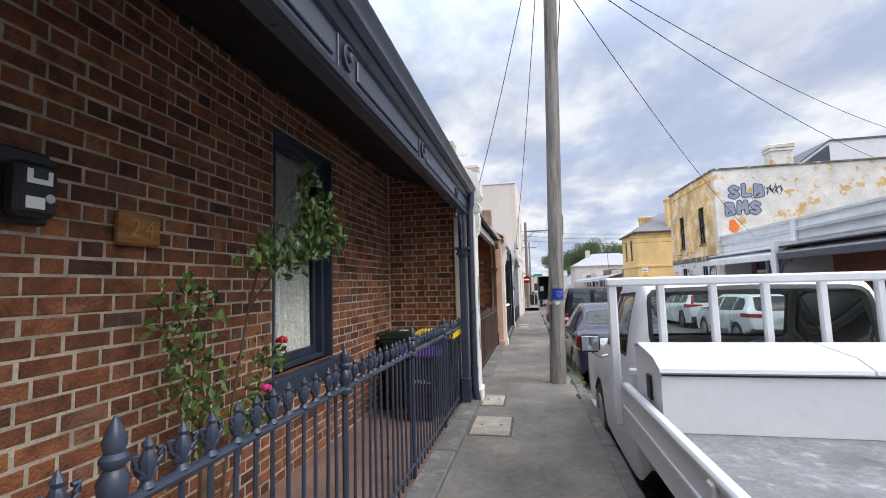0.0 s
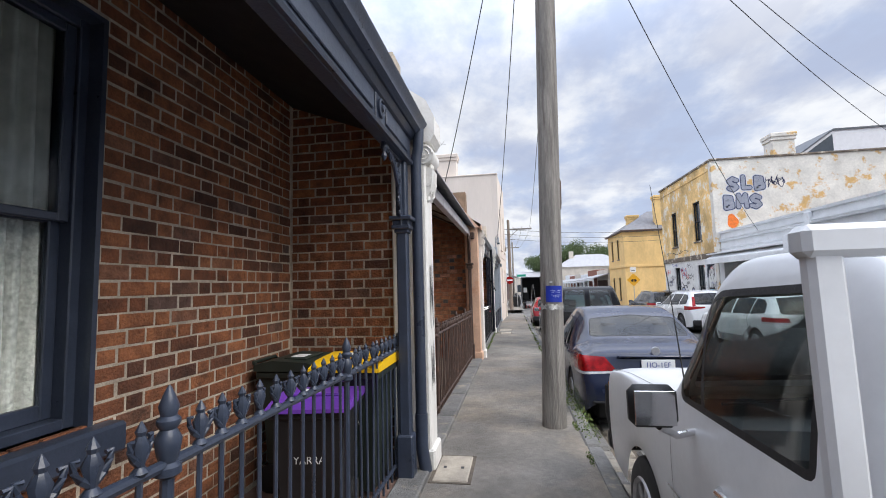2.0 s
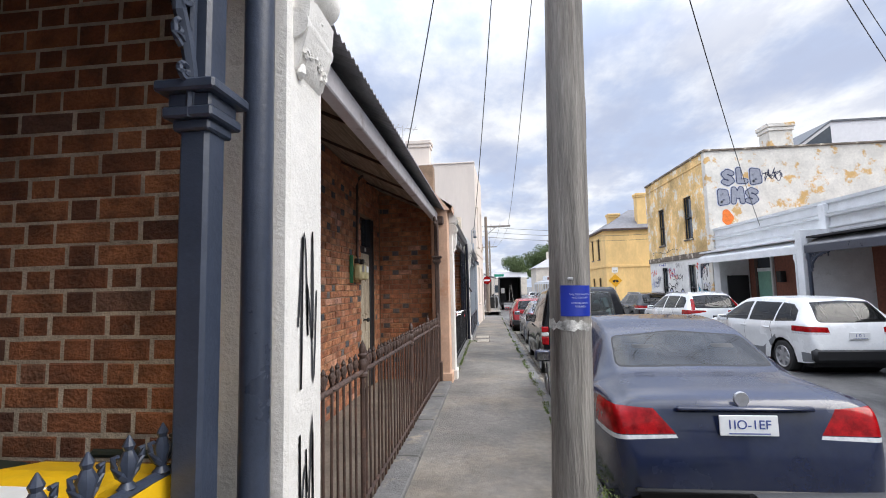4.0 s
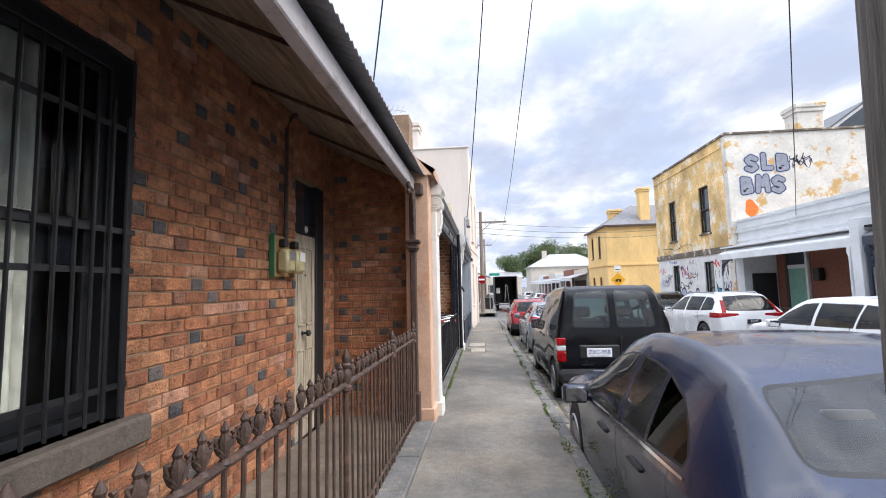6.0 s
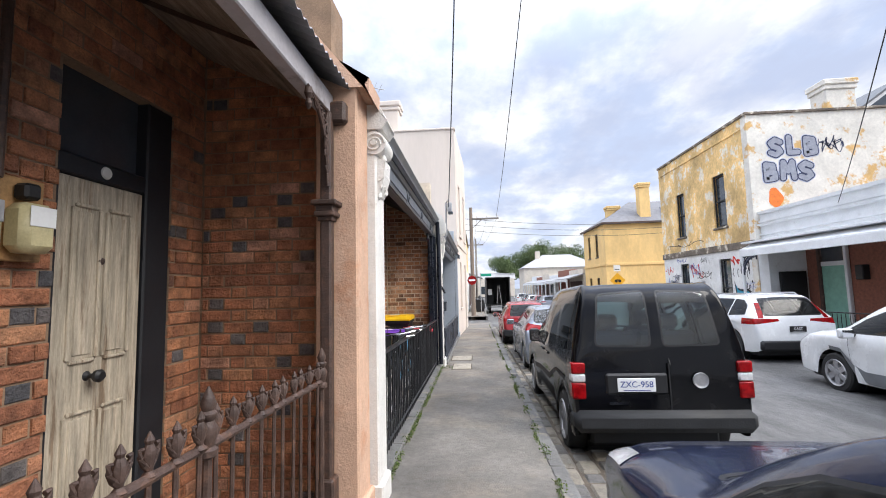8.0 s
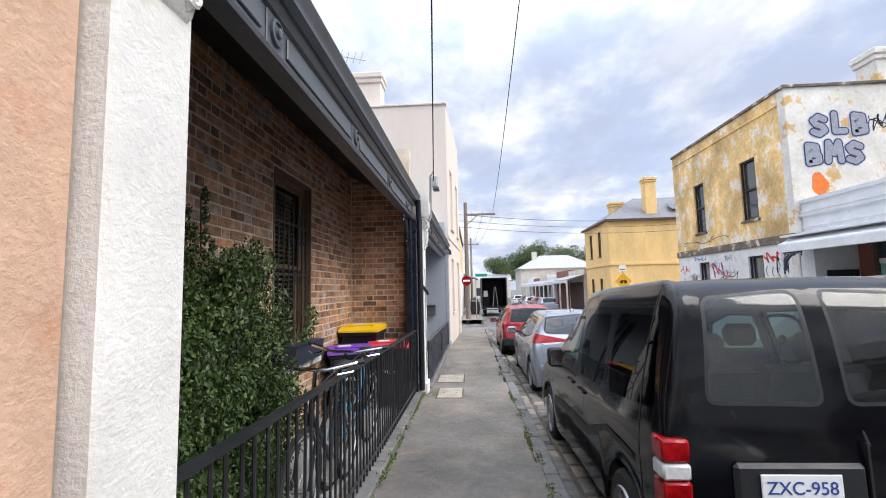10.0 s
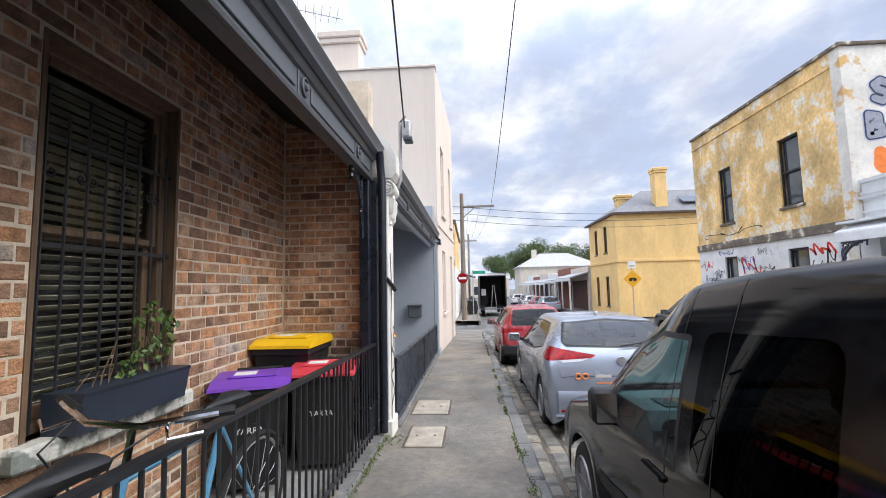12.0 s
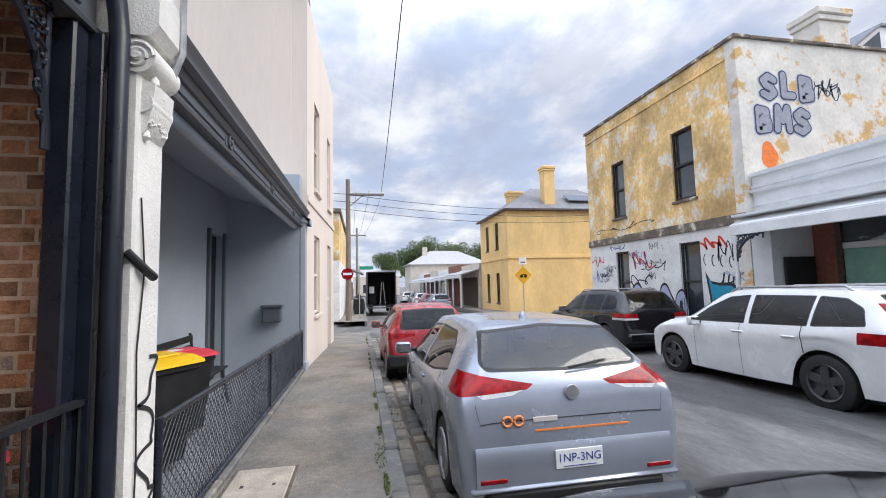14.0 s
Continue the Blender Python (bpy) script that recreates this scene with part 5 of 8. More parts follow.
v4 = veranda("grey veranda with gutter and rolled blind", 17.95, 23.95, -1.95, -0.68, 2.22, 2.42, GREY_TRIM, GREY_WALL, [23.75], IRON_ROOF, (19.2, 21.0, 22.8), wall_z=2.75, cap_z=9)
part("rolled_blind", Geo().lathe([(0.05, 18.2), (0.05, 23.6)], (-0.78, 0, 2.2), 12, "y"), GREY_WALL, v4, "rolled grey blind", True)


def pier(label, y0, y1, x1, top, mat, console_z, console=True, cap="round"):
    th = thing("pier", label, "pillar", (0, (y0 + y1) / 2, 0))
    w = y1 - y0
    ym = 0.0
    part("shaft", Geo().box(-1.0, x1, -w / 2, w / 2, G(y0) - 0.1, top, 0.012), mat, th)
    part("plinth", Geo().box(-1.0, x1 + 0.03, -w / 2 - 0.012, w / 2 + 0.012, G(y0) - 0.1, G(y0) + 0.16, 0.015), mat, th)
    head = [(-1.0, console_z + 0.3), (x1 + 0.05, console_z + 0.3), (x1 + 0.09, console_z + 0.36), (x1 + 0.09, top - 0.15), (x1 + 0.02, top), (x1 - 0.12, top + 0.1), (-1.0, top + 0.3)]
    part("head", Geo().extrude(head, "y", -w / 2 - 0.02, w / 2 + 0.02), mat, th)
    if console:
        g = Geo().lathe([(0.085, -w / 2 - 0.01), (0.085, w / 2 + 0.01)], (x1 - 0.01, ym, console_z + 0.2), 20, "y")
        for sd in (-1, 1):
            g.tube([(x1 - 0.01 + q * math.cos(a), sd * (w / 2 + 0.012), console_z + 0.2 + q * math.sin(a)) for q, a in [(0.075 - 0.06 * k / 24, 0.5 * k) for k in range(25)]], 0.009, 6)
        for k in range(7):
            g.lathe([(0.004, 0.0), (0.022, 0.02), (0.018, 0.05), (0.004, 0.065)], (x1 + 0.045 - 0.006 * k, (k % 3 - 1) * w * 0.28, console_z + 0.06 - 0.045 * k), 8)
        g.lathe([(0.022, -w / 2 - 0.03), (0.022, w / 2 + 0.03)], (x1 - 0.01, ym, console_z + 0.2), 12, "y")
        g.lathe([(0.055, -w / 2 + 0.02), (0.055, w / 2 - 0.02)], (x1, ym, console_z - 0.02), 16, "y")
        g.extrude([(x1 - 0.02, console_z - 0.2), (x1 + 0.015, console_z - 0.17), (x1 + 0.05, console_z - 0.05), (x1 + 0.06, console_z + 0.08), (x1 - 0.02, console_z + 0.1)], "y", -w / 2 + 0.03, w / 2 - 0.03)
        for k in range(5):
            scroll(g, x1 + 0.03, (k - 2) * 0.04, console_z - 0.08 - 0.02 * abs(k - 2), 0.025, 1, k, 0.009)
        part("console", g, mat, th, "scrolled stucco console", True)
    return th


pier("white rendered pier with scrolled console and graffiti", 5.82, 6.1, -0.7, 2.95, WHITE_RENDER, 2.28)
pier("salmon rendered pier with peeling top", 11.56, 11.84, -0.72, 2.7, PINK_RENDER, 2.3, False)
pier("white rendered pier with scrolled console", 11.85, 12.1, -0.66, 2.62, WHITE_RENDER, 2.12)
p3_ = pier("white rendered pier with scrolled console and black tag", 17.66, 17.94, -0.66, 2.75, WHITE_RENDER, 2.05)
part("cable", Geo().tube([(-0.652, -0.1, 1.55), (-0.65, -0.05, 1.2), (-0.652, -0.1, 0.8), (-0.65, -0.08, 0.3), (-0.65, -0.1, -0.25)], 0.004, 6), BLACK_PLASTIC, p3_)
part("cable_clip", Geo().tube([(-0.68, -0.16, 1.28), (-0.63, -0.1, 1.2), (-0.62, -0.02, 1.16)], 0.022, 8), BLACK_PLASTIC, p3_)
pier("pale grey rendered pier", 23.78, 24.0, -0.6, 2.4, GREY_WALL, 2.0, False)


# ---- fences ----
def picket_mesh(h, mat, head):
    g = Geo().tube([(0, 0, 0.04), (0, 0, h - 0.1)], 0.0085, 6)
    if head:
        g.lathe([(0.011, h - 0.135), (0.022, h - 0.122), (0.011, h - 0.108), (0.014, h - 0.09), (0.022, h - 0.06), (0.01, h - 0.035), (0.014, h - 0.024), (0.002, h)], (0, 0, 0), 8)
        for sd in (-1, 1):
            g.tube([(0, sd * 0.006, h - 0.1), (0, sd * 0.024, h - 0.085), (0, sd * 0.038, h - 0.06), (0, sd * 0.04, h - 0.04), (0, sd * 0.028, h - 0.042)], 0.0095, 6, 0.006)
    return g.mesh("picket", mat, True)


def newel_mesh(h, mat):
    g = Geo().tube([(0, 0, 0), (0, 0, h - 0.22)], 0.017, 8)
    g.lathe([(0.02, h - 0.24), (0.034, h - 0.23), (0.034, h - 0.21), (0.022, h - 0.2), (0.03, h - 0.17), (0.034, h - 0.14), (0.02, h - 0.115), (0.03, h - 0.1), (0.03, h - 0.09), (0.02, h - 0.08), (0.026, h - 0.055), (0.015, h - 0.025), (0.003, h)], (0, 0, 0), 12)
    return g.mesh("newel", mat, True)


def fence(label, x, y0, y1, h, mat, newels, head=True, gap=0.105, rail=0.97, low=0.12, flat=False):
    th = thing("fence", label, "fence", (x, y0, G(y0)))
    me, ne = picket_mesh(h, mat, head), newel_mesh(h + 0.07, mat)
    for hz, r in ((rail, 0.016), (low, 0.014)):
        pts = [(0, y - y0, G(y) - G(y0) + hz) for y in (y0, y1)]
        g = Geo()
        if flat and hz == rail:
            a, b = pts
            g.add([(sx, p[1], p[2] + sz) for p in (a, b) for sx, sz in ((-0.022, -0.012), (0.022, -0.012), (0.022, 0.012), (-0.022, 0.012))], [(0, 1, 2, 3), (4, 7, 6, 5), (0, 4, 5, 1), (1, 5, 6, 2), (2, 6, 7, 3), (3, 7, 4, 0)])
        else:
            g.tube(pts, r, 8)
        part("rail", g, mat, th)
    n = int((y1 - y0) / gap)
    for i in range(n + 1):
        y = y0 + i * (y1 - y0) / n
        if any(abs(y - q) < gap * 0.45 for q in newels):
            continue
        placed("picket", me, th, pose(0, y - y0, G(y) - G(y0), random.uniform(-0.4, 0.4), random.uniform(-0.4, 0.4), random.uniform(-12, 12)))
    for q in newels:
        placed("newel", ne, th, pose(0, q - y0, G(q) - G(y0)))
    return th


fence("navy iron picket fence with spear heads", -0.93, -1.6, 5.68, 1.10, NAVY, (-1.5, 0.84, 2.08, 3.35, 4.61), rail=0.965)
fence("rusty brown iron picket fence with spear heads", -0.9, 6.2, 11.42, 1.06, BROWN_IRON, (6.25, 7.3, 9.06, 10.3, 11.4), rail=0.93)
fence("plain black iron bar fence with flat top rail", -0.8, 12.15, 17.55, 1.03, BLACK_IRON, (), head=False, gap=0.1, rail=0.935, flat=True)
f4 = thing("fence", "low grey chain-link fence with pipe frame", "fence", (-0.66, 17.98, G(17.98)))
dz = G(23.7) - G(17.98)
for a, b in (((0, 0, 0.72), (0, 5.75, dz + 0.72)), ((0, 0, 0.06), (0, 5.75, dz + 0.06))):
    part("rail", Geo().tube([a, b], 0.022, 10), NAVY_BLACK, f4)
for q in (0.0, 2.9, 5.75):
    part("fence_post", Geo().tube([(0, q, dz * q / 5.75), (0, q, dz * q / 5.75 + 0.74)], 0.022, 10), NAVY_BLACK, f4)
g = Geo()
for i in range(-12, 96):
    y = i * 0.062
    for sd in (1, -1):
        a, b = (y, 0.07), (y + 0.64 * 0.95, 0.71)
        if sd < 0:
            a, b = (y + 0.608, 0.07), (y, 0.71)
        def cl(p, q):
            pts = []
            for t in (0.0, 1.0):
                yy, zz = p[0] + (q[0] - p[0]) * t, p[1] + (q[1] - p[1]) * t
                if yy < 0 or yy > 5.75:
                    lim = 0 if yy < 0 else 5.75
                    t2 = (lim - p[0]) / (q[0] - p[0])
                    if not 0 <= t2 <= 1:
                        return None
                    yy, zz = lim, p[1] + (q[1] - p[1]) * t2
                pts.append((0.0015 * sd, yy, zz + dz * yy / 5.75))
            return pts
        seg = cl(a, b)
        if seg and abs(seg[0][1] - seg[1][1]) > 0.01:
            g.tube(seg, 0.0034, 4)
tagged(part("wire_mesh", g, NAVY_BLACK, f4), "", "", "", "stuff")
for y0, y1, w in ((-1.7, 5.75, 0.17), (6.15, 11.5, 0.17), (12.1, 17.6, 0.2), (17.95, 23.8, 0.1)):
    n = int((y1 - y0) / 0.9)
    th = thing("coping", "bluestone coping under the fence", "kerb", (0, 0, 0), "fence copings")
    for i in range(n):
        a, b = y0 + (y1 - y0) * i / n, y0 + (y1 - y0) * (i + 1) / n
        part("coping_stone", Geo().box(-0.74 - w if w > 0.12 else -0.72, -0.7 if w > 0.12 else -0.6, a + 0.004, b - 0.004, -0.03, 0.045, 0.012, True), BLUESTONE, th)


# ---- windows and doors of the brick houses ----
LACE = material("lace_curtain", (0.7, 0.69, 0.65), 0.9, vary=0.25, scale=45, bump=0.3)
SHEER = material("sheer_curtain", (0.7, 0.68, 0.62), 0.9, vary=0.15, scale=10)
# INSIDE puts the darkness of unlit rooms into the colour of the backing boxes.
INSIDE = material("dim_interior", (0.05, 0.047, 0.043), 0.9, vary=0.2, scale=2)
OLD_SILL = material("worn_brown_sill", (0.13, 0.105, 0.09), 0.8, vary=0.3, scale=5, bump=0.5, bump_scale=50, spots=(0.07, 0.06, 0.055), spot_scale=5)


def pane(parent, x, y0, y1, z0, z1):
    ob = part("pane", Geo().box(x - 0.002, x + 0.002, y0, y1, z0, z1), CLEAR, parent)
    ob.visible_shadow = False


def curtain(parent, name, x, y0, y1, z0, z1, mat, waves=9, amp=0.02, seed=1):
    rnd = random.Random(seed)
    n = waves * 8
    ph = [rnd.uniform(0, 6) for _ in range(3)]
    vs, fs = [], []
    for i in range(n + 1):
        t = i / n
        d = amp * math.sin(2 * math.pi * waves * t + ph[0]) + amp * 0.5 * math.sin(2 * math.pi * waves * 1.7 * t + ph[1])
        vs += [(x + d, y0 + (y1 - y0) * t, z0), (x + d * 0.6, y0 + (y1 - y0) * t, z1)]
    fs = [(2 * i, 2 * i + 2, 2 * i + 3, 2 * i + 1) for i in range(n)]
    me = mesh_of(name, vs, fs, mat, True)
    return part(name, me, None, parent)


def sash_window(name, label, hole, face_x, frame_mat, mid, sill_mat, sill_h=0.12, sill_out=0.09, bars=False):
    y0, y1, z0, z1 = hole
    w = thing(name, label, "window", (0, 0, 0), "", "structure")
    x = face_x - 0.09
    for a, b, c, d in ((y0, y0 + 0.07, z0, z1), (y1 - 0.07, y1, z0, z1), (y0 + 0.07, y1 - 0.07, z1 - 0.07, z1), (y0 + 0.07, y1 - 0.07, z0, z0 + 0.05)):
        part("window_frame", Geo().box(x - 0.12, x + 0.02, a, b, c, d, 0.006), frame_mat, w)
    for k, (c, d, xo) in enumerate(((z0 + 0.05, mid + 0.02, x - 0.05), (mid - 0.02, z1 - 0.07, x - 0.005))):
        for a, b, e, f in ((y0 + 0.07, y0 + 0.12, c, d), (y1 - 0.12, y1 - 0.07, c, d), (y0 + 0.12, y1 - 0.12, c, c + (0.07 if k == 0 else 0.04)), (y0 + 0.12, y1 - 0.12, d - 0.045, d)):
            part("sash_bar", Geo().box(xo - 0.03, xo + 0.005, a, b, e, f, 0.005), frame_mat, w)
        pane(w, xo - 0.012, y0 + 0.12, y1 - 0.12, c + 0.05, d - 0.045)
    for a, b, c, d in ((y0, y0 + 0.025, z0, z1), (y1 - 0.025, y1, z0, z1), (y0 + 0.025, y1 - 0.025, z1 - 0.025, z1)):
        part("reveal_lining", Geo().box(face_x - 0.3, face_x + 0.008, a, b, c, d), frame_mat, w)
    part("window_sill", Geo().box(face_x - 0.12, face_x + sill_out, y0 - 0.1, y1 + 0.1, z0 - sill_h, z0, 0.015), sill_mat, w)
    # shallow added box behind the panes, coloured dark like an unlit room
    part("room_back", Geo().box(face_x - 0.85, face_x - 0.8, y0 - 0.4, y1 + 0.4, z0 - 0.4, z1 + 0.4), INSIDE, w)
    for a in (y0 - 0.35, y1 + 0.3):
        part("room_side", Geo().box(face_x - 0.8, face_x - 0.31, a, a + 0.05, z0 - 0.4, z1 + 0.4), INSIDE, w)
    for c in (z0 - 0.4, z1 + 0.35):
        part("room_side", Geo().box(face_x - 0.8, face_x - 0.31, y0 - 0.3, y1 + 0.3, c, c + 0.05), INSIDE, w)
    return w


w1 = sash_window("window_1", "navy framed sash window with lace curtains and sill", WIN1, -1.95, NAVY, 1.72, NAVY, 0.14, 0.1)
curtain(w1, "lace_curtain", -2.18, WIN1[0] + 0.05, WIN1[1] - 0.05, 0.78, 1.76, LACE, 13, 0.045, 1)
curtain(w1, "upper_curtain", -2.18, WIN1[0] + 0.05, WIN1[1] - 0.05, 1.7, 2.68, SHEER, 13, 0.04, 2)
w2 = sash_window("window_2", "barred dark sash window with white curtains", WIN2, -1.95, NAVY_DARK, 1.65, OLD_SILL, 0.14, 0.09)
curtain(w2, "white_curtain", -2.18, WIN2[0] + 0.05, WIN2[1] - 0.32, 0.7, 2.5, SHEER, 6, 0.06, 3)
for k in range(11):
    y_ = WIN2[0] + 0.05 + k * (WIN2[1] - WIN2[0] - 0.1) / 10
    part("security_bar", Geo().tube([(-1.93, y_, WIN2[2] + 0.02), (-1.93, y_, 2.22 + 0.2 * math.sin(math.pi * k / 10))], 0.009, 6), BLACK_IRON, w2)
for z_ in (0.85, 1.42, 1.62, 2.15):
    part("security_rail", Geo().box(-1.945, -1.935, WIN2[0] - 0.02, WIN2[1] + 0.02, z_ - 0.014, z_ + 0.014), BLACK_IRON, w2)
WOOD_FRAME = material("brown_timber_frame", (0.16, 0.1, 0.06), 0.6, vary=0.25, scale=4, grain=(8, 8, 1))
w3 = sash_window("window_3", "dark timber sash window with blind and chalky sill", WIN3, -1.8, WOOD_FRAME, 1.5, material("flaking_sill_paint", (0.55, 0.54, 0.5), 0.85, vary=0.2, scale=6, spots=(0.2, 0.22, 0.2), spot_scale=7, spot_lo=0.5, spot_hi=0.56), 0.1, 0.1)
BLIND = material("slat_blind", (0.3, 0.26, 0.18), 0.6, vary=0.2, scale=5)
for k in range(34):
    z_ = 0.58 + k * 0.052
    part("blind_slat", Geo().extrude([(-2.0, z_), (-1.965, z_ + 0.022), (-1.967, z_ + 0.025), (-2.002, z_ + 0.003)], "y", WIN3[0] + 0.1, WIN3[1] - 0.1), BLIND, w3)

for k in range(8):
    yb = WIN3[0] + 0.07 + k * (WIN3[1] - WIN3[0] - 0.14) / 7
    part("security_bar", Geo().tube([(-1.83, yb, WIN3[2] + 0.02), (-1.83, yb, 2.2 - 0.12 * (k % 2))], 0.008, 6), BLACK_IRON, w3)
    if k % 2 == 0:
        g = Geo()
        scroll(g, -1.83, yb + 0.035, 1.78, 0.04, 1.2, 1.57, 0.006)
        scroll(g, -1.83, yb - 0.035, 1.78, 0.04, 1.2, 1.57, 0.006, -1)
        part("bar_scroll", g, BLACK_IRON, w3)
for zb_ in (0.75, 1.42, 1.95):
    part("security_rail", Geo().box(-1.84, -1.828, WIN3[0] - 0.03, WIN3[1] + 0.03, zb_ - 0.012, zb_ + 0.012), BLACK_IRON, w3)

d2 = thing("door_2", "weathered bare timber front door with black knob", "door", (0, 0, 0), "", "structure")
part("door_leaf", Geo().box(-2.02, -1.97, 10.74, 11.28, G(11) + 0.02, 1.87, 0.006), RAW_WOOD, d2)
for a, b, c, e in ((10.84, 10.98, 0.95, 1.72), (11.04, 11.18, 0.95, 1.72), (10.84, 10.98, 0.0, 0.68), (11.04, 11.18, 0.0, 0.68)):
    for f, h, k, l_ in ((a - 0.02, a, c, e), (b, b + 0.02, c, e), (a, b, e, e + 0.02), (a, b, c - 0.02, c)):
        part("panel_mould", Geo().box(-1.975, -1.955, f, h, k, l_, 0.005), RAW_WOOD, d2)
    part("door_panel", Geo().box(-1.975, -1.963, a + 0.02, b - 0.02, c + 0.02, e - 0.02, 0.004), RAW_WOOD, d2)
part("door_knob", Geo().lathe([(0.025, 0), (0.012, 0.015), (0.012, 0.04), (0.03, 0.055), (0.033, 0.075), (0.02, 0.09)], (-1.97, 10.95, 0.86), 14, "x"), BLACK_PLASTIC, d2, "round black door knob", True)
part("door_knocker", Geo().lathe([(0.02, 0), (0.02, 0.012), (0.006, 0.02)], (-1.97, 11.0, 1.45), 10, "x"), BROWN_IRON, d2)
part("door_jamb", Geo().box(-2.08, -1.96, 10.72, 10.74, G(11), 1.9), NAVY_DARK, d2)
part("door_jamb", Geo().box(-2.08, -1.955, 11.29, 11.5, G(11), 2.45, 0.01), NAVY_DARK, d2)
part("transom", Geo().box(-2.08, -1.955, 10.72, 11.29, 1.875, 1.98, 0.01), NAVY_DARK, d2)
part("transom_light", Geo().box(-2.04, -2.03, 10.74, 11.29, 1.98, 2.45), GLASS_DARK, d2)
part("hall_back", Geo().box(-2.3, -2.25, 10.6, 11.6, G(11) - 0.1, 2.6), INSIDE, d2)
part("number_disc", Geo().lathe([(0.035, 0), (0.03, 0.008)], (-1.955, 11.0, 1.93), 14, "x"), WHITE_RENDER, d2)
d4 = thing("door_4", "dark screen door set in the grey wall", "door", (0, 0, 0), "", "structure")
part("door_leaf", Geo().box(-2.1, -2.05, 22.75, 23.45, G(23), 2.0, 0.01), BLACK_PLASTIC, d4)
part("door_frame", Geo().box(-1.96, -1.9, 22.67, 22.75, G(23), 2.06, 0.008), GREY_TRIM, d4)
part("door_frame", Geo().box(-1.96, -1.9, 23.45, 23.53, G(23), 2.06, 0.008), GREY_TRIM, d4)
part("door_handle", Geo().box(-2.05, -2.0, 22.85, 22.9, 0.6, 0.8, 0.01), CHROME, d4)

# two-storey windows
for name, holes, x, sgn in (("window_ochre", EW, EX, -1), ("window_cream", CW, CX, 1), ("window_yellow", [(43.0, 43.7, 3.3, 5.1), (45.2, 45.9, 3.3, 5.1), (43.0, 43.7, -0.3, 1.7), (45.2, 45.9, -0.3, 1.7)], 9.5, -1)):
    for k, (y0, y1, z0, z1) in enumerate(holes):
        w = thing(name, "dark framed sash window in a rendered wall", "window", (0, 0, 0), "", "structure")
        xi = x - sgn * 0.1
        if name == "window_cream":
            w.matrix_world = ASKEW
        lo, hi = min(xi, xi + sgn * 0.05), max(xi, xi + sgn * 0.05)
        fm = BLACK_PLASTIC if sgn < 0 else CREAM_WALL
        for a, b, c, d in ((y0, y0 + 0.06, z0, z1), (y1 - 0.06, y1, z0, z1), (y0 + 0.06, y1 - 0.06, z1 - 0.06, z1), (y0 + 0.06, y1 - 0.06, z0, z0 + 0.07), (y0 + 0.06, y1 - 0.06, (z0 + z1) / 2 - 0.03, (z0 + z1) / 2 + 0.03)):
            part("window_frame", Geo().box(lo, hi, a, b, c, d, 0.006), fm, w)
        part("pane", Geo().box(xi - sgn * 0.04 - 0.004, xi - sgn * 0.04 + 0.004, y0 + 0.06, y1 - 0.06, z0 + 0.07, z1 - 0.06), GLASS_DARK, w)
        part("window_sill", Geo().box(min(x - sgn * 0.1, x + sgn * 0.06), max(x - sgn * 0.1, x + sgn * 0.06), y0 - 0.06, y1 + 0.06, z0 - 0.08, z0, 0.01), DARK_STONE if sgn < 0 else CREAM_WALL, w)
        if name == "window_ochre" and k >= 2:
            part("blind", Geo().box(x + 0.2, x + 0.21, y0, y1, z0, z1), material("pale_blind", (0.4, 0.42, 0.38), 0.8), w)
            for j in range(9):
                yy = y0 + 0.04 + j * (y1 - y0 - 0.08) / 8
                part("balcony_bar", Geo().tube([(x - 0.06, yy, z0 + 0.02), (x - 0.06, yy, z0 + 0.62)], 0.008, 5), BLACK_IRON, w)


# ---- white tray truck ----
UTE_WHITE = paint("chalky_white_truck_paint", (0.64, 0.65, 0.66), 0.42, (0.3, 0.28, 0.24), amount=0.6)
TRAY_FLOOR = material("scuffed_tray_floor", (0.2, 0.2, 0.2), 0.75, vary=0.3, scale=3, bump=0.4, spots=(0.33, 0.33, 0.32), spot_scale=8)
ute_st = [(0.0, .50, .9, .95, .78, .80, .74), (0.03, .44, 1.15, 1.5, .82, .84, .74), (0.06, .40, 1.2, 1.80, .84, .86, .74), (0.2, .38, 1.2, 1.87, .85, .87, .73), (0.75, .38, 1.19, 1.87, .85, .87, .73), (0.95, .38, 1.18, 1.80, .85, .87, .73), (1.32, .40, 1.17, 1.26, .85, .87, .78), (2.2, .42, 1.14, 1.21, .85, .86, .78), (2.7, .44, 1.08, 1.14, .84, .85, .76), (2.8, .48, .94, .98, .82, .82, .72), (2.84, .5, .6, .62, .78, .78, .66)]
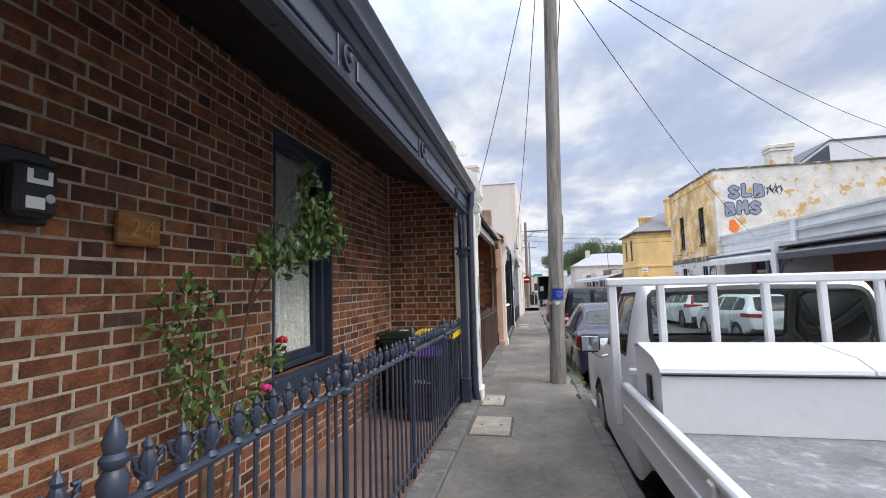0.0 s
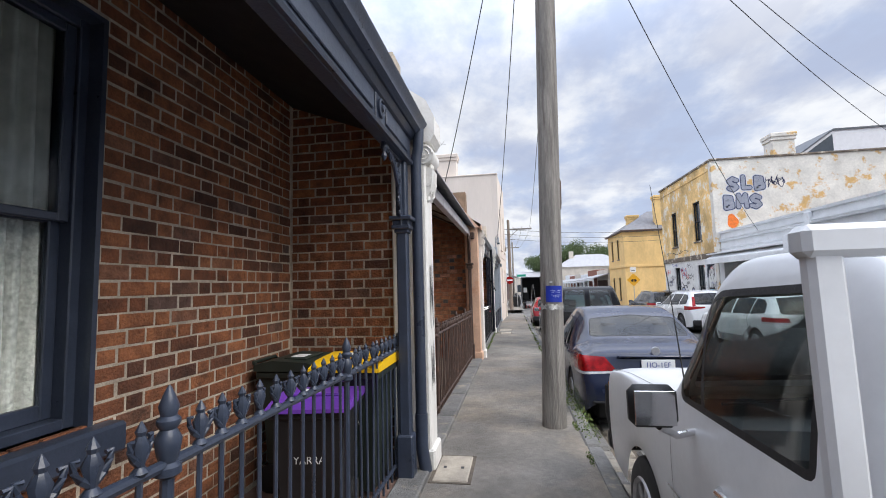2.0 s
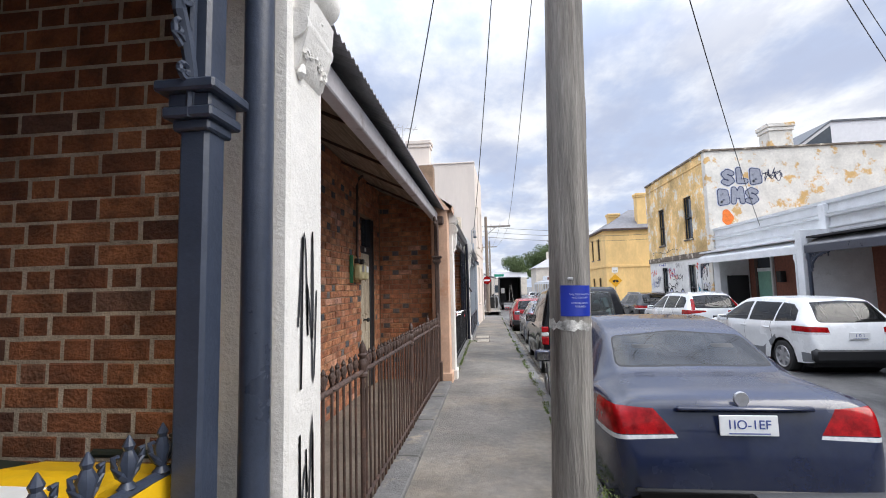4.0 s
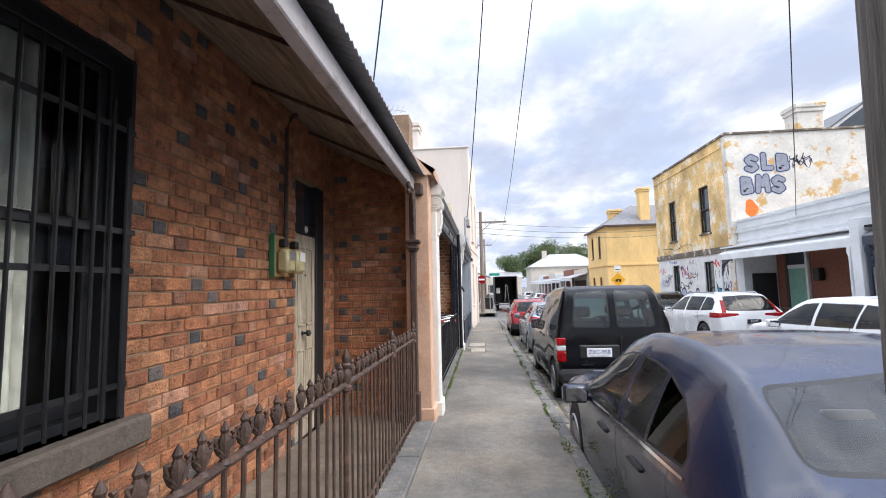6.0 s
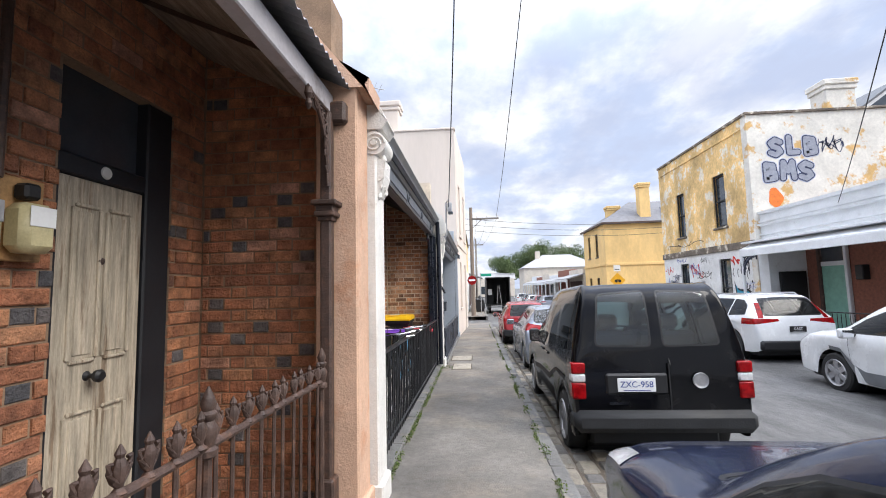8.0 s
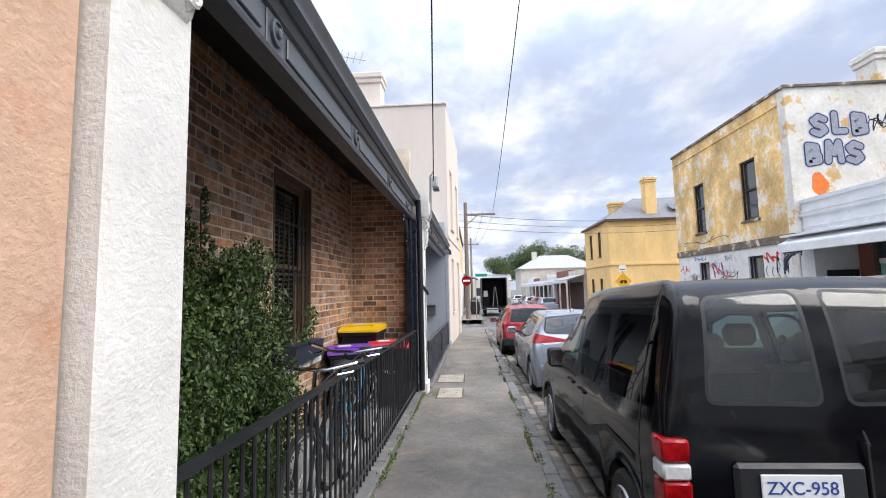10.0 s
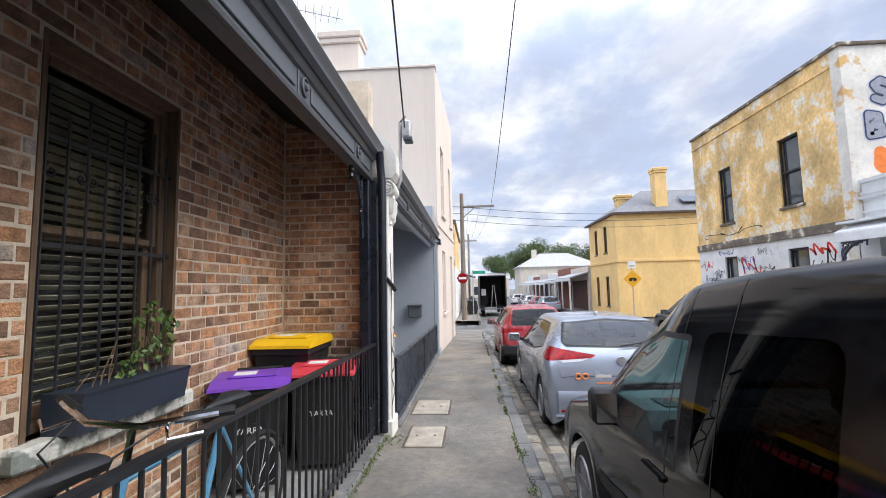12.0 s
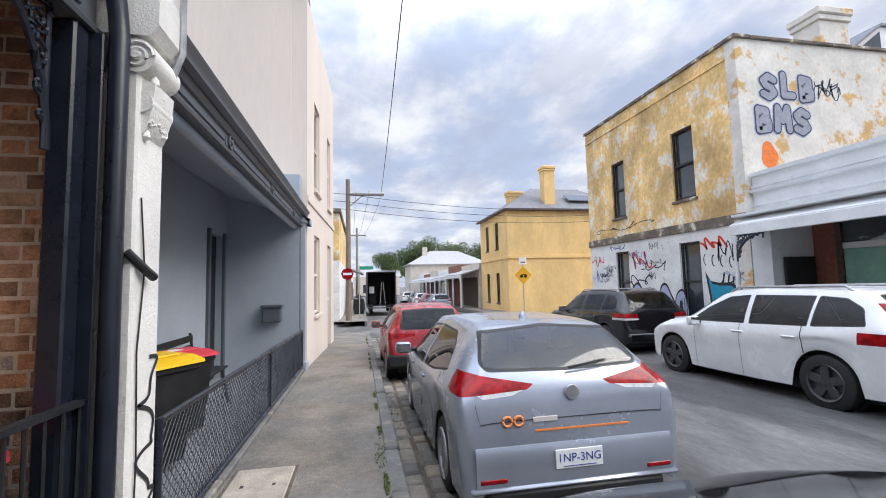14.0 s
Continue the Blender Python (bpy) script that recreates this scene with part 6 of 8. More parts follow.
ute, ush = vehicle("old white tray truck with rack and toolbox, parked at the kerb", (1.5, 3.25), 0, ute_st, (1.85, -1.4), 0.37, 0.42, UTE_WHITE, ALLOY, 8,
                   cuts=[("rear_window", GLASS_UTE, "rear", rounded([(-0.2, 1.27), (0.7, 1.27), (0.69, 1.7), (-0.2, 1.72)], 0.1), 0.03, 0.25),
                         ("windscreen", GLASS_UTE, "front", rounded([(-0.2, 1.26), (0.74, 1.24), (0.66, 1.65), (-0.2, 1.67)], 0.06), 0.025, 0.8),
                         ("side_window", GLASS_UTE, "side", rounded([(1.04, 1.2), (1.11, 1.3), (0.93, 1.61), (0.82, 1.66), (0.2, 1.68), (0.2, 1.2)], 0.04), 0.025, None),
                         ("vent_window_bar", BLACK_PLASTIC, "side", [(0.89, 1.61), (0.915, 1.61), (0.835, 1.2), (0.81, 1.2)], 0, None)],
                   patches=[("body_moulding", CHROME, 2.0, 5.9, 1.1, 1.13, "lr"), ("side_lamp", AMBER_LAMP, 8.2, 8.6, 1.7, 1.95, "lr")], category="truck", handles=((0.45, 0.9),), lining=material("beige_cab_lining", (0.34, 0.33, 0.28), 0.8, vary=0.15, scale=5))
for s_ in (2.75, 5.7):
    seam(ute, ush, s_, 0.1, 2.1)
cabin(ute, 1.2, 1.13, 0.8, 0.3, 0.52)
for s0_, s1_, v0_, v1_ in ((5.95, 8.3, 2.93, 2.965), (5.95, 6.0, 2.95, 5.0)):
    for sd in (-1, 1):
        part("bonnet_gap", ush.patch("bonnet_gap", BLACK_GLOSS, s0_, s1_, v0_, v1_, sd, 0.002, 24, 10), None, ute)
UZ = G(5.25) - KERB_H          # the truck's own ground


def on_ute(name, geo, mat, label="", smooth=False):
    """Adds a part given in street metres with heights over the road."""
    geo.turned(pose(-1.5, -3.25, 0))
    return part(name, geo, mat, ute, label, smooth)


fl, rt = 0.95, 1.08
on_ute("tray_floor", Geo().box(0.62, 2.4, -1.2, 3.1, fl - 0.06, fl, 0.01), TRAY_FLOOR, "scuffed grey tray floor")
on_ute("chassis", Geo().box(1.0, 2.0, -1.1, 3.3, 0.45, fl - 0.06, 0.02), BLACK_PLASTIC)
for x0 in (0.585, 2.4):
    on_ute("side_board", Geo().box(x0, x0 + 0.03, -1.2, 3.12, 0.78, rt - 0.02, 0.008), UTE_WHITE)
    on_ute("side_rail", Geo().box(x0 - 0.012, x0 + 0.045, -1.22, 3.13, rt - 0.04, rt, 0.012), UTE_WHITE, "", True)
    on_ute("side_rib", Geo().box(x0 - 0.012, x0 + 0.0, -1.2, 3.12, rt - 0.17, rt - 0.14, 0.004), UTE_WHITE)
    for yy in (0.2, 1.65):
        on_ute("side_post", Geo().box(x0 - 0.02, x0 + 0.04, yy - 0.03, yy + 0.03, 0.77, rt - 0.03, 0.008), UTE_WHITE)
on_ute("tail_board", Geo().box(0.6, 2.42, -1.23, -1.2, 0.78, rt - 0.02, 0.008), UTE_WHITE)
for i, xx in enumerate((0.55, 0.86, 1.18, 1.49, 1.81, 2.12, 2.44)):
    w_ = 0.03 if i in (0, 6) else 0.025
    on_ute("rack_upright", Geo().box(xx - w_, xx + w_, 3.12, 3.16, 0.8, 1.74, 0.01), UTE_WHITE)
on_ute("rack_top_bar", Geo().box(0.51, 2.48, 3.11, 3.17, 1.72, 1.78, 0.012), UTE_WHITE)
on_ute("rack_low_bar", Geo().box(0.63, 2.38, 3.115, 3.165, 1.12, 1.17, 0.01), UTE_WHITE)
on_ute("toolbox", Geo().extrude([(2.5, fl + 0.002), (3.06, fl + 0.002), (3.06, fl + 0.38), (2.95, fl + 0.4), (2.6, fl + 0.36), (2.5, fl + 0.32)], "x", 0.66, 2.38), UTE_WHITE, "white steel toolbox")
on_ute("toolbox_seam", Geo().box(0.665, 2.375, 2.494, 2.5, fl + 0.29, fl + 0.298), BLACK_PLASTIC)
for a, b in ((0.65, 1.62), (1.63, 2.39)):
    on_ute("toolbox_lid", Geo().extrude([(2.48, fl + 0.31), (2.485, fl + 0.33), (2.6, fl + 0.375), (2.95, fl + 0.415), (3.07, fl + 0.395), (3.07, fl + 0.38), (2.95, fl + 0.402), (2.6, fl + 0.362)], "x", a, b), UTE_WHITE)
on_ute("toolbox_latch", Geo().box(0.645, 0.665, 2.68, 2.76, fl + 0.12, fl + 0.26, 0.006), BLACK_PLASTIC)
mz = 0.9 - UZ
mir = on_ute("mirror", Geo().box(0.41, 0.585, 4.02, 4.09, mz - 0.08, mz + 0.075, 0.025), BLACK_PLASTIC, "black square door mirror", True)
on_ute("mirror_glass", Geo().box(0.425, 0.57, 4.012, 4.02, mz - 0.065, mz + 0.06, 0.002), CHROME)
on_ute("mirror_arm", Geo().tube([(0.52, 4.06, mz - 0.08), (0.6, 4.12, mz - 0.13), (0.7, 4.16, mz - 0.12)], 0.014), CHROME)
on_ute("bull_bar", Geo().tube([(0.74, 5.9, 0.45), (0.72, 6.0, 0.7), (0.73, 6.02, 0.9), (0.78, 6.03, 1.0), (1.5, 6.06, 1.01), (2.22, 6.03, 1.0), (2.27, 6.02, 0.9), (2.28, 6.0, 0.7), (2.26, 5.9, 0.45)], 0.032, 10), BLACK_PLASTIC, "black tubular bull bar", True)
on_ute("bumper", Geo().box(0.7, 2.3, 5.95, 6.06, 0.42, 0.58, 0.03), BLACK_PLASTIC, "", True)
on_ute("aerial_base", Geo().lathe([(0.03, 0), (0.02, 0.03), (0.012, 0.09)], (0.83, 4.64, 1.07), 10), BLACK_PLASTIC)
on_ute("aerial", Geo().tube([(0.83, 4.64, 1.12), (0.835, 4.8, 1.7), (0.84, 5.0, 2.3)], 0.004, 6, 0.0015), BLACK_PLASTIC)
on_ute("door_handle", Geo().tube([(0.665, 3.75, 1.0), (0.64, 3.78, 1.0), (0.64, 3.9, 0.99), (0.665, 3.93, 0.99)], 0.012), CHROME)
on_ute("wiper", Geo().tube([(0.95, 4.56, 1.12), (1.3, 4.52, 1.16)], 0.008), BLACK_PLASTIC)

# ---- poles, wires, signs ----
pole = thing("utility_pole", "weathered grey timber pole standing in the footpath", "pole", (0.368, 7.07, G(7.1)))
pole.rotation_euler[1] = radians(1.4)
part("shaft", Geo().lathe([(0.133, -0.1), (0.127, 0.02), (0.118, 0.6), (0.112, 3), (0.1, 9.2)], (0, 0, 0), 20), POLE_WOOD, pole, "", True)
part("cross_arm", Geo().box(-0.9, 1.1, -0.05, 0.05, 7.6, 7.72, 0.01), POLE_WOOD, pole)
BLUE_SIGN = material("blue_enamel_sign", (0.01, 0.03, 0.3), 0.35, vary=0.08, scale=8)
sg = []
zs = 1.31 - G(7.1)
for i in range(13):
    a = radians(235 + 90 * i / 12)
    sg += [(0.1185 * math.cos(a), 0.1185 * math.sin(a), zs - 0.15), (0.1185 * math.cos(a), 0.1185 * math.sin(a), zs + 0.02)]
plate = part("sign_plate", mesh_of("sign_plate", sg, [(2 * i, 2 * i + 2, 2 * i + 3, 2 * i + 1) for i in range(12)], BLUE_SIGN, True), None, pole, "blue notice plate with white writing")


def bent_words(words, z, size):
    me = text_mesh("sign_words", words, size, PLATE_WHITE, 0.0004)
    for v in me.vertices:
        a = radians(288) + v.co.x / 0.1205
        v.co = Vector((0.1205 * math.cos(a) + 0.0005, 0.1205 * math.sin(a), z + v.co.y))
    part("sign_words", me, None, plate)


for k, wd in enumerate(("THIS POLE HAS BEEN", "AND IS DEEMED", "NORMAL SAFETY", "REQUIRED")):
    bent_words(wd, zs - 0.03 - 0.018 * k - (0.012 if k > 1 else 0), 0.0135)
rs = random.Random(2)
sm, tops = [], [(rs.uniform(-0.245, -0.215), rs.uniform(-0.2, -0.165)) for _ in range(36)]
for i, (lo_, hi_) in enumerate(tops):
    a = 2 * math.pi * i / 36
    sm += [(0.1182 * math.cos(a), 0.1182 * math.sin(a), zs + lo_), (0.1182 * math.cos(a), 0.1182 * math.sin(a), zs + hi_)]
part("paint_smear", mesh_of("paint_smear", sm, [(2 * i, 2 * ((i + 1) % 36), 2 * ((i + 1) % 36) + 1, 2 * i + 1) for i in range(36)], material("white_smear", (0.5, 0.49, 0.46), 0.9, vary=0.5, scale=15, spots=(0.27, 0.25, 0.225), spot_scale=14)), None, pole)
part("cable_guard", Geo().lathe([(0.015, 2.27), (0.04, 2.3), (0.045, 2.36), (0.045, 2.6), (0.03, 2.65)], (0.09, 0.075, 0), 12), BROWN_IRON, pole, "dark cable guard", True)
part("tag_nail", Geo().box(-0.03, 0.0, -0.121, -0.11, zs + 0.05, zs + 0.065, 0.003), ALLOY, pole)

pole2 = thing("utility_pole", "brown timber power pole with cross-arm at the corner", "pole", (-0.2, 38.5, G(38.5)))
part("shaft", Geo().lathe([(0.16, -0.3), (0.14, 2), (0.11, 7.4)], (0, 0, 0), 14), material("brown_pole_timber", (0.24, 0.19, 0.15), 0.9, vary=0.3, scale=3, grain=(12, 12, 0.7)), pole2, "", True)
part("cross_arm", Geo().box(-0.1, 1.9, -0.06, 0.06, 6.55, 6.67, 0.01), POLE_WOOD, pole2)
part("brace", Geo().tube([(0.0, 0, 5.9), (0.75, 0, 6.55)], 0.025), POLE_WOOD, pole2)
for xx in (0.4, 1.1, 1.8):
    part("insulator", Geo().lathe([(0.02, 6.67), (0.05, 6.72), (0.03, 6.77), (0.045, 6.8)], (xx, 0, 0), 8), WHITE_RENDER, pole2)
st = part("stop_sign", Geo().lathe([(0.32, -0.16), (0.32, -0.15)], (-0.05, 0, 2.4), 8, "y"), RED_LAMP, pole2, "red octagonal stop sign")
part("stop_bar", Geo().box(-0.27, 0.17, -0.166, -0.161, 2.34, 2.46), PLATE_WHITE, st)
pole3 = thing("utility_pole", "thin grey timber pole far along the street", "pole", (0.1, 60.0, G(60)))
part("shaft", Geo().lathe([(0.15, -0.3), (0.1, 8.0)], (0, 0, 0), 10), POLE_WOOD, pole3, "", True)
part("cross_arm", Geo().box(-0.9, 0.9, -0.06, 0.06, 7.2, 7.32), POLE_WOOD, pole3)
sn = thing("street_sign", "small green street name sign on a post", "sign", (0.35, 41.0, G(41)))
part("sign_post", Geo().tube([(0, 0, 0), (0, 0, 3.0)], 0.03, 8), ALLOY, sn)
part("name_board", Geo().box(0.0, 0.8, -0.012, 0.012, 2.75, 2.95, 0.004), material("green_sign", (0.01, 0.3, 0.2), 0.5), sn)
yd = thing("road_sign", "yellow diamond warning sign on a post", "sign", (10.0 - 0.6, 38.5, G(38.5)))
part("sign_post", Geo().tube([(0, 0, 0), (0, 0, 3.1)], 0.03, 8), ALLOY, yd)
part("diamond", Geo().box(-0.36, 0.36, -0.03, -0.02, -0.36, 0.36, 0.004).turned(pose(0, 0, 2.15, 0, 45, 0)), material("sign_yellow", (0.75, 0.38, 0.02), 0.4), yd)
part("symbol", Geo().lathe([(0.1, -0.036), (0.1, -0.031)], (-0.1, 0, 2.1), 12, "y").lathe([(0.1, -0.036), (0.1, -0.031)], (0.13, 0, 2.1), 12, "y").box(-0.12, 0.15, -0.036, -0.031, 2.15, 2.2), BLACK_PLASTIC, yd)
part("upper_sign", Geo().box(-0.22, 0.22, -0.03, -0.02, 2.75, 3.15, 0.004), PLATE_WHITE, yd)
part("arrow", Geo().box(-0.15, 0.15, -0.035, -0.031, 2.85, 2.9), BLACK_PLASTIC, yd)

WIRE = material("black_cable", (0.03, 0.03, 0.032), 0.6)


def wire(a, b, sag, r=0.0085):
    a, b = Vector(a), Vector(b)
    pts = [a + (b - a) * t - Vector((0, 0, 4 * sag * t * (1 - t))) for t in [k / 16 for k in range(17)]]
    tagged(part("overhead_wire", Geo().tube(pts, r, 6), WIRE, None), "thin black overhead service wire", "wire", "overhead wires")


PT = (0.46, 7.1, 7.9)
wire(PT, (-1.5, 11.9, 3.5), 0.25)
wire(PT, (-0.5, 17.85, 2.95), 0.35)
wire((0.85, 7.1, 7.9), (1.55, 38.5, 6.1), 0.7, 0.011)
wire((0.5, 7.12, 6.85), (9.4, 20.6, 3.2), 0.35)
wire((0.5, 7.1, 6.9), (11.5, 16.78, 5.29), 0.3)
wire((0.5, 7.08, 7.0), (17.0, 22.0, 7.2), 0.5)
for k in range(3):
    wire((0.2 + 0.7 * k, 38.5, 6.05), (0.1 + 0.4 * k - 0.4, 60, 6.2), 0.6)
for z_ in (5.9, 5.5, 5.1):
    wire((-10, 36.5, z_ + 0.6), (-0.2, 38.4, z_), 0.1, 0.014)
    wire((-0.2, 38.4, z_), (16, 40.5, z_ - 0.2), 0.4, 0.014)

# ---- pits, kerbs and gutter stones ----
PIT = material("pit_lid_concrete", (0.42, 0.37, 0.3), 0.9, vary=0.2, scale=6, bump=0.5, bump_scale=120)
for x0, x1, y0, y1, rnd_ in ((-0.67, -0.26, 4.46, 5.1, 0), (-0.67, -0.39, 5.6, 6.12, 1), (-0.48, -0.12, 17.35, 17.97, 0), (-0.56, -0.12, 18.48, 19.15, 0)):
    p_ = thing("pit_cover", "worn concrete service pit lid set in the footpath", "pit cover", (0, 0, 0), "pit covers")
    part("surround", Geo().box(x0 - 0.02, x1 + 0.02, y0 - 0.02, y1 + 0.02, -0.02, 0.004, 0.0, True), DIRT, p_)
    part("lid", Geo().box(x0, x1, y0, y1, -0.02, 0.012, 0.012 if not rnd_ else 0.03, True), PIT, p_)
    for sx in (0.25, 0.75):
        part("lift_hole", Geo().box(x0 + (x1 - x0) * sx - 0.012, x0 + (x1 - x0) * sx + 0.012, (y0 + y1) / 2 - 0.02, (y0 + y1) / 2 + 0.02, 0.011, 0.0135, 0, True), BLACK_PLASTIC, p_)
kerb = thing("kerb", "bluestone kerb along the footpath", "kerb", (0, 0, 0), "", "structure")
rk = random.Random(4)
y_ = -6.0
while y_ < 31.2:
    L = rk.uniform(0.75, 1.25)
    dx = rk.uniform(-0.008, 0.008)
    part("kerb_stone", Geo().box(0.585 + dx, 0.725 + dx, y_ + 0.006, y_ + L - 0.006, -KERB_H - 0.05, 0.008 + rk.uniform(-0.006, 0.01), 0.018, True), BLUESTONE, kerb)
    y_ += L
kerb2 = thing("kerb_east", "bluestone kerb across the street", "kerb", (0, 0, 0), "", "structure")
part("kerb_run", Geo().box(7.92, 8.06, -14, 31.5, -KERB_H - 0.05, 0.01, 0.015, True), BLUESTONE, kerb2)
part("kerb_run", Geo().box(7.92, 8.06, 40.4, 85, -KERB_H - 0.05, 0.01, 0.015, True), BLUESTONE, kerb2)
part("kerb_run", Geo().box(0.6, 0.74, 37.4, 80, -KERB_H - 0.05, 0.01, 0.015, True), BLUESTONE, kerb)
gut = thing("stone_gutter", "rough bluestone pitchers in the gutter", "gutter", (0, 0, 0), "", "structure")
gn, count = Geo(), 0
pitch_one = material("bluestone_pitcher_single", (0.2, 0.19, 0.17), 0.75, vary=0.25, scale=5, bump=0.8, bump_scale=30, per="object", hues=[(0, (0.13, 0.125, 0.12)), (0.5, (0.21, 0.195, 0.17)), (1, (0.3, 0.26, 0.2))])
for col in range(3):
    y_ = -6.0 + 0.1 * col
    while y_ < 31.0:
        L = rk.uniform(0.2, 0.36)
        x0 = 0.735 + col * 0.205
        zt_ = -KERB_H + 0.012 * (1 if col != 1 else 0) + rk.uniform(-0.012, 0.012)
        bx = Geo().box(x0 + 0.008, x0 + 0.195, y_ + 0.01, y_ + L - 0.01, -KERB_H - 0.1, zt_ + 0.012, 0.03, True)
        if 12.0 < y_ < 26.0 and count < 200:
            part("pitcher", bx, pitch_one, gut)
            count += 1
        else:
            gn.add(bx.v, bx.f)
        y_ += L
tagged(part("pitchers", gn, PITCHER, gut), "", "", "", "stuff")


# ---- across the street: white terrace, old corner building, yellow house ----
WHITE_PAINT = material("white_painted_moulding", (0.72, 0.74, 0.75), 0.7, vary=0.07, scale=2.5, spots=(0.5, 0.5, 0.48), spot_scale=4, spot_lo=0.6, spot_hi=0.8)
RED_BRICK_FAR = material("brown_red_wall", (0.27, 0.105, 0.07), 0.9, vary=0.2, scale=12, bump=0.3)
struct("wall_terrace", Geo().box(10.5, 10.8, 4, 23.88, -0.6, 3.2), RED_BRICK_FAR, "brown-red terrace wall set back behind the veranda", "wall")
par = thing("parapet", "white moulded parapet over the terrace veranda", "parapet", (0, 0, 0))
part("parapet_wall", Geo().box(9.5, 9.75, 4, 23.88, 2.5, 3.45, 0.01), WHITE_PAINT, par)
for z0, z1, o in ((3.4, 3.5, 0.06), (3.12, 3.2, 0.05), (3.02, 3.1, 0.1), (2.7, 2.76, 0.05)):
    part("parapet_mould", Geo().extrude([(9.5, z0), (9.5 - o, z0 + 0.02), (9.5 - o * 1.2, z1), (9.5, z1)], "y", 4, 23.87), WHITE_PAINT, par)
for yy in (10.6, 17.75):
    part("parapet_block", Geo().box(9.38, 9.5, yy - 0.14, yy + 0.14, 2.5, 3.42, 0.02), WHITE_PAINT, par)
for (y0, y1, m_, lab) in ((17.9, 23.85, WHITE_PAINT, "white terrace veranda with sloped roof"), (4.0, 17.6, NAVY, "dark terrace veranda with curved lace brackets")):
    vv = thing("veranda", lab, "veranda", (0, 0, 0))
    part("veranda_roof", Geo().extrude([(9.5, 2.62), (8.75, 2.26), (8.75, 2.2), (9.5, 2.55)], "y", y0, y1), WHITE_PAINT if m_ is WHITE_PAINT else IRON_ROOF, vv)
    part("beam", Geo().box(8.74, 8.82, y0, y1, 2.02, 2.24, 0.01), m_, vv)
    part("ceiling", Geo().box(8.82, 10.5, y0, y1, 2.45, 2.5), WHITE_PAINT if m_ is WHITE_PAINT else NAVY_DARK, vv)
    for yy in ((y0 + 0.1, y1 - 0.1) if m_ is WHITE_PAINT else (y0 + 0.1, 10.6, y1 - 0.1)):
        part("post", Geo().lathe([(0.07, -0.6), (0.05, 0.3), (0.045, 1.8), (0.075, 1.9), (0.06, 2.02)], (8.78, yy, 0), 10), m_, vv, "", True)
    lace_bracket(vv, 8.78, y1 - 0.12, 2.02, 0.7, 0.6, NAVY, 0.02)
    lace_bracket(vv, 8.78, 10.58 if m_ is NAVY else y1 - 3, 2.02, 0.7, 0.6, NAVY, 0.02) if m_ is NAVY else None
struct("wall_terrace_divider", Geo().box(8.7, 10.5, 17.62, 17.88, -0.6, 2.7, 0.01), WHITE_PAINT, "white painted pier wall between terraces", "wall")
struct("wall_terrace_end", Geo().box(9.36, 10.5, 23.4, 23.89, -0.6, 2.5), WHITE_PAINT, "white painted veranda end wall", "wall")
gd = thing("door_terrace", "pale green terrace door with fanlight", "door", (0, 0, 0), "", "structure")
part("door_leaf", Geo().box(10.44, 10.49, 21.9, 22.75, -0.4, 1.62, 0.01), material("pale_green_door", (0.22, 0.45, 0.36), 0.5), gd)
part("door_frame", Geo().box(10.4, 10.5, 22.75, 22.87, -0.4, 2.3, 0.01), BROWN_IRON, gd)
part("door_frame", Geo().box(10.4, 10.5, 21.8, 21.9, -0.4, 2.3, 0.01), WHITE_PAINT, gd)
part("fanlight", Geo().box(10.47, 10.49, 21.9, 22.75, 1.75, 2.3), GLASS_DARK, gd)
part("transom", Geo().box(10.42, 10.5, 21.9, 22.75, 1.62, 1.75, 0.01), WHITE_PAINT, gd)
gt = thing("screen_gate", "dark mesh gate beside the terrace", "gate", (0, 0, 0))
part("gate_frame", Geo().box(9.6, 10.4, 23.3, 23.36, -0.5, 1.5, 0.01), BLACK_PLASTIC, gt)
part("gate_panel", Geo().box(9.66, 10.34, 23.285, 23.3, -0.45, 1.44, 0.004), GREY_PLASTIC, gt)
mb = thing("meter_box", "small dark meter box on the terrace wall", "meter box", (0, 0, 0))
part("box", Geo().box(10.3, 10.5, 21.2, 21.45, 1.2, 1.6, 0.02), BLACK_PLASTIC, mb)
tw = thing("window_terrace", "white shuttered terrace window", "window", (0, 0, 0), "", "structure")
part("window_frame", Geo().box(10.42, 10.5, 18.3, 19.3, 0.2, 2.1, 0.01), WHITE_PAINT, tw)
for k in range(12):
    part("shutter_slat", Geo().box(10.4, 10.42, 18.38, 19.22, 0.32 + k * 0.14, 0.42 + k * 0.14, 0.004), WHITE_PAINT, tw)
fence("low dark iron fence before the terrace", 8.85, 17.95, 23.3, 0.85, BLACK_IRON, (), head=False, gap=0.13, rail=0.78)
rd = thing("roller_door", "brown panel roller door in the dark terrace", "roller door", (0, 0, 0))
for k in range(18):
    part("slat", Geo().box(10.44, 10.49, 11.5, 17.0, -0.3 + k * 0.13, -0.3 + k * 0.13 + 0.122, 0.01), RED_BRICK_FAR, rd)
part("conduit", Geo().tube([(10.4, 14.4, 1.5), (10.4, 14.9, 1.55), (10.4, 14.95, 1.5), (10.4, 14.95, -0.3)], 0.025), WHITE_PAINT, rd)

# parapet, chimney and rooflight of the corner building
cor = thing("parapet", "stained coping of the old corner building", "parapet", (0, 0, 0))
part("coping", Geo().box(EX - 0.06, EX + 0.4, 23.84, 31.05, 6.86, 6.96, 0.015), DARK_STONE, cor)
part("coping", Geo().box(EX + 0.4, 26.0, 23.84, 24.25, 6.86, 6.95, 0.015), DARK_STONE, cor)
part("cornice", Geo().box(EX - 0.03, EX + 0.02, 24.2, 31.0, 6.45, 6.5, 0.008), OCHRE_PEEL, cor)


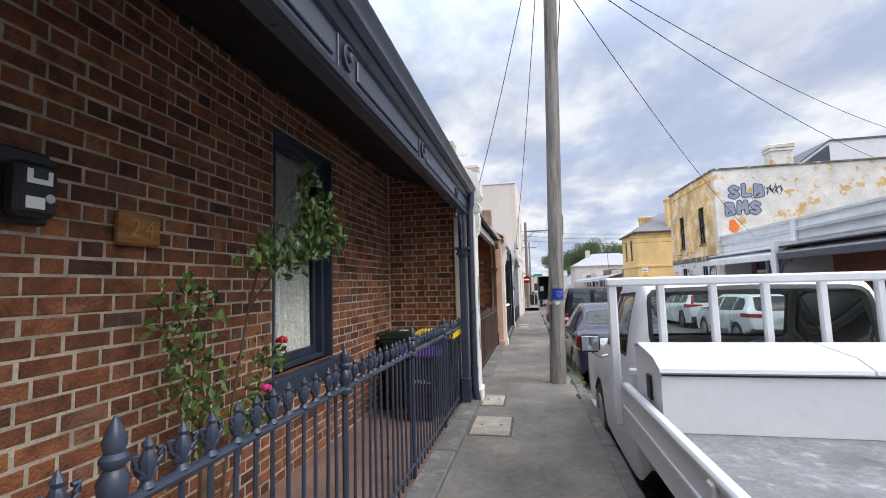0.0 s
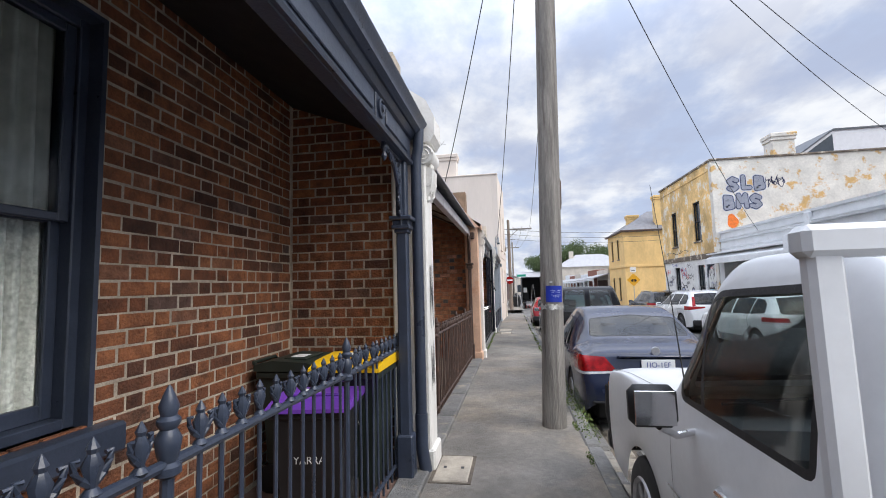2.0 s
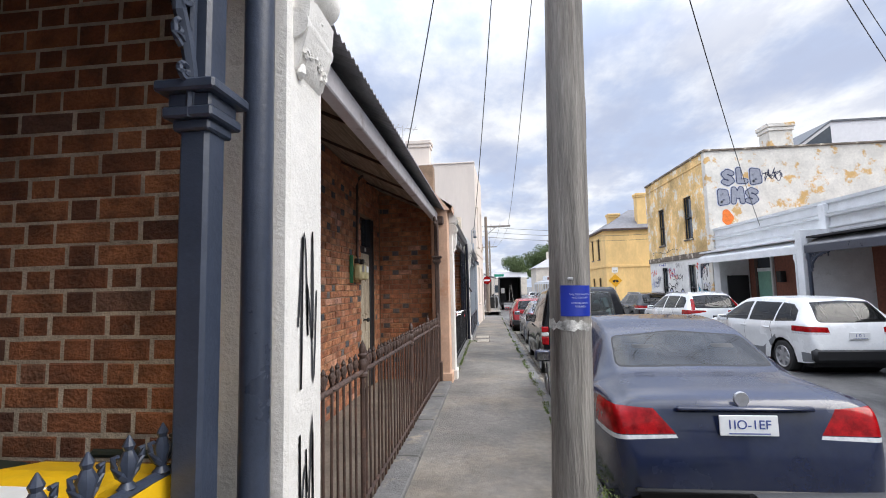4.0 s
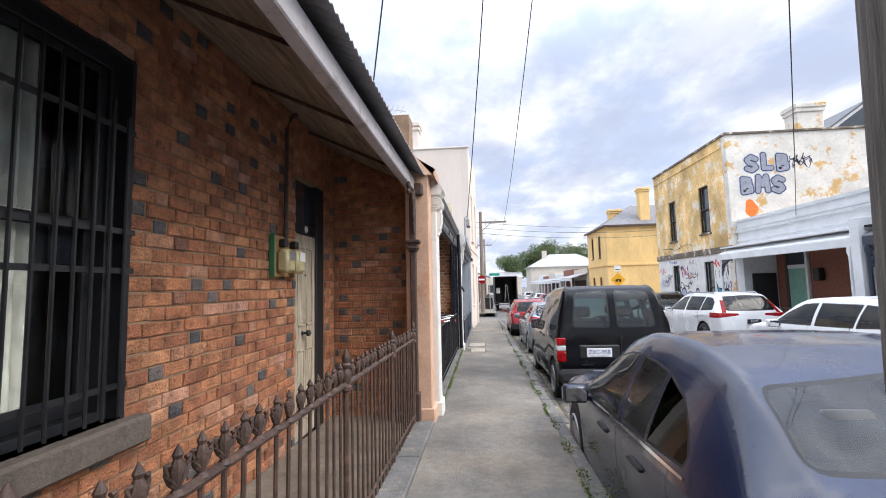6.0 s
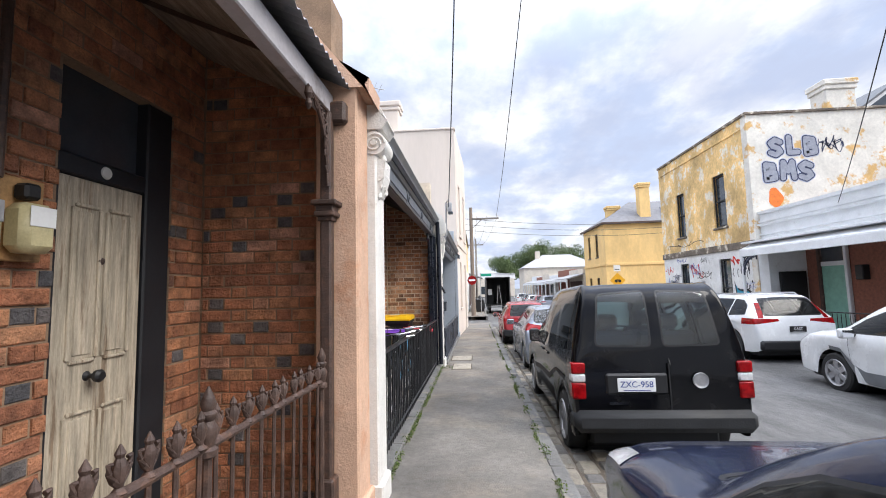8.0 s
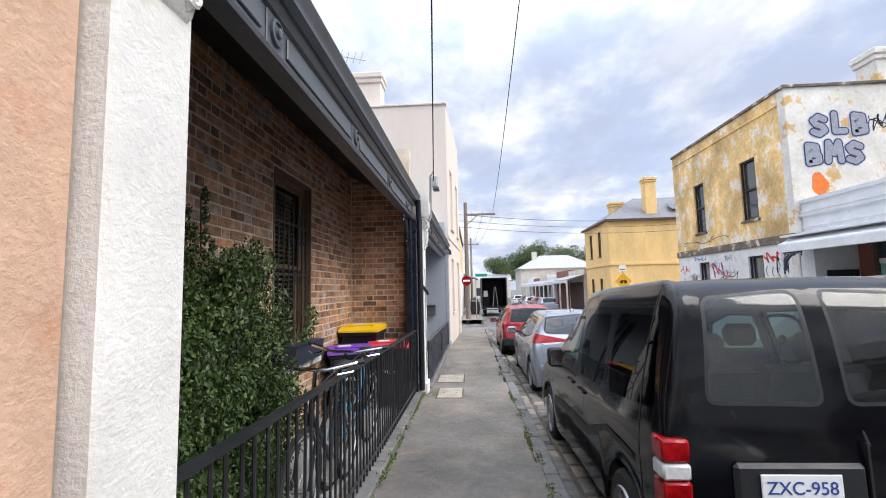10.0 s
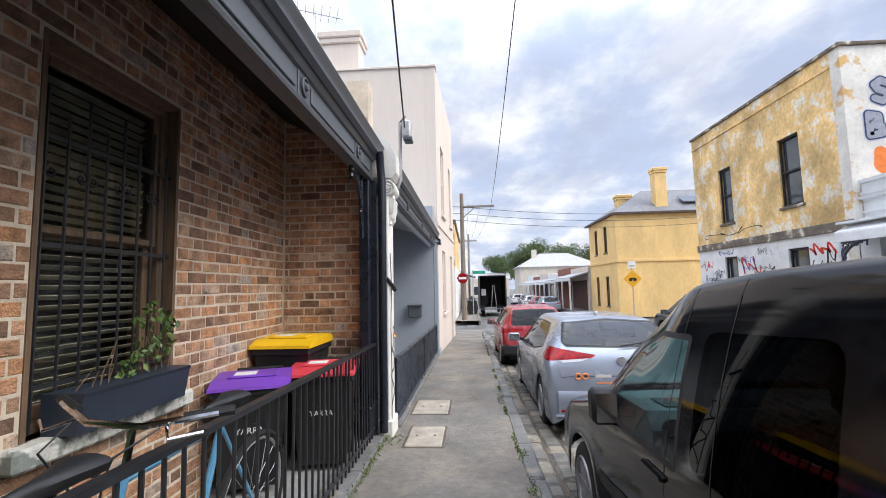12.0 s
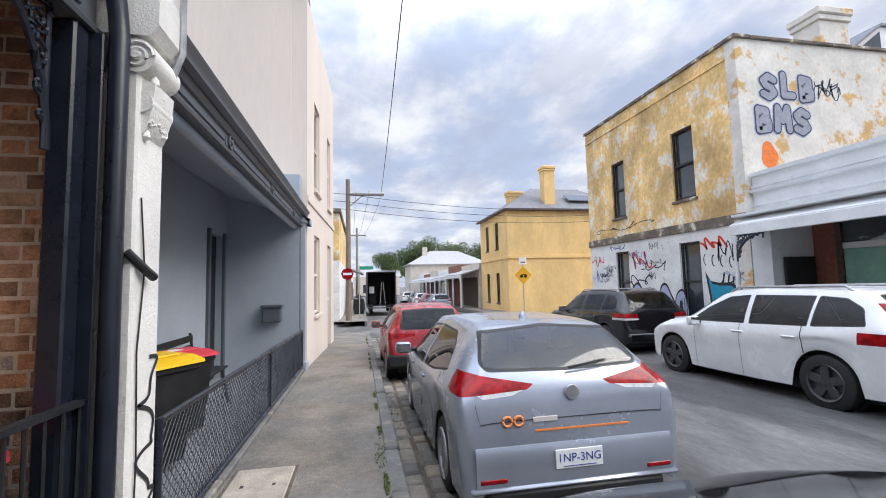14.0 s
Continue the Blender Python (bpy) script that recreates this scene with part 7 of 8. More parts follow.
def chimney(label, x, y, z0, z1, w, d, mat):
    th = thing("chimney", label, "chimney", (x, y, z0))
    h = z1 - z0
    part("chimney_shaft", Geo().box(-w / 2, w / 2, -d / 2, d / 2, 0, h - 0.35, 0.015), mat, th)
    c = Geo().box(-w / 2 - 0.05, w / 2 + 0.05, -d / 2 - 0.05, d / 2 + 0.05, h - 0.35, h - 0.2, 0.02)
    part("cap_course", c, mat, th)
    part("cap", Geo().box(-w / 2 - 0.09, w / 2 + 0.09, -d / 2 - 0.09, d / 2 + 0.09, h - 0.2, h, 0.03), mat, th)
    return th


chimney("flaking white chimney with stained cap", 12.55, 24.35, 6.8, 8.0, 0.95, 0.7, WHITE_PEEL)
rl = thing("rooflight", "white roof box with a slanted glass end", "rooflight", (0, 0, 0))
part("box", Geo().extrude([(13.6, 6.4), (13.6, 7.1), (15.0, 8.1), (19.5, 8.1), (19.5, 6.4)], "y", 24.6, 27.5), material("rooflight_white", (0.72, 0.72, 0.74), 0.6, vary=0.04), rl)
part("glazing", Geo().extrude([(13.8, 6.95), (13.8, 7.1), (14.95, 7.93), (14.95, 6.95)], "y", 24.575, 24.6), GLASS_DARK, rl)
part("edge", Geo().extrude([(13.5, 7.1), (15.0, 8.18), (19.6, 8.18), (19.6, 8.1), (15.0, 8.1), (13.55, 7.06)], "y", 24.55, 27.6), GREY_TRIM, rl)
gw = thing("window_gable", "small dark window in the gable wall", "window", (0, 0, 0), "", "structure")
part("pane", Geo().box(17.8, 19.2, 23.87, 23.9, 4.6, 5.3, 0.01), GLASS_DARK, gw)
part("hood", Geo().box(17.7, 21.0, 23.75, 23.9, 5.3, 5.36, 0.01), WHITE_RENDER, gw)
vt = thing("roof_vent", "grey metal vent fixed to the gable wall", "vent", (0, 0, 0))
part("cowl", Geo().lathe([(0.12, 5.5), (0.12, 5.75), (0.2, 5.8), (0.2, 5.95), (0.1, 6.0), (0.1, 6.25)], (18.5, 23.7, 0), 12), IRON_ROOF, vt, "", True)
cream = chimney("plain cream chimney on the two-storey gable", -3.2, 24.6, 6.5, 8.25, 1.05, 0.6, CREAM_WALL)
part("coping_cream", Geo().box(-9.05, CX + 0.03, 23.96, 24.34, 6.94, 7.0, 0.01), CREAM_WALL, thing("coping", "cream coping on the gable wall", "coping", (0, 0, 0)))
struct("trim_cream_band", Geo().box(CX, CX + 0.03, 24.02, 28.77, 2.75, 2.88, 0.008), CREAM_WALL, "thin cream string course", "trim").matrix_world = ASKEW
an = thing("tv_antenna", "thin metal television antenna on a roof", "antenna", (-4.0, 24.6, 6.5))
part("mast", Geo().tube([(0, 0, 0), (0, 0, 2.6)], 0.018, 6), ALLOY, an)
part("boom", Geo().tube([(-0.7, -0.3, 2.55), (0.7, 0.3, 2.5)], 0.014, 6), ALLOY, an)
for k in range(7):
    q = -0.65 + k * 0.2
    part("element", Geo().tube([(q - 0.15, q * 0.43 + 0.35, 2.55), (q + 0.15, q * 0.43 - 0.35, 2.55)], 0.008, 5), ALLOY, an)

struct("roof_yellow", Geo().add([(9.3, 41.0, 5.7), (18.7, 41.0, 5.7), (18.7, 47.5, 5.7), (9.3, 47.5, 5.7), (12.4, 44.2, 7.7), (16, 44.2, 7.7)], [(0, 1, 5, 4), (1, 2, 5), (2, 3, 4, 5), (3, 0, 4), (0, 3, 2, 1)]), SLATE, "grey slate hip roof", "roof")
eav = thing("eaves", "dark timber eaves of the yellow house", "eaves", (0, 0, 0))
part("eaves_board", Geo().box(9.25, 9.45, 40.95, 47.55, 5.58, 5.72, 0.01), BROWN_IRON, eav)
part("eaves_board", Geo().box(9.45, 18.7, 40.95, 41.15, 5.58, 5.72, 0.01), BROWN_IRON, eav)
struct("trim_yellow_band", Geo().box(9.44, 9.5, 41.15, 47.3, 2.55, 2.75, 0.01).box(9.5, 18.5, 41.14, 41.2, 2.55, 2.75, 0.01), YELLOW_WALL, "yellow string course", "trim")
chimney("tall yellow chimney with moulded cap", 12.7, 42.0, 5.8, 8.7, 0.75, 0.7, YELLOW_WALL)
chimney("squat yellow chimney on the slate roof", 10.9, 43.6, 5.8, 7.3, 0.9, 0.7, YELLOW_WALL)
sp = thing("solar_panel", "dark solar panel on the slate roof", "solar panel", (15.0, 42.2, 6.62))
part("panel", Geo().box(-0.9, 0.9, -0.5, 0.5, 0, 0.05, 0.01).turned(pose(0, 0, 0.02, 32)), GLASS_DARK, sp)


# ---- graffiti ----
INK = {k: material(k + "_spray_paint", c, 0.7, vary=0.15, scale=9) for k, c in (("black", (0.02, 0.02, 0.025)), ("red", (0.7, 0.05, 0.03)), ("blue", (0.06, 0.1, 0.4)), ("teal", (0.02, 0.3, 0.45)), ("grey", (0.3, 0.32, 0.38)), ("orange", (0.85, 0.2, 0.03)), ("lilac", (0.42, 0.45, 0.62)), ("navy", (0.03, 0.04, 0.1)), ("pale", (0.5, 0.54, 0.66)))}


def ribbon(pts, w, at3):
    """A flat painted stroke through 2D points, laid on a wall by at3(u, v)."""
    vs, fs = [], []
    n = len(pts)
    for i, p in enumerate(pts):
        a, b = pts[max(i - 1, 0)], pts[min(i + 1, n - 1)]
        d = math.hypot(b[0] - a[0], b[1] - a[1]) or 1
        nx, ny = -(b[1] - a[1]) / d * w / 2, (b[0] - a[0]) / d * w / 2
        vs += [at3(p[0] + nx, p[1] + ny), at3(p[0] - nx, p[1] - ny)]
    fs = [(2 * i, 2 * i + 2, 2 * i + 3, 2 * i + 1) for i in range(n - 1)]
    return vs, fs


def scribble(rnd, u0, v0, w, h, k):
    """A hand-drawn tag: a looping line that drifts across its space."""
    pts = []
    f1, f2, p1, p2 = rnd.uniform(2.5, 4), rnd.uniform(3, 5.5), rnd.uniform(0, 6), rnd.uniform(0, 6)
    for i in range(k):
        t = i / (k - 1)
        pts.append((u0 + w * (t + 0.11 * math.sin(2 * math.pi * f1 * t + p1)), v0 + h * (0.5 + 0.42 * math.sin(2 * math.pi * f2 * t + p2) * (0.6 + 0.4 * math.sin(9 * t + p1)))))
    return pts


def tag_thing(label, strokes, at3):
    th = thing("graffiti", label, "graffiti", at3(strokes[0][0][0][0], strokes[0][0][0][1]), "graffiti on the walls")
    o = Vector(th.matrix_world.translation)
    for pts, w, ink in strokes:
        vs, fs = ribbon(pts, w, at3)
        part("spray_line", mesh_of("spray_line", [Vector(v) - o for v in vs], fs, INK[ink]), None, th)


def blob(u, v, ru, rv, rnd, n=26):
    return [(u + ru * (1 + 0.16 * math.sin(3 * a + rnd)) * math.cos(a), v + rv * (1 + 0.13 * math.sin(2 * a + 2 * rnd)) * math.sin(a)) for a in [2 * math.pi * i / n for i in range(n)]]


def filled(th, outline, ink, at3, lift=0.0):
    o = Vector(th.matrix_world.translation)
    return part("spray_fill", mesh_of("spray_fill", [Vector(at3(*p)) - o for p in outline], [tuple(range(len(outline)))], INK[ink]), None, th)


front = lambda d=0.004: (lambda u, v: (EX - d, 31.0 - u, v))
gable = lambda d=0.004: (lambda u, v: (EX + u, 23.9 - d, v))
rg = random.Random(21)
for u, v, w, h, ink, lw, lab in ((0.15, 1.55, 0.7, 0.5, "red", 0.035, "faded red tag"), (0.2, 0.9, 0.9, 0.6, "lilac", 0.05, "pale lilac tag"), (2.6, 1.35, 0.9, 0.7, "red", 0.05, "bright red tag"), (2.3, 0.75, 1.2, 0.5, "black", 0.04, "black looping tag"), (3.1, 1.3, 1.2, 0.35, "black", 0.03, "thin black tag"), (1.3, 2.1, 1.0, 0.2, "blue", 0.025, "small blue tag"), (5.65, 1.75, 0.75, 0.4, "red", 0.06, "bright red tag"), (6.1, 1.4, 0.6, 0.7, "black", 0.03, "thin black tag"), (0.5, 2.75, 3.2, 0.28, "black", 0.022, "row of thin black tags"), (3.0, 0.35, 1.3, 0.4, "black", 0.03, "black looping tag"), (6.2, 0.7, 0.55, 0.6, "black", 0.035, "black looping tag")):
    tag_thing(lab + " sprayed on the white wall", [(scribble(rg, u, v, w, h, 70), lw, ink)], front())
for k in range(22):
    u, v = rg.choice([(0.1, 0.9), (0.6, 1.2), (2.5, 0.6), (3.0, 1.0), (3.4, 1.7), (6.0, 1.0), (1.0, 0.3), (4.3, 1.0), (2.4, 1.7)])
    tag_thing("small thin tag sprayed on the white wall", [(scribble(rg, u + rg.uniform(-0.1, 0.6), v + rg.uniform(-0.3, 0.3), rg.uniform(0.3, 0.7), rg.uniform(0.15, 0.4), 44), rg.uniform(0.012, 0.022), rg.choice(["black", "black", "black", "navy", "blue", "lilac", "red"]))], front(0.005))
th = thing("graffiti", "large grey outlined bubble graffiti on the white wall", "graffiti", (EX, 28.0, 0.5), "graffiti on the walls")
for k, (u, v, ru, rv) in enumerate(((2.75, 0.35, 0.36, 0.62), (3.5, 0.3, 0.34, 0.58), (4.15, 0.3, 0.34, 0.6), (4.75, 0.25, 0.3, 0.5))):
    filled(th, blob(u, v, ru, rv, k), "black", front(0.006))
    filled(th, blob(u, v, ru * 0.86, rv * 0.88, k), "lilac", front(0.009))
    filled(th, blob(u, v, ru * 0.25, rv * 0.4, k), "black", front(0.012))
th = thing("graffiti", "teal figure-like wave graffiti with black outline", "graffiti", (EX, 25.0, 0.6), "graffiti on the walls")
wave = [(5.7, 1.25), (5.85, 1.0), (6.1, 0.95), (6.5, 0.95), (6.8, 0.8), (6.88, 0.4), (6.8, -0.3), (6.0, -0.3), (5.85, 0.1), (5.8, 0.6)]
filled(th, wave, "black", front(0.006))
filled(th, [(6.32 + (u - 6.32) * 0.86, 0.4 + (v - 0.4) * 0.86) for u, v in wave], "teal", front(0.009))
for ru in (0.1,):
    filled(th, blob(6.55, 0.45, 0.16, 0.22, 1), "black", front(0.012))
    filled(th, blob(6.55, 0.45, 0.12, 0.18, 1), "teal", front(0.015))
tag_thing("row of curved black letters on the white wall", [([(5.75 + 0.27 * k + 0.07 * math.cos(a), 1.55 - 0.03 * k + 0.14 * math.sin(a)) for a in [math.pi / 2 + 0.35 * i for i in range(10)]], 0.03, "black") for k in range(4)], front())
th = thing("graffiti", "grey-blue bubble letters SLB BMS high on the gable", "graffiti", (EX, 23.9, 5.0), "graffiti on the walls")
LETTERS = {"S": [[(0.9, 0.82), (0.5, 0.98), (0.12, 0.78), (0.3, 0.56), (0.7, 0.45), (0.88, 0.22), (0.5, 0.02), (0.08, 0.16)]],
           "L": [[(0.2, 1.0), (0.2, 0.05), (0.85, 0.05)]],
           "B": [[(0.15, 0.02), (0.15, 0.98), (0.7, 0.9), (0.72, 0.65), (0.2, 0.52), (0.82, 0.42), (0.82, 0.1), (0.15, 0.02)]],
           "M": [[(0.05, 0.0), (0.15, 1.0), (0.5, 0.42), (0.85, 1.0), (0.95, 0.0)]]}


def bubble_letter(ch, u, v, w, h, thick, ink, d):
    """One fat sprayed letter on the gable: strokes with round ends and joints."""
    vs, fs = [], []
    for line in LETTERS[ch]:
        pts = [(u + p[0] * w, v + p[1] * h) for p in line]
        for k, p in enumerate(pts):
            o = len(vs)
            vs += [gable(d + 0.0003 * (k % 3))(p[0] + thick / 2 * math.cos(a), p[1] + thick / 2 * math.sin(a)) for a in [2 * math.pi * q / 16 for q in range(16)]]
            fs.append(tuple(range(o, o + 16)))
            if k:
                o = len(vs)
                r_v, r_f = ribbon([pts[k - 1], p], thick, gable(d + 0.0009 + 0.0003 * (k % 3)))
                vs += r_v
                fs += [tuple(q + o for q in f) for f in r_f]
    o = Vector(th.matrix_world.translation)
    part("spray_letter", mesh_of("spray_letter", [Vector(q) - o for q in vs], fs, INK[ink]), None, th)


for words, x_, z_ in (("SLB", 0.68, 5.42), ("BMS", 0.46, 4.58)):
    for k, ch in enumerate(words):
        for thick, ink, d in ((0.29, "pale", 0.004), (0.24, "navy", 0.008), (0.17, "grey", 0.012)):
            bubble_letter(ch, x_ + 0.56 * k, z_ + (0.05 if k % 2 else 0.0), 0.4, 0.54, thick, ink, d)
filled(th, blob(0.74, 3.98, 0.23, 0.31, 2.0), "orange", gable(0.005))
for k in range(3):
    vs, fs = ribbon(scribble(rg, 2.3, 5.4 + 0.1 * k, 0.7, 0.5, 40), 0.03, gable(0.005))
    part("spray_line", mesh_of("spray_line", [Vector(v) - Vector((EX, 23.9, 5.0)) for v in vs], fs, INK["navy"]), None, th)
face_1 = lambda u, v: (-0.696, 5.84 + u, v)
tag_thing("thin black marker tag on the white pier", [(scribble(rg, 0.05, 0.95, 0.14, 0.7, 60), 0.012, "black"), (scribble(rg, 0.05, 0.45, 0.14, 0.5, 40), 0.012, "black")], face_1)
back_3 = lambda u, v: (-0.6555, 17.72 + u, v)
tag_thing("black marker tag running down the white pier", [([(0.12 + 0.075 * math.sin(17 * t) + 0.03 * math.sin(37 * t), 0.76 - 0.8 * t + 0.03 * math.sin(23 * t)) for t in [k / 90 for k in range(91)]], 0.022, "black")], back_3)

# ---- far end of the street ----
ROOF_FAR = material("far_iron_roof", (0.36, 0.36, 0.37), 0.6, vary=0.1, scale=2)
SHOP = material("shop_cream", (0.62, 0.56, 0.48), 0.8, vary=0.1, scale=1.5)
DARK_SHOP = material("shop_interior", (0.1, 0.06, 0.05), 0.8, vary=0.2, scale=2)
for k in range(6):
    y0 = 48.0 + k * 6.0
    sh_ = thing("shop", "low old shop with parapet and posted veranda", "building", (9.5, y0, G(y0) - 0.1), "shops along the far street")
    hh = 3.6 + 0.25 * (k % 2)
    part("wall", Geo().box(0, 6, 0.05, 5.95, 0, hh), (SHOP, RED_BRICK_FAR, WHITE_PAINT)[k % 3], sh_)
    part("shopfront", Geo().box(-0.02, 0, 0.5, 5.5, 0.1, 2.5), (DARK_SHOP, RED_BRICK_FAR, GLASS_DARK)[k % 3], sh_)
    part("veranda_roof", Geo().extrude([(0.1, 3.2), (-1.5, 2.75), (-1.5, 2.65), (0.1, 3.1)], "y", 0.0, 6.0), ROOF_FAR, sh_)
    part("beam", Geo().box(-1.52, -1.42, 0, 6, 2.45, 2.68, 0.01), WHITE_PAINT, sh_)
    for yy in (0.1, 3.0, 5.9):
        part("post", Geo().tube([(-1.47, yy, 0), (-1.47, yy, 2.5)], 0.07, 8), WHITE_PAINT, sh_)
        lace = Geo().tube([(-1.47, yy - 0.4 if yy > 1 else yy + 0.4, 2.45), (-1.47, yy, 2.0)], 0.03, 6)
        part("brace", lace, WHITE_PAINT, sh_)
fh = thing("house", "cream two-storey house with grey hip roof, far off", "building", (8.5, 86, G(60) - 0.1))
part("wall", Geo().box(0, 13, 0, 9, 0, 5.6), SHOP, fh)
part("roof", Geo().add([(-0.4, -0.4, 5.5), (13.4, -0.4, 5.5), (13.4, 9.4, 5.5), (-0.4, 9.4, 5.5), (4, 4.5, 8.0), (9, 4.5, 8.0)], [(0, 1, 5, 4), (1, 2, 5), (2, 3, 4, 5), (3, 0, 4), (0, 3, 2, 1)]), ROOF_FAR, fh)
part("window", Geo().box(6, 7, -0.03, 0, 3.0, 4.5), GLASS_DARK, fh)
part("chimney", Geo().box(2.5, 3.3, 3, 3.8, 6, 8.6), SHOP, fh)
fb = thing("house", "low pale building closing the street", "building", (-1, 112, G(60) - 0.1))
part("wall", Geo().box(0, 10, 0, 6, 0, 4.2), SHOP, fb)
part("roof", Geo().extrude([(0, 4.1), (6, 4.1), (3, 5.6)], "x", -0.3, 10.3), ROOF_FAR, fb)
part("window", Geo().box(2, 8, -0.03, 0, 0.6, 2.4), GLASS_DARK, fb)
lb = thing("house", "old corner house with yellow upper and white lower wall", "building", (-0.7, 39.5, G(40) - 0.1))
part("lower_wall", Geo().box(-8, 0, 0, 12, 0, 3.3), WHITE_TAGGED, lb)
part("upper_wall", Geo().box(-8, -0.004, 0.004, 12, 3.3, 6.0), OCHRE_PEEL, lb)
part("cornice", Geo().box(-8.1, 0.1, -0.1, 12.1, 5.9, 6.15, 0.03), DARK_STONE, lb)
part("veranda_roof", Geo().extrude([(0.0, 3.5), (1.4, 3.0), (1.4, 2.9), (0.0, 3.4)], "y", 14.0, 20.0), ROOF_FAR, lb)
lb2 = thing("house", "row of plain shops past the side street", "building", (-0.7, 51.6, G(52) - 0.1))
part("wall", Geo().box(-8, 0, 0, 30, 0, 4.4), WHITE_PAINT, lb2)
part("shopfront", Geo().box(0, 0.03, 1, 29, 0.2, 2.6), DARK_SHOP, lb2)
struct("wall_side_street", Geo().box(-30, -9, 24, 28.75, -1, 5.0), SHOP, "plain wall along the side street", "wall")
struct("wall_side_east", Geo().box(18.5, 40, 41.2, 47, -1, 5.0), SHOP, "plain wall along the side street", "wall")
struct("wall_behind", Geo().box(-2.2, 12, -15, -14.6, -0.3, 4.5), SHOP, "plain wall far behind", "wall")
struct("wall_terrace_back", Geo().box(9.5, 10.5, -14.6, 4, -0.3, 3.5), WHITE_PAINT, "plain white terrace wall", "wall")

tr = thing("box_truck", "dark box truck with its back open, parked far ahead", "truck", (1.9, 47.0, G(48) - KERB_H))
TRUCK_GREY = material("truck_grey", (0.07, 0.073, 0.08), 0.5, vary=0.1)
for x0, x1, z0, z1, nm in ((-1.05, -1.0, 0.75, 3.1, "box_side"), (1.0, 1.05, 0.75, 3.1, "box_side"), (-1.05, 1.05, 3.1, 3.16, "box_roof"), (-1.05, 1.05, 0.69, 0.75, "box_floor")):
    part(nm, Geo().box(x0, x1, 0.06, 4.5, z0, z1), BLACK_PLASTIC, tr)
part("box_front", Geo().box(-1.0, 1.0, 4.4, 4.5, 0.75, 3.1), BLACK_PLASTIC, tr)
for x0 in (-1.07, 0.98):
    part("rear_post", Geo().box(x0, x0 + 0.09, -0.03, 0.06, 0.6, 3.16, 0.01), TRUCK_GREY, tr)
part("tail_lift", Geo().box(-1.0, 1.0, -0.4, 0.0, 0.55, 0.62, 0.01), TRUCK_GREY, tr)
part("ladder", Geo().tube([(-0.1, 0.4, 0.76), (0.05, 0.7, 2.4)], 0.03, 6).tube([(0.3, 0.4, 0.76), (0.15, 0.7, 2.4)], 0.03, 6), ALLOY, tr)
part("load", Geo().box(-0.9, -0.3, 1.5, 2.5, 0.75, 1.8, 0.05), BLACK_PLASTIC, tr)
part("sign_board", Geo().box(-0.85, -0.5, 0.9, 0.93, 1.6, 2.1), PLATE_WHITE, tr)
part("cab", Geo().box(-1.0, 1.0, 4.6, 6.2, 0.5, 2.4, 0.15), TRUCK_GREY, tr)
for sx in (-0.85, 0.62):
    for yy in (0.9, 5.3):
        part("wheel", Geo().lathe([(0.3, 0), (0.42, 0.03), (0.42, 0.2), (0.3, 0.23)], (sx, yy, 0.42), 18, "x"), TYRE, tr, "", True)


# ---- trees ----
def leaf_mass(rnd, centres, n, size, flat=0.6):
    vs, fs = [], []
    for _ in range(n):
        c, r = rnd.choice(centres)
        d = Vector((rnd.gauss(0, 1), rnd.gauss(0, 1), rnd.gauss(0, 1))).normalized() * (rnd.random() ** 0.4)
        p = Vector((c[0] + d.x * r[0], c[1] + d.y * r[1], c[2] + d.z * r[2]))
        s = size * rnd.uniform(0.6, 1.3)
        m = Euler((rnd.uniform(0, 6.3), rnd.uniform(0, 6.3), rnd.uniform(0, 6.3))).to_matrix()
        o = len(vs)
        vs += [p + m @ Vector(q) for q in ((-s * 0.5, 0, 0), (0, -s * 0.28, s * 0.06), (s * 0.5, 0, 0), (0, s * 0.28, s * 0.06))]
        fs += [(o, o + 1, o + 2, o + 3)]
    return vs, fs


def leaf_material(name, a, b, c, rough=0.45):
    m = material(name, a, rough, vary=0.25, scale=3, per="island", hues=[(0, a), (0.5, b), (1, c)])
    return m


FAR_LEAF = leaf_material("far_foliage", (0.05, 0.085, 0.025), (0.085, 0.13, 0.04), (0.14, 0.18, 0.07), 0.7)
BARK = material("bark", (0.12, 0.09, 0.07), 0.9, vary=0.3, scale=6)


def tree(x, y, h, w, seed):
    rnd = random.Random(seed)
    th = thing("tree", "broad green street tree far along the road", "tree", (x, y, G(60) - 0.2), "far street trees")
    g = Geo().tube([(0, 0, 0), (0.1, 0, h * 0.3), (0.0, 0.1, h * 0.6)], 0.3, 8, 0.12)
    centres = []
    for k in range(11):
        a = rnd.uniform(0, 6.3)
        q = Vector((math.cos(a) * w * rnd.uniform(0.1, 0.75), math.sin(a) * w * rnd.uniform(0.1, 0.75), h * rnd.uniform(0.5, 0.92)))
        g.tube([(0.05, 0, h * 0.35), q * 0.6 + Vector((0, 0, h * 0.15)), q], 0.12, 5, 0.03)
        centres.append((q, (w * 0.42, w * 0.42, h * 0.17)))
    part("trunk", g, BARK, th)
    vs, fs = leaf_mass(rnd, centres, 6500, 0.4)
    part("crown", mesh_of("crown", vs, fs, FAR_LEAF), None, th)


for k, (x, y, h, w) in enumerate(((7.5, 118, 9.5, 5.0), (11.5, 123, 11.0, 5.5), (15.5, 119, 12.0, 5.5), (19.5, 125, 13.5, 6.0), (24.5, 118, 12.5, 5.5), (30, 120, 11.5, 5.5), (36, 128, 11, 5.5))):
    tree(x, y, h, w, k + 3)


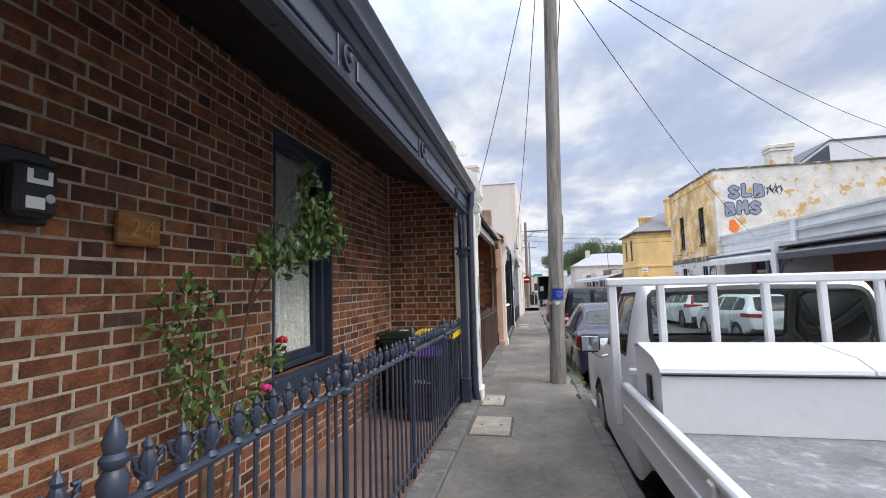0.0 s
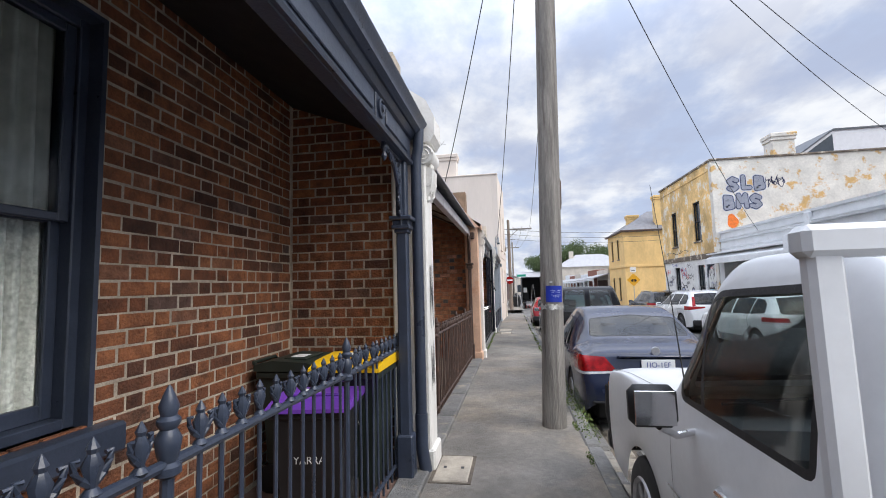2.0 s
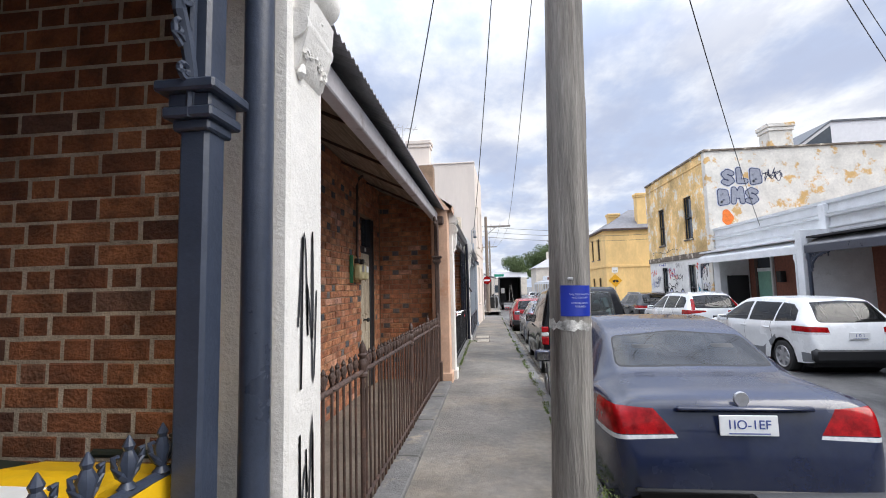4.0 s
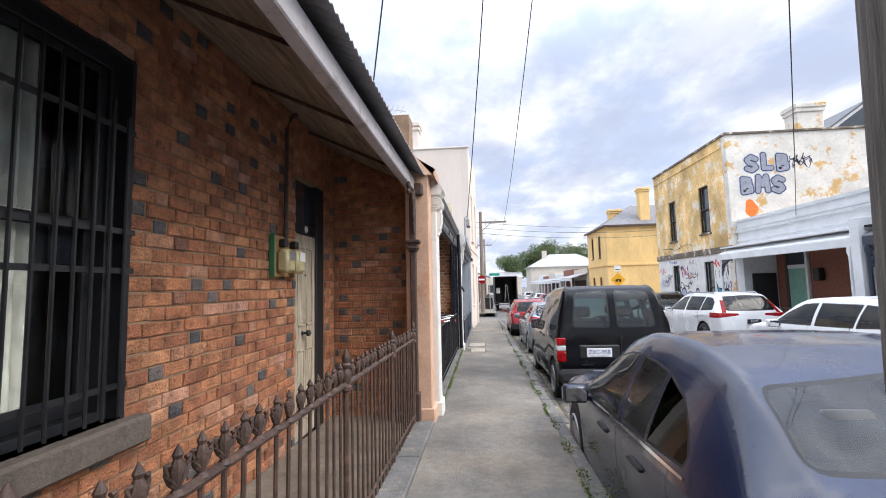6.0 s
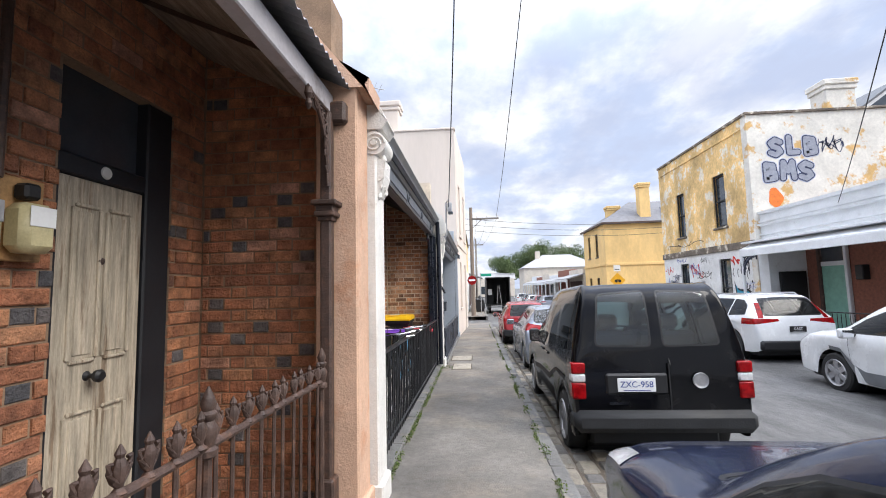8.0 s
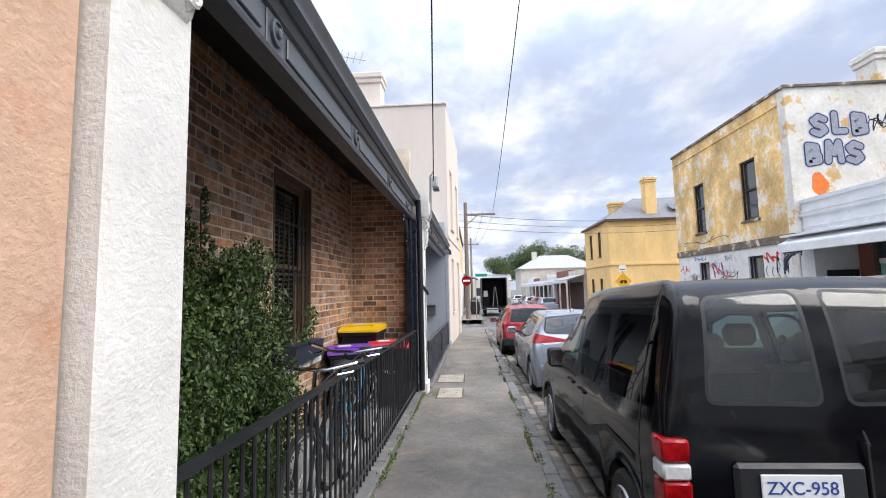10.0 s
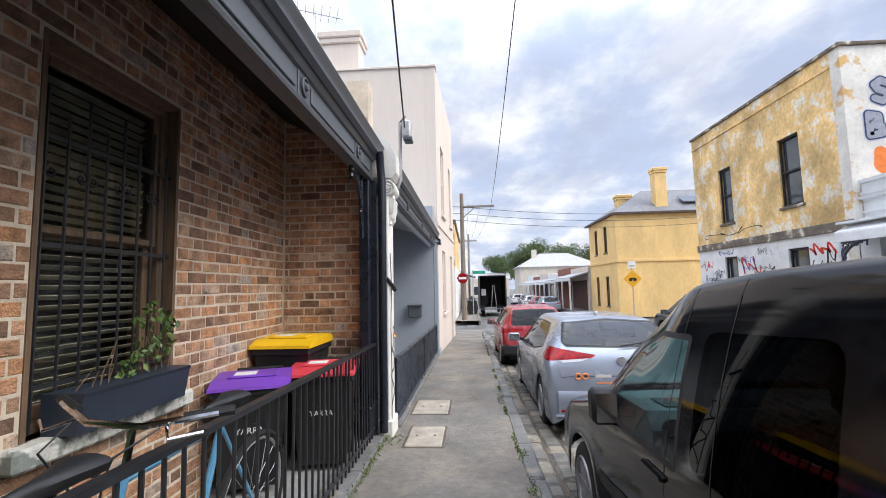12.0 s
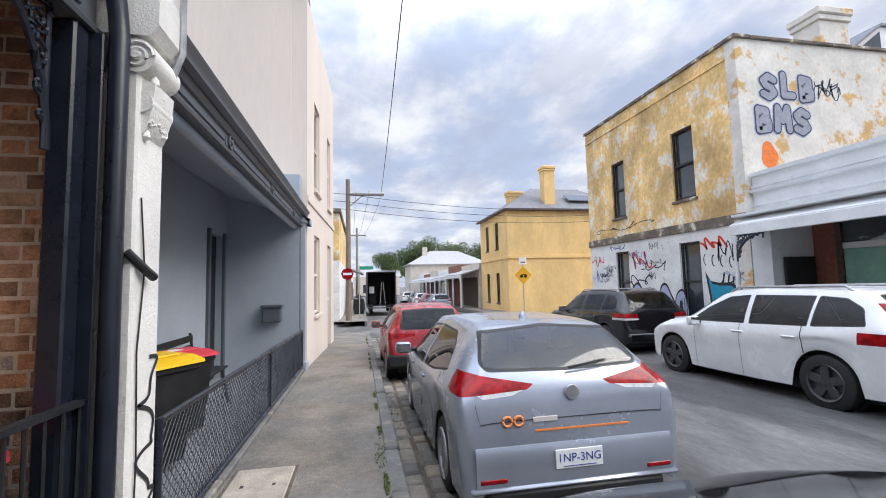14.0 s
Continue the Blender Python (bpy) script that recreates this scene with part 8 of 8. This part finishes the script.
# ---- things on the verandas ----
def bin_thing(label, x, y, rz, lid_mat, h=0.98, w=0.5, d=0.54, body_mat=None, lift=0.0, marks=True):
    th = thing("wheelie_bin", label, "bin", (x, y, G(y) + 0.013), "wheelie bins", "", rz)
    body_mat = body_mat or BLACK_PLASTIC
    vs = [(sx * w * f / 2, sy * d * f / 2, z) for z, f in ((0.06, 0.78), (h * 0.86, 1.0)) for sx, sy in ((-1, -1), (1, -1), (1, 1), (-1, 1))]
    g = Geo().add(vs, [(0, 3, 2, 1), (4, 5, 6, 7), (0, 1, 5, 4), (1, 2, 6, 5), (2, 3, 7, 6), (3, 0, 4, 7)])
    part("bin_body", g, body_mat, th)
    part("rim", Geo().box(-w / 2 - 0.025, w / 2 + 0.025, -d / 2 - 0.025, d / 2 + 0.03, h * 0.86, h * 0.92, 0.012), body_mat, th)
    lid = Geo().extrude([(-d / 2 - 0.05, h * 0.92), (-d / 2 - 0.045, h * 0.945), (-d / 2 + 0.08, h * 0.985), (d / 2 - 0.1, h), (d / 2 + 0.03, h * 0.97), (d / 2 + 0.04, h * 0.92)], "x", -w / 2 - 0.035, w / 2 + 0.035)
    lo = part("lid", lid, lid_mat, th, "hinged plastic lid")
    part("lid_panel", Geo().box(-w / 2 + 0.06, w / 2 - 0.06, -d / 2 + 0.12, d / 2 - 0.14, h * 0.985, h * 0.998 + 0.008, 0.01), lid_mat, lo)
    part("label", Geo().box(-w / 2 + 0.1, 0.02, -d / 2 + 0.16, 0.04, h + 0.006, h + 0.0085), PLATE_WHITE, lo)
    part("handle", Geo().tube([(-w / 2 + 0.06, d / 2 + 0.02, h * 0.9), (-w / 2 + 0.06, d / 2 + 0.1, h * 0.97), (w / 2 - 0.06, d / 2 + 0.1, h * 0.97), (w / 2 - 0.06, d / 2 + 0.02, h * 0.9)], 0.014, 8), body_mat, th)
    for sx in (-1, 1):
        part("wheel", Geo().lathe([(0.06, 0), (0.1, 0.008), (0.1, 0.04), (0.06, 0.048)], (sx * w * 0.42 - 0.024, d * 0.36, 0.1), 14, "x"), TYRE, th)
    if marks:
        me = text_mesh("council_name", "YARRA", 0.06, PLATE_WHITE, 0.0005)
        placed("council_name", me, th, pose(0, -d / 2 * 0.93, h * 0.56, 84.5))
        gl = Geo()
        for k in range(4):
            gl.box(-0.03 + 0.02 * k, -0.016 + 0.02 * k, -0.002, 0.0, 0.05 + 0.012 * (k % 3), 0.12 + 0.015 * k, 0.003)
        placed("council_mark", gl.mesh("council_mark", PLATE_WHITE), th, pose(0, -d / 2 * 0.945, h * 0.56, -5.5))
    return th


YELLOW_LID = material("yellow_lid_plastic", (0.78, 0.47, 0.01), 0.45, vary=0.08, scale=5)
PURPLE_LID = material("purple_lid_plastic", (0.17, 0.05, 0.42), 0.45, vary=0.08, scale=5)
RED_LID = material("red_lid_plastic", (0.6, 0.05, 0.07), 0.45, vary=0.08, scale=5)
GREEN_DARK = material("dark_green_plastic", (0.014, 0.022, 0.017), 0.55, vary=0.15, scale=6)
bin_thing("dark green bin with yellow lid behind the navy fence", -1.17, 5.44, 0, YELLOW_LID, 0.95, 0.44, 0.5, GREEN_DARK)
bin_thing("black bin with purple lid behind the navy fence", -1.24, 4.93, 8, PURPLE_LID, 0.79, 0.42, 0.42)
bin_thing("dark green bin with green lid against the brick wall", -1.62, 5.46, 90, GREEN_DARK, 0.94, 0.42, 0.44, GREEN_DARK, marks=False)
bin_thing("tall black bin with yellow lid against the brown brick wall", -1.5, 17.25, 0, YELLOW_LID, 1.05, 0.48, 0.56)
bin_thing("black bin with purple lid against the brown brick wall", -1.5, 16.5, 20, PURPLE_LID, 0.83, 0.47, 0.52)
bin_thing("black bin with red lid behind the black fence", -1.09, 16.95, 10, RED_LID, 0.84, 0.47, 0.52)
bin_thing("black bin with yellow lid on the grey veranda", -1.3, 19.3, 60, YELLOW_LID, 0.9, 0.48, 0.54, marks=False)
bin_thing("black bin with red lid on the grey veranda", -1.42, 20.2, 60, RED_LID, 0.84, 0.44, 0.48, marks=False)
bin_thing("dark bin far off by the side street", 0.25, 45.0, 0, BLACK_PLASTIC, 1.05, 0.58, 0.66, marks=False)
for yb, lid_m in ((11.2, YELLOW_LID), (11.9, PURPLE_LID), (12.6, PURPLE_LID)):
    bin_thing("dark bin with coloured lid across the street", 8.95, yb, 270, lid_m, 1.0, 0.52, 0.56, marks=False)
bags = thing("rubbish_bags", "dark rubbish bags piled behind a bin", "bag", (0.3, 45.9, G(46)))
part("bag", Geo().lathe([(0.3, 0), (0.42, 0.4), (0.36, 0.9), (0.15, 1.25), (0.04, 1.35)], (0, 0, 0), 12), BLACK_PLASTIC, bags, "", True)

plq = thing("number_plaque", "carved wooden house number 24 on the brick wall", "sign", (-1.94, 1.82, 1.745))
part("board", Geo().box(0, 0.045, -0.12, 0.12, -0.082, 0.082, 0.012), material("varnished_plaque", (0.33, 0.15, 0.04), 0.5, vary=0.3, scale=6, grain=(6, 1, 8), bump=0.3), plq)
GOLD = material("carved_gold", (0.42, 0.24, 0.07), 0.5, vary=0.2)
for k, ch in enumerate("24"):
    placed("numeral", text_mesh("numeral", ch, 0.13, GOLD, 0.004), plq, pose(0.048, -0.04 + 0.08 * k, 0, 90, 0, 90))
n20 = thing("house_number", "black iron house number 20 on the brown brick wall", "sign", (-1.785, 13.4, 1.42))
for k, ch in enumerate("20"):
    placed("numeral", text_mesh("numeral", ch, 0.13, BLACK_IRON, 0.005), n20, pose(0.004, -0.04 + 0.08 * k, 0, 90, 0, 90))


def meter(label, x, y, z, w=0.15, h=0.21):
    th = thing("electricity_meter", label, "meter", (x, y, z))
    part("back_plate", Geo().box(0, 0.05, -w / 2 - 0.05, w / 2 + 0.02, -h / 2 - 0.02, h / 2 + 0.06, 0.008), BLACK_PLASTIC, th)
    part("case", Geo().box(0.05, 0.13, -w / 2, w / 2, -h / 2, h / 2, 0.02), GREY_PLASTIC, th)
    part("display", Geo().box(0.13, 0.133, -w / 2 + 0.03, w / 2 - 0.03, 0.02, h / 2 - 0.03, 0.002), PLATE_WHITE, th)
    part("screen", Geo().box(0.133, 0.135, -w / 2 + 0.05, w / 2 - 0.05, 0.04, 0.08), GREEN_DARK, th)
    part("label", Geo().box(0.13, 0.132, -w / 2 + 0.03, 0.02, -h / 2 + 0.03, -0.03), PLATE_WHITE, th)
    part("dial", Geo().lathe([(0.018, 0.13), (0.018, 0.138)], (0, w / 2 - 0.04, -0.03), 10, "x"), ALLOY, th)
    return th


meter("grey electricity meter on the dark brick wall", -1.94, 1.29, 1.83)
meter("black electricity meter on the brown brick wall", -1.79, 13.22, 1.54)
bd = thing("meter_board", "green meter board with two yellowed meters on the brick wall", "meter", (-1.93, 10.4, 1.6))
part("board", Geo().box(0, 0.03, -0.22, 0.22, -0.18, 0.18, 0.006), material("worn_plywood", (0.42, 0.24, 0.1), 0.7, vary=0.3, scale=7), bd)
part("board_edge", Geo().box(0.0, 0.05, -0.235, -0.22, -0.19, 0.19, 0.004), material("green_edge", (0.03, 0.17, 0.08), 0.5), bd)
YELLOWED = material("yellowed_casing", (0.5, 0.44, 0.25), 0.35, vary=0.15, scale=10)
for k, yy in enumerate((-0.1, 0.11)):
    mc = part("meter_case", Geo().box(0.03, 0.15, yy - 0.075, yy + 0.075, -0.15, 0.06, 0.03), YELLOWED, bd, "yellowed meter case", True)
    part("meter_window", Geo().box(0.15, 0.154, yy - 0.055, yy + 0.055, -0.04, 0.045, 0.003), PLATE_WHITE if k else ALLOY, mc)
    part("fuse", Geo().box(0.03, 0.1, yy - 0.03, yy + 0.04, 0.08, 0.15, 0.012), BLACK_PLASTIC, bd)
part("conduit", Geo().tube([(0.03, 0.02, 0.16), (0.03, 0.02, 1.2), (0.06, 0.05, 1.32), (0.1, 0.08, 1.36)], 0.02, 8), BROWN_IRON, bd, "", True)
lmp = thing("wall_lamp", "small grey lamp and conduit on the pier top", "lamp", (-0.66, 17.9, 2.3))
part("conduit", Geo().tube([(0.05, 0, -0.05), (0.1, 0.0, 0.1), (0.1, 0, 0.75), (0.16, -0.02, 0.82)], 0.02, 8), ALLOY, lmp, "", True)
part("lamp_body", Geo().box(0.13, 0.23, -0.09, 0.03, 0.55, 0.75, 0.02), ALLOY, lmp)
part("lamp_glass", Geo().box(0.15, 0.25, -0.12, 0.02, 0.5, 0.55, 0.01), GLASS_DARK, lmp)
pb = thing("letterbox", "dark letterbox on the grey return wall", "letterbox", (-1.15, 23.68, 0.62))
part("box", Geo().box(-0.16, 0.16, -0.16, 0, -0.14, 0.16, 0.02), GREY_TRIM, pb)
part("flap", Geo().box(-0.18, 0.18, -0.19, 0.0, 0.12, 0.17, 0.01), GREY_TRIM, pb)
bn = thing("bench", "dark slatted bench on the grey veranda", "bench", (-1.5, 21.0, G(21.0) + 0.013), "", "", 0)
for k in range(4):
    part("seat_slat", Geo().box(-0.2 + k * 0.1, -0.12 + k * 0.1, -0.6, 0.6, 0.43, 0.46, 0.005), BLACK_PLASTIC, bn)
for k in range(3):
    part("back_slat", Geo().box(-0.28, -0.25, -0.6, 0.6, 0.55 + k * 0.12, 0.63 + k * 0.12, 0.005), BLACK_PLASTIC, bn)
for yy in (-0.55, 0.55):
    part("leg", Geo().tube([(0.2, yy, 0), (0.12, yy, 0.43), (-0.2, yy, 0.43), (-0.27, yy, 0.9)], 0.018, 6), BLACK_IRON, bn)
    part("leg", Geo().tube([(-0.25, yy, 0), (-0.15, yy, 0.43)], 0.018, 6), BLACK_IRON, bn)


# ---- bicycles ----
def bicycle(label, x, y, rz, lean, frame_mat, bars_out=0.3):
    th = thing("bicycle", label, "bicycle", (x, y, G(y) + 0.013), "bicycles by the fence")
    th.matrix_world = pose(x, y, G(y) + 0.013, 0, 0, rz) @ pose(0, 0, 0, lean, 0, 0)
    r = 0.33
    for wx in (-0.52, 0.52):
        ring = [(wx + r * math.cos(a), 0, r + r * math.sin(a)) for a in [2 * math.pi * i / 28 for i in range(29)]]
        wh = part("wheel", Geo().tube(ring, 0.019, 6), TYRE, th, "", True)
        rim = [(wx + r * 0.92 * math.cos(a), 0, r + r * 0.92 * math.sin(a)) for a in [2 * math.pi * i / 28 for i in range(29)]]
        part("rim", Geo().tube(rim, 0.009, 5), ALLOY, wh, "", True)
        sp = Geo()
        for k in range(16):
            a = 2 * math.pi * k / 16
            sp.tube([(wx, 0.02 if k % 2 else -0.02, r), (wx + r * 0.91 * math.cos(a), 0, r + r * 0.91 * math.sin(a))], 0.0015, 3)
        part("spokes", sp, ALLOY, wh)
        part("hub", Geo().lathe([(0.02, -0.04), (0.02, 0.04)], (wx, 0, r), 8, "y"), ALLOY, wh)
    seat, head, bb = (-0.18, 0, 0.82), (0.36, 0, 0.85), (-0.04, 0, 0.3)
    for a, b, rr in ((bb, seat, 0.016), (seat, (0.36, 0, 0.8), 0.016), (bb, (0.38, 0, 0.72), 0.018), (bb, (-0.52, 0, r), 0.011), (seat, (-0.52, 0, r), 0.009), (head, (0.4, 0, 0.66), 0.02)):
        part("frame_tube", Geo().tube([a, b], rr, 8), frame_mat, th)
    part("fork", Geo().tube([(0.4, 0.0, 0.68), (0.43, 0.05, 0.58), (0.52, 0.05, r)], 0.011, 6).tube([(0.4, 0.0, 0.68), (0.43, -0.05, 0.58), (0.52, -0.05, r)], 0.011, 6), frame_mat, th)
    part("stem", Geo().tube([head, (0.34, 0, 0.97), (0.42, 0, 1.0)], 0.014, 6), CHROME, th)
    part("handlebar", Geo().tube([(0.32, -bars_out, 1.03), (0.42, -0.1, 1.0), (0.42, 0.1, 1.0), (0.32, bars_out, 1.03)], 0.012, 8), CHROME, th, "", True)
    for sd in (-1, 1):
        part("grip", Geo().tube([(0.36, sd * (bars_out - 0.1), 1.018), (0.29, sd * (bars_out + 0.04), 1.035)], 0.018, 8), BLACK_PLASTIC, th)
        part("brake_lever", Geo().tube([(0.4, sd * (bars_out - 0.13), 1.0), (0.46, sd * (bars_out - 0.08), 0.98), (0.4, sd * bars_out, 0.99)], 0.006, 5), CHROME, th)
        part("brake_cable", Geo().tube([(0.42, sd * 0.16, 1.0), (0.56, sd * 0.12, 0.95), (0.5, sd * 0.04, 0.8), (0.4, 0, 0.72)], 0.004, 4), BLACK_PLASTIC, th)
    part("seat_post", Geo().tube([seat, (-0.21, 0, 0.92)], 0.013, 6), CHROME, th)
    sd_ = Geo()
    prof = [(-0.33, 0.03, 0.93), (-0.32, 0.066, 0.945), (-0.27, 0.07, 0.95), (-0.2, 0.042, 0.945), (-0.13, 0.022, 0.94), (-0.07, 0.018, 0.935), (-0.055, 0.008, 0.925)]
    sv = [(x_, hw * math.cos(a), zt_ - 0.02 + (0.02 if math.sin(a) > 0 else 0.045) * math.sin(a)) for x_, hw, zt_ in prof for a in [2 * math.pi * k / 10 for k in range(10)]]
    sd_.add(sv, [(10 * i + j, 10 * i + (j + 1) % 10, 10 * i + 10 + (j + 1) % 10, 10 * i + 10 + j) for i in range(6) for j in range(10)] + [tuple(range(10)), tuple(range(60, 70))])
    part("saddle", sd_, BLACK_PLASTIC, th, "", True)
    part("crank", Geo().lathe([(0.09, -0.03), (0.09, -0.025)], bb, 16, "y").tube([(bb[0], -0.04, bb[2]), (bb[0] + 0.12, -0.05, bb[2] - 0.11)], 0.01, 6), ALLOY, th)


bicycle("light blue bicycle leaning on the black fence", -1.04, 15.0, 268, -3, material("sky_blue_frame", (0.12, 0.35, 0.55), 0.35, coat=0.4))
bicycle("dark bicycle leaning behind another on the black fence", -0.98, 14.12, 271, -2, material("dark_frame", (0.03, 0.035, 0.045), 0.35, coat=0.4), 0.26)


# ---- plants ----
LEAF_IVY = leaf_material("glossy_dark_leaves", (0.015, 0.034, 0.008), (0.036, 0.07, 0.015), (0.09, 0.14, 0.03), 0.55)
LEAF_ROSE = leaf_material("rose_leaves", (0.035, 0.08, 0.02), (0.07, 0.13, 0.03), (0.13, 0.19, 0.045), 0.4)
WEED = leaf_material("weed_leaves", (0.07, 0.12, 0.025), (0.12, 0.18, 0.04), (0.2, 0.22, 0.06), 0.6)
STEM = material("woody_stem", (0.12, 0.075, 0.045), 0.85, vary=0.3, scale=12)


def bush():
    rnd = random.Random(12)
    th = thing("shrub", "dense dark green shrub climbing the brown brick wall", "shrub", (-1.52, 13.62, G(13.6)))
    g, centres = Geo(), []
    for k in range(170):
        t = rnd.random()
        yy = rnd.uniform(-1.0, 0.64)
        top = 1.68 - 0.95 * max(0, abs(yy - 0.05) - 0.12)
        zz = rnd.uniform(0.05, top)
        centres.append((Vector((rnd.uniform(-0.18, 0.2) + 0.12 * (1 - zz / 1.8), yy, zz)), (0.17, 0.2, 0.17)))
    centres = centres * 6
    for k, (yy, zt) in enumerate(((-0.6, 1.55), (-0.5, 1.75), (-0.38, 1.9), (-0.28, 1.72), (-0.18, 1.95), (-0.08, 1.82), (0.02, 2.0), (0.1, 1.88), (0.2, 2.15), (0.3, 1.8), (0.4, 1.62), (-0.75, 1.45), (0.55, 1.4))):
        pts = [(-0.15, yy * 0.5, 0.0), (-0.12, yy * 0.8, 0.8), (-0.22, yy, zt * 0.8), (-0.25, yy + 0.03, zt)]
        g.tube(pts, 0.012, 5, 0.004)
        for j in range(5):
            q = 0.74 + 0.26 * j / 4
            centres.append((Vector((-0.2, yy, zt * q)), (0.03, 0.02 + 0.15 * (1 - q), 0.07)))
    part("stem", g, STEM, th)
    vs, fs = leaf_mass(rnd, centres, 78000, 0.031)
    part("leaves", mesh_of("leaves", vs, fs, LEAF_IVY), None, th)


bush()


def rose():
    rnd = random.Random(8)
    th = thing("rose_bush", "climbing rose with red blooms on the dark brick wall", "plant", (-1.72, 2.15, G(2.15)))
    g, centres = Geo(), []
    stems = [[(0, 0, 0.05), (0.0, -0.02, 0.6), (-0.05, -0.08, 1.1), (0.05, -0.2, 1.5)], [(0, 0.02, 0.05), (0.02, 0.1, 0.8), (0.1, 0.14, 1.4), (0.3, 0.05, 1.85), (0.42, 0.25, 2.2)], [(0.0, 0, 0.1), (0.05, 0.22, 0.7), (0.12, 0.3, 1.1)], [(0.08, 0.14, 1.35), (0.25, 0.2, 1.6), (0.45, 0.45, 1.85)]]
    for s_ in stems:
        g.tube(s_, 0.009, 6, 0.004)
    for c, r, n in (((0.0, -0.22, 1.35), (0.1, 0.16, 0.2), 3), ((0.02, -0.2, 1.0), (0.1, 0.15, 0.16), 3), ((0.0, -0.08, 0.75), (0.08, 0.12, 0.14), 2), ((0.1, 0.28, 1.05), (0.1, 0.13, 0.12), 2), ((0.1, 0.2, 0.75), (0.08, 0.1, 0.16), 2), ((0.36, 0.1, 1.68), (0.12, 0.17, 0.13), 4), ((0.45, 0.4, 1.82), (0.1, 0.14, 0.16), 4), ((0.42, 0.3, 1.95), (0.1, 0.14, 0.12), 3), ((0.42, 0.25, 2.15), (0.05, 0.06, 0.06), 1), ((0.3, -0.1, 1.62), (0.06, 0.1, 0.08), 1)):
        centres += [(Vector(c), r)] * n
    part("stem", g, STEM, th)
    centres = [(c, (r[0] * 1.35, r[1] * 1.5, r[2] * 1.25)) for c, r in centres]
    vs, fs = leaf_mass(rnd, centres, 1050, 0.058)
    part("leaves", mesh_of("leaves", vs, fs, LEAF_ROSE), None, th)
    for k, (c, m_) in enumerate((((0.2, 0.32, 1.13), "crimson"), ((0.16, 0.22, 0.86), "pink"))):
        pet = Geo()
        for j in range(14):
            a = j * 2.4
            rr = 0.006 + 0.0022 * j
            b = Geo().lathe([(0.004, 0), (0.016, 0.012), (0.018, 0.024), (0.01, 0.03)], (0, 0, 0), 7)
            b.turned(Matrix.Translation(Vector(c) + Vector((math.cos(a) * rr, math.sin(a) * rr, 0.02 - 0.001 * j))) @ pose(0, 0, 0, 30 * math.sin(a), -30 * math.cos(a), 0))
            pet.add(b.v, b.f)
        part("bloom", pet, material(m_ + "_petals", (0.45, 0.01, 0.04) if k == 0 else (0.6, 0.04, 0.2), 0.6, vary=0.2, scale=30), th, m_ + " rose bloom", True)
    part("stake", Geo().box(0.0, 0.03, -0.13, -0.09, 0.0, 0.85, 0.004), STEM, th)
    pt = thing("flower_pot", "terracotta pot with a bushy herb behind the fence", "pot", (-1.3, 1.72, G(1.72) + 0.013))
    part("pot", Geo().lathe([(0.12, 0), (0.17, 0.24), (0.19, 0.25), (0.19, 0.29), (0.16, 0.29), (0.15, 0.25)], (0, 0, 0), 20), material("terracotta", (0.4, 0.17, 0.08), 0.8, vary=0.2), pt, "", True)
    vs, fs = leaf_mass(rnd, [(Vector((0, 0, 0.36)), (0.17, 0.17, 0.1))], 700, 0.035)
    part("foliage", mesh_of("foliage", vs, fs, WEED), None, pt)


rose()
pl = thing("window_box", "dark blue moulded planter on the sill", "planter", (-1.72, 15.48, 0.53))
part("trough", Geo().extrude([(-0.07, 0.0), (0.09, 0.0), (0.12, 0.17), (0.13, 0.19), (-0.09, 0.19), (-0.08, 0.0)], "y", -0.38, 0.38), material("blue_black_plastic", (0.025, 0.035, 0.055), 0.5, vary=0.15), pl)
cw_ = []
rw = random.Random(5)
for k in range(12):
    yy = rw.uniform(-0.32, 0.34)
    top = rw.uniform(0.3, 0.62) if yy > 0 else rw.uniform(0.25, 0.42)
    part("stem", Geo().tube([(0.02, yy, 0.15), (0.02, yy + rw.uniform(-0.05, 0.05), top * 0.6), (0.03, yy + rw.uniform(-0.1, 0.1), top)], 0.005, 4, 0.002), STEM, pl)
    if yy > -0.1:
        cw_.append((Vector((0.03, yy, top * 0.9)), (0.05, 0.05, 0.09)))
vs, fs = leaf_mass(rw, cw_, 160, 0.05)
part("leaves", mesh_of("leaves", vs, fs, LEAF_ROSE), None, pl)

wv, wf = [], []
rw = random.Random(9)
spots = [(0.575, rw.uniform(6, 31), 0.025, 0.18, 0.02) for _ in range(26)] + [(-0.69, rw.uniform(12, 19), 0.035, 0.25, 0.025) for _ in range(16)] + [(0.68, 6.7 + 0.2 * k, 0.09, 0.2, 0.08) for k in range(16)] + [(0.6, 8.0 + 0.7 * k, 0.05, 0.2, 0.04) for k in range(14)] + [(-0.7, 12.3 + 0.45 * k, 0.05, 0.2, 0.04) for k in range(12)] + [(-0.6, 17.5, 0.15, 0.2, 0.03), (0.55, 19.2, 0.05, 0.4, 0.03), (0.76, 20.5, 0.05, 1.2, 0.04)]
for x, y, rx, ry, rz_ in spots:
    v2_, f2_ = leaf_mass(rw, [(Vector((x, y, G(y) + rz_ * 0.5)), (rx, ry, rz_))], 90, 0.022)
    o = len(wv)
    wv += v2_
    wf += [tuple(i + o for i in f) for f in f2_]
tagged(new("weeds", mesh_of("weeds", wv, wf, WEED)), "green weeds growing along kerb and fence", "weeds", "", "stuff")


# ---- the bricks, laid last ----
for owner, place, along, zlo, zhi, holes, mats, near, kw in BRICKWORK:
    brick_wall(owner, place, along, zlo, zhi, holes, mats, near, **kw)
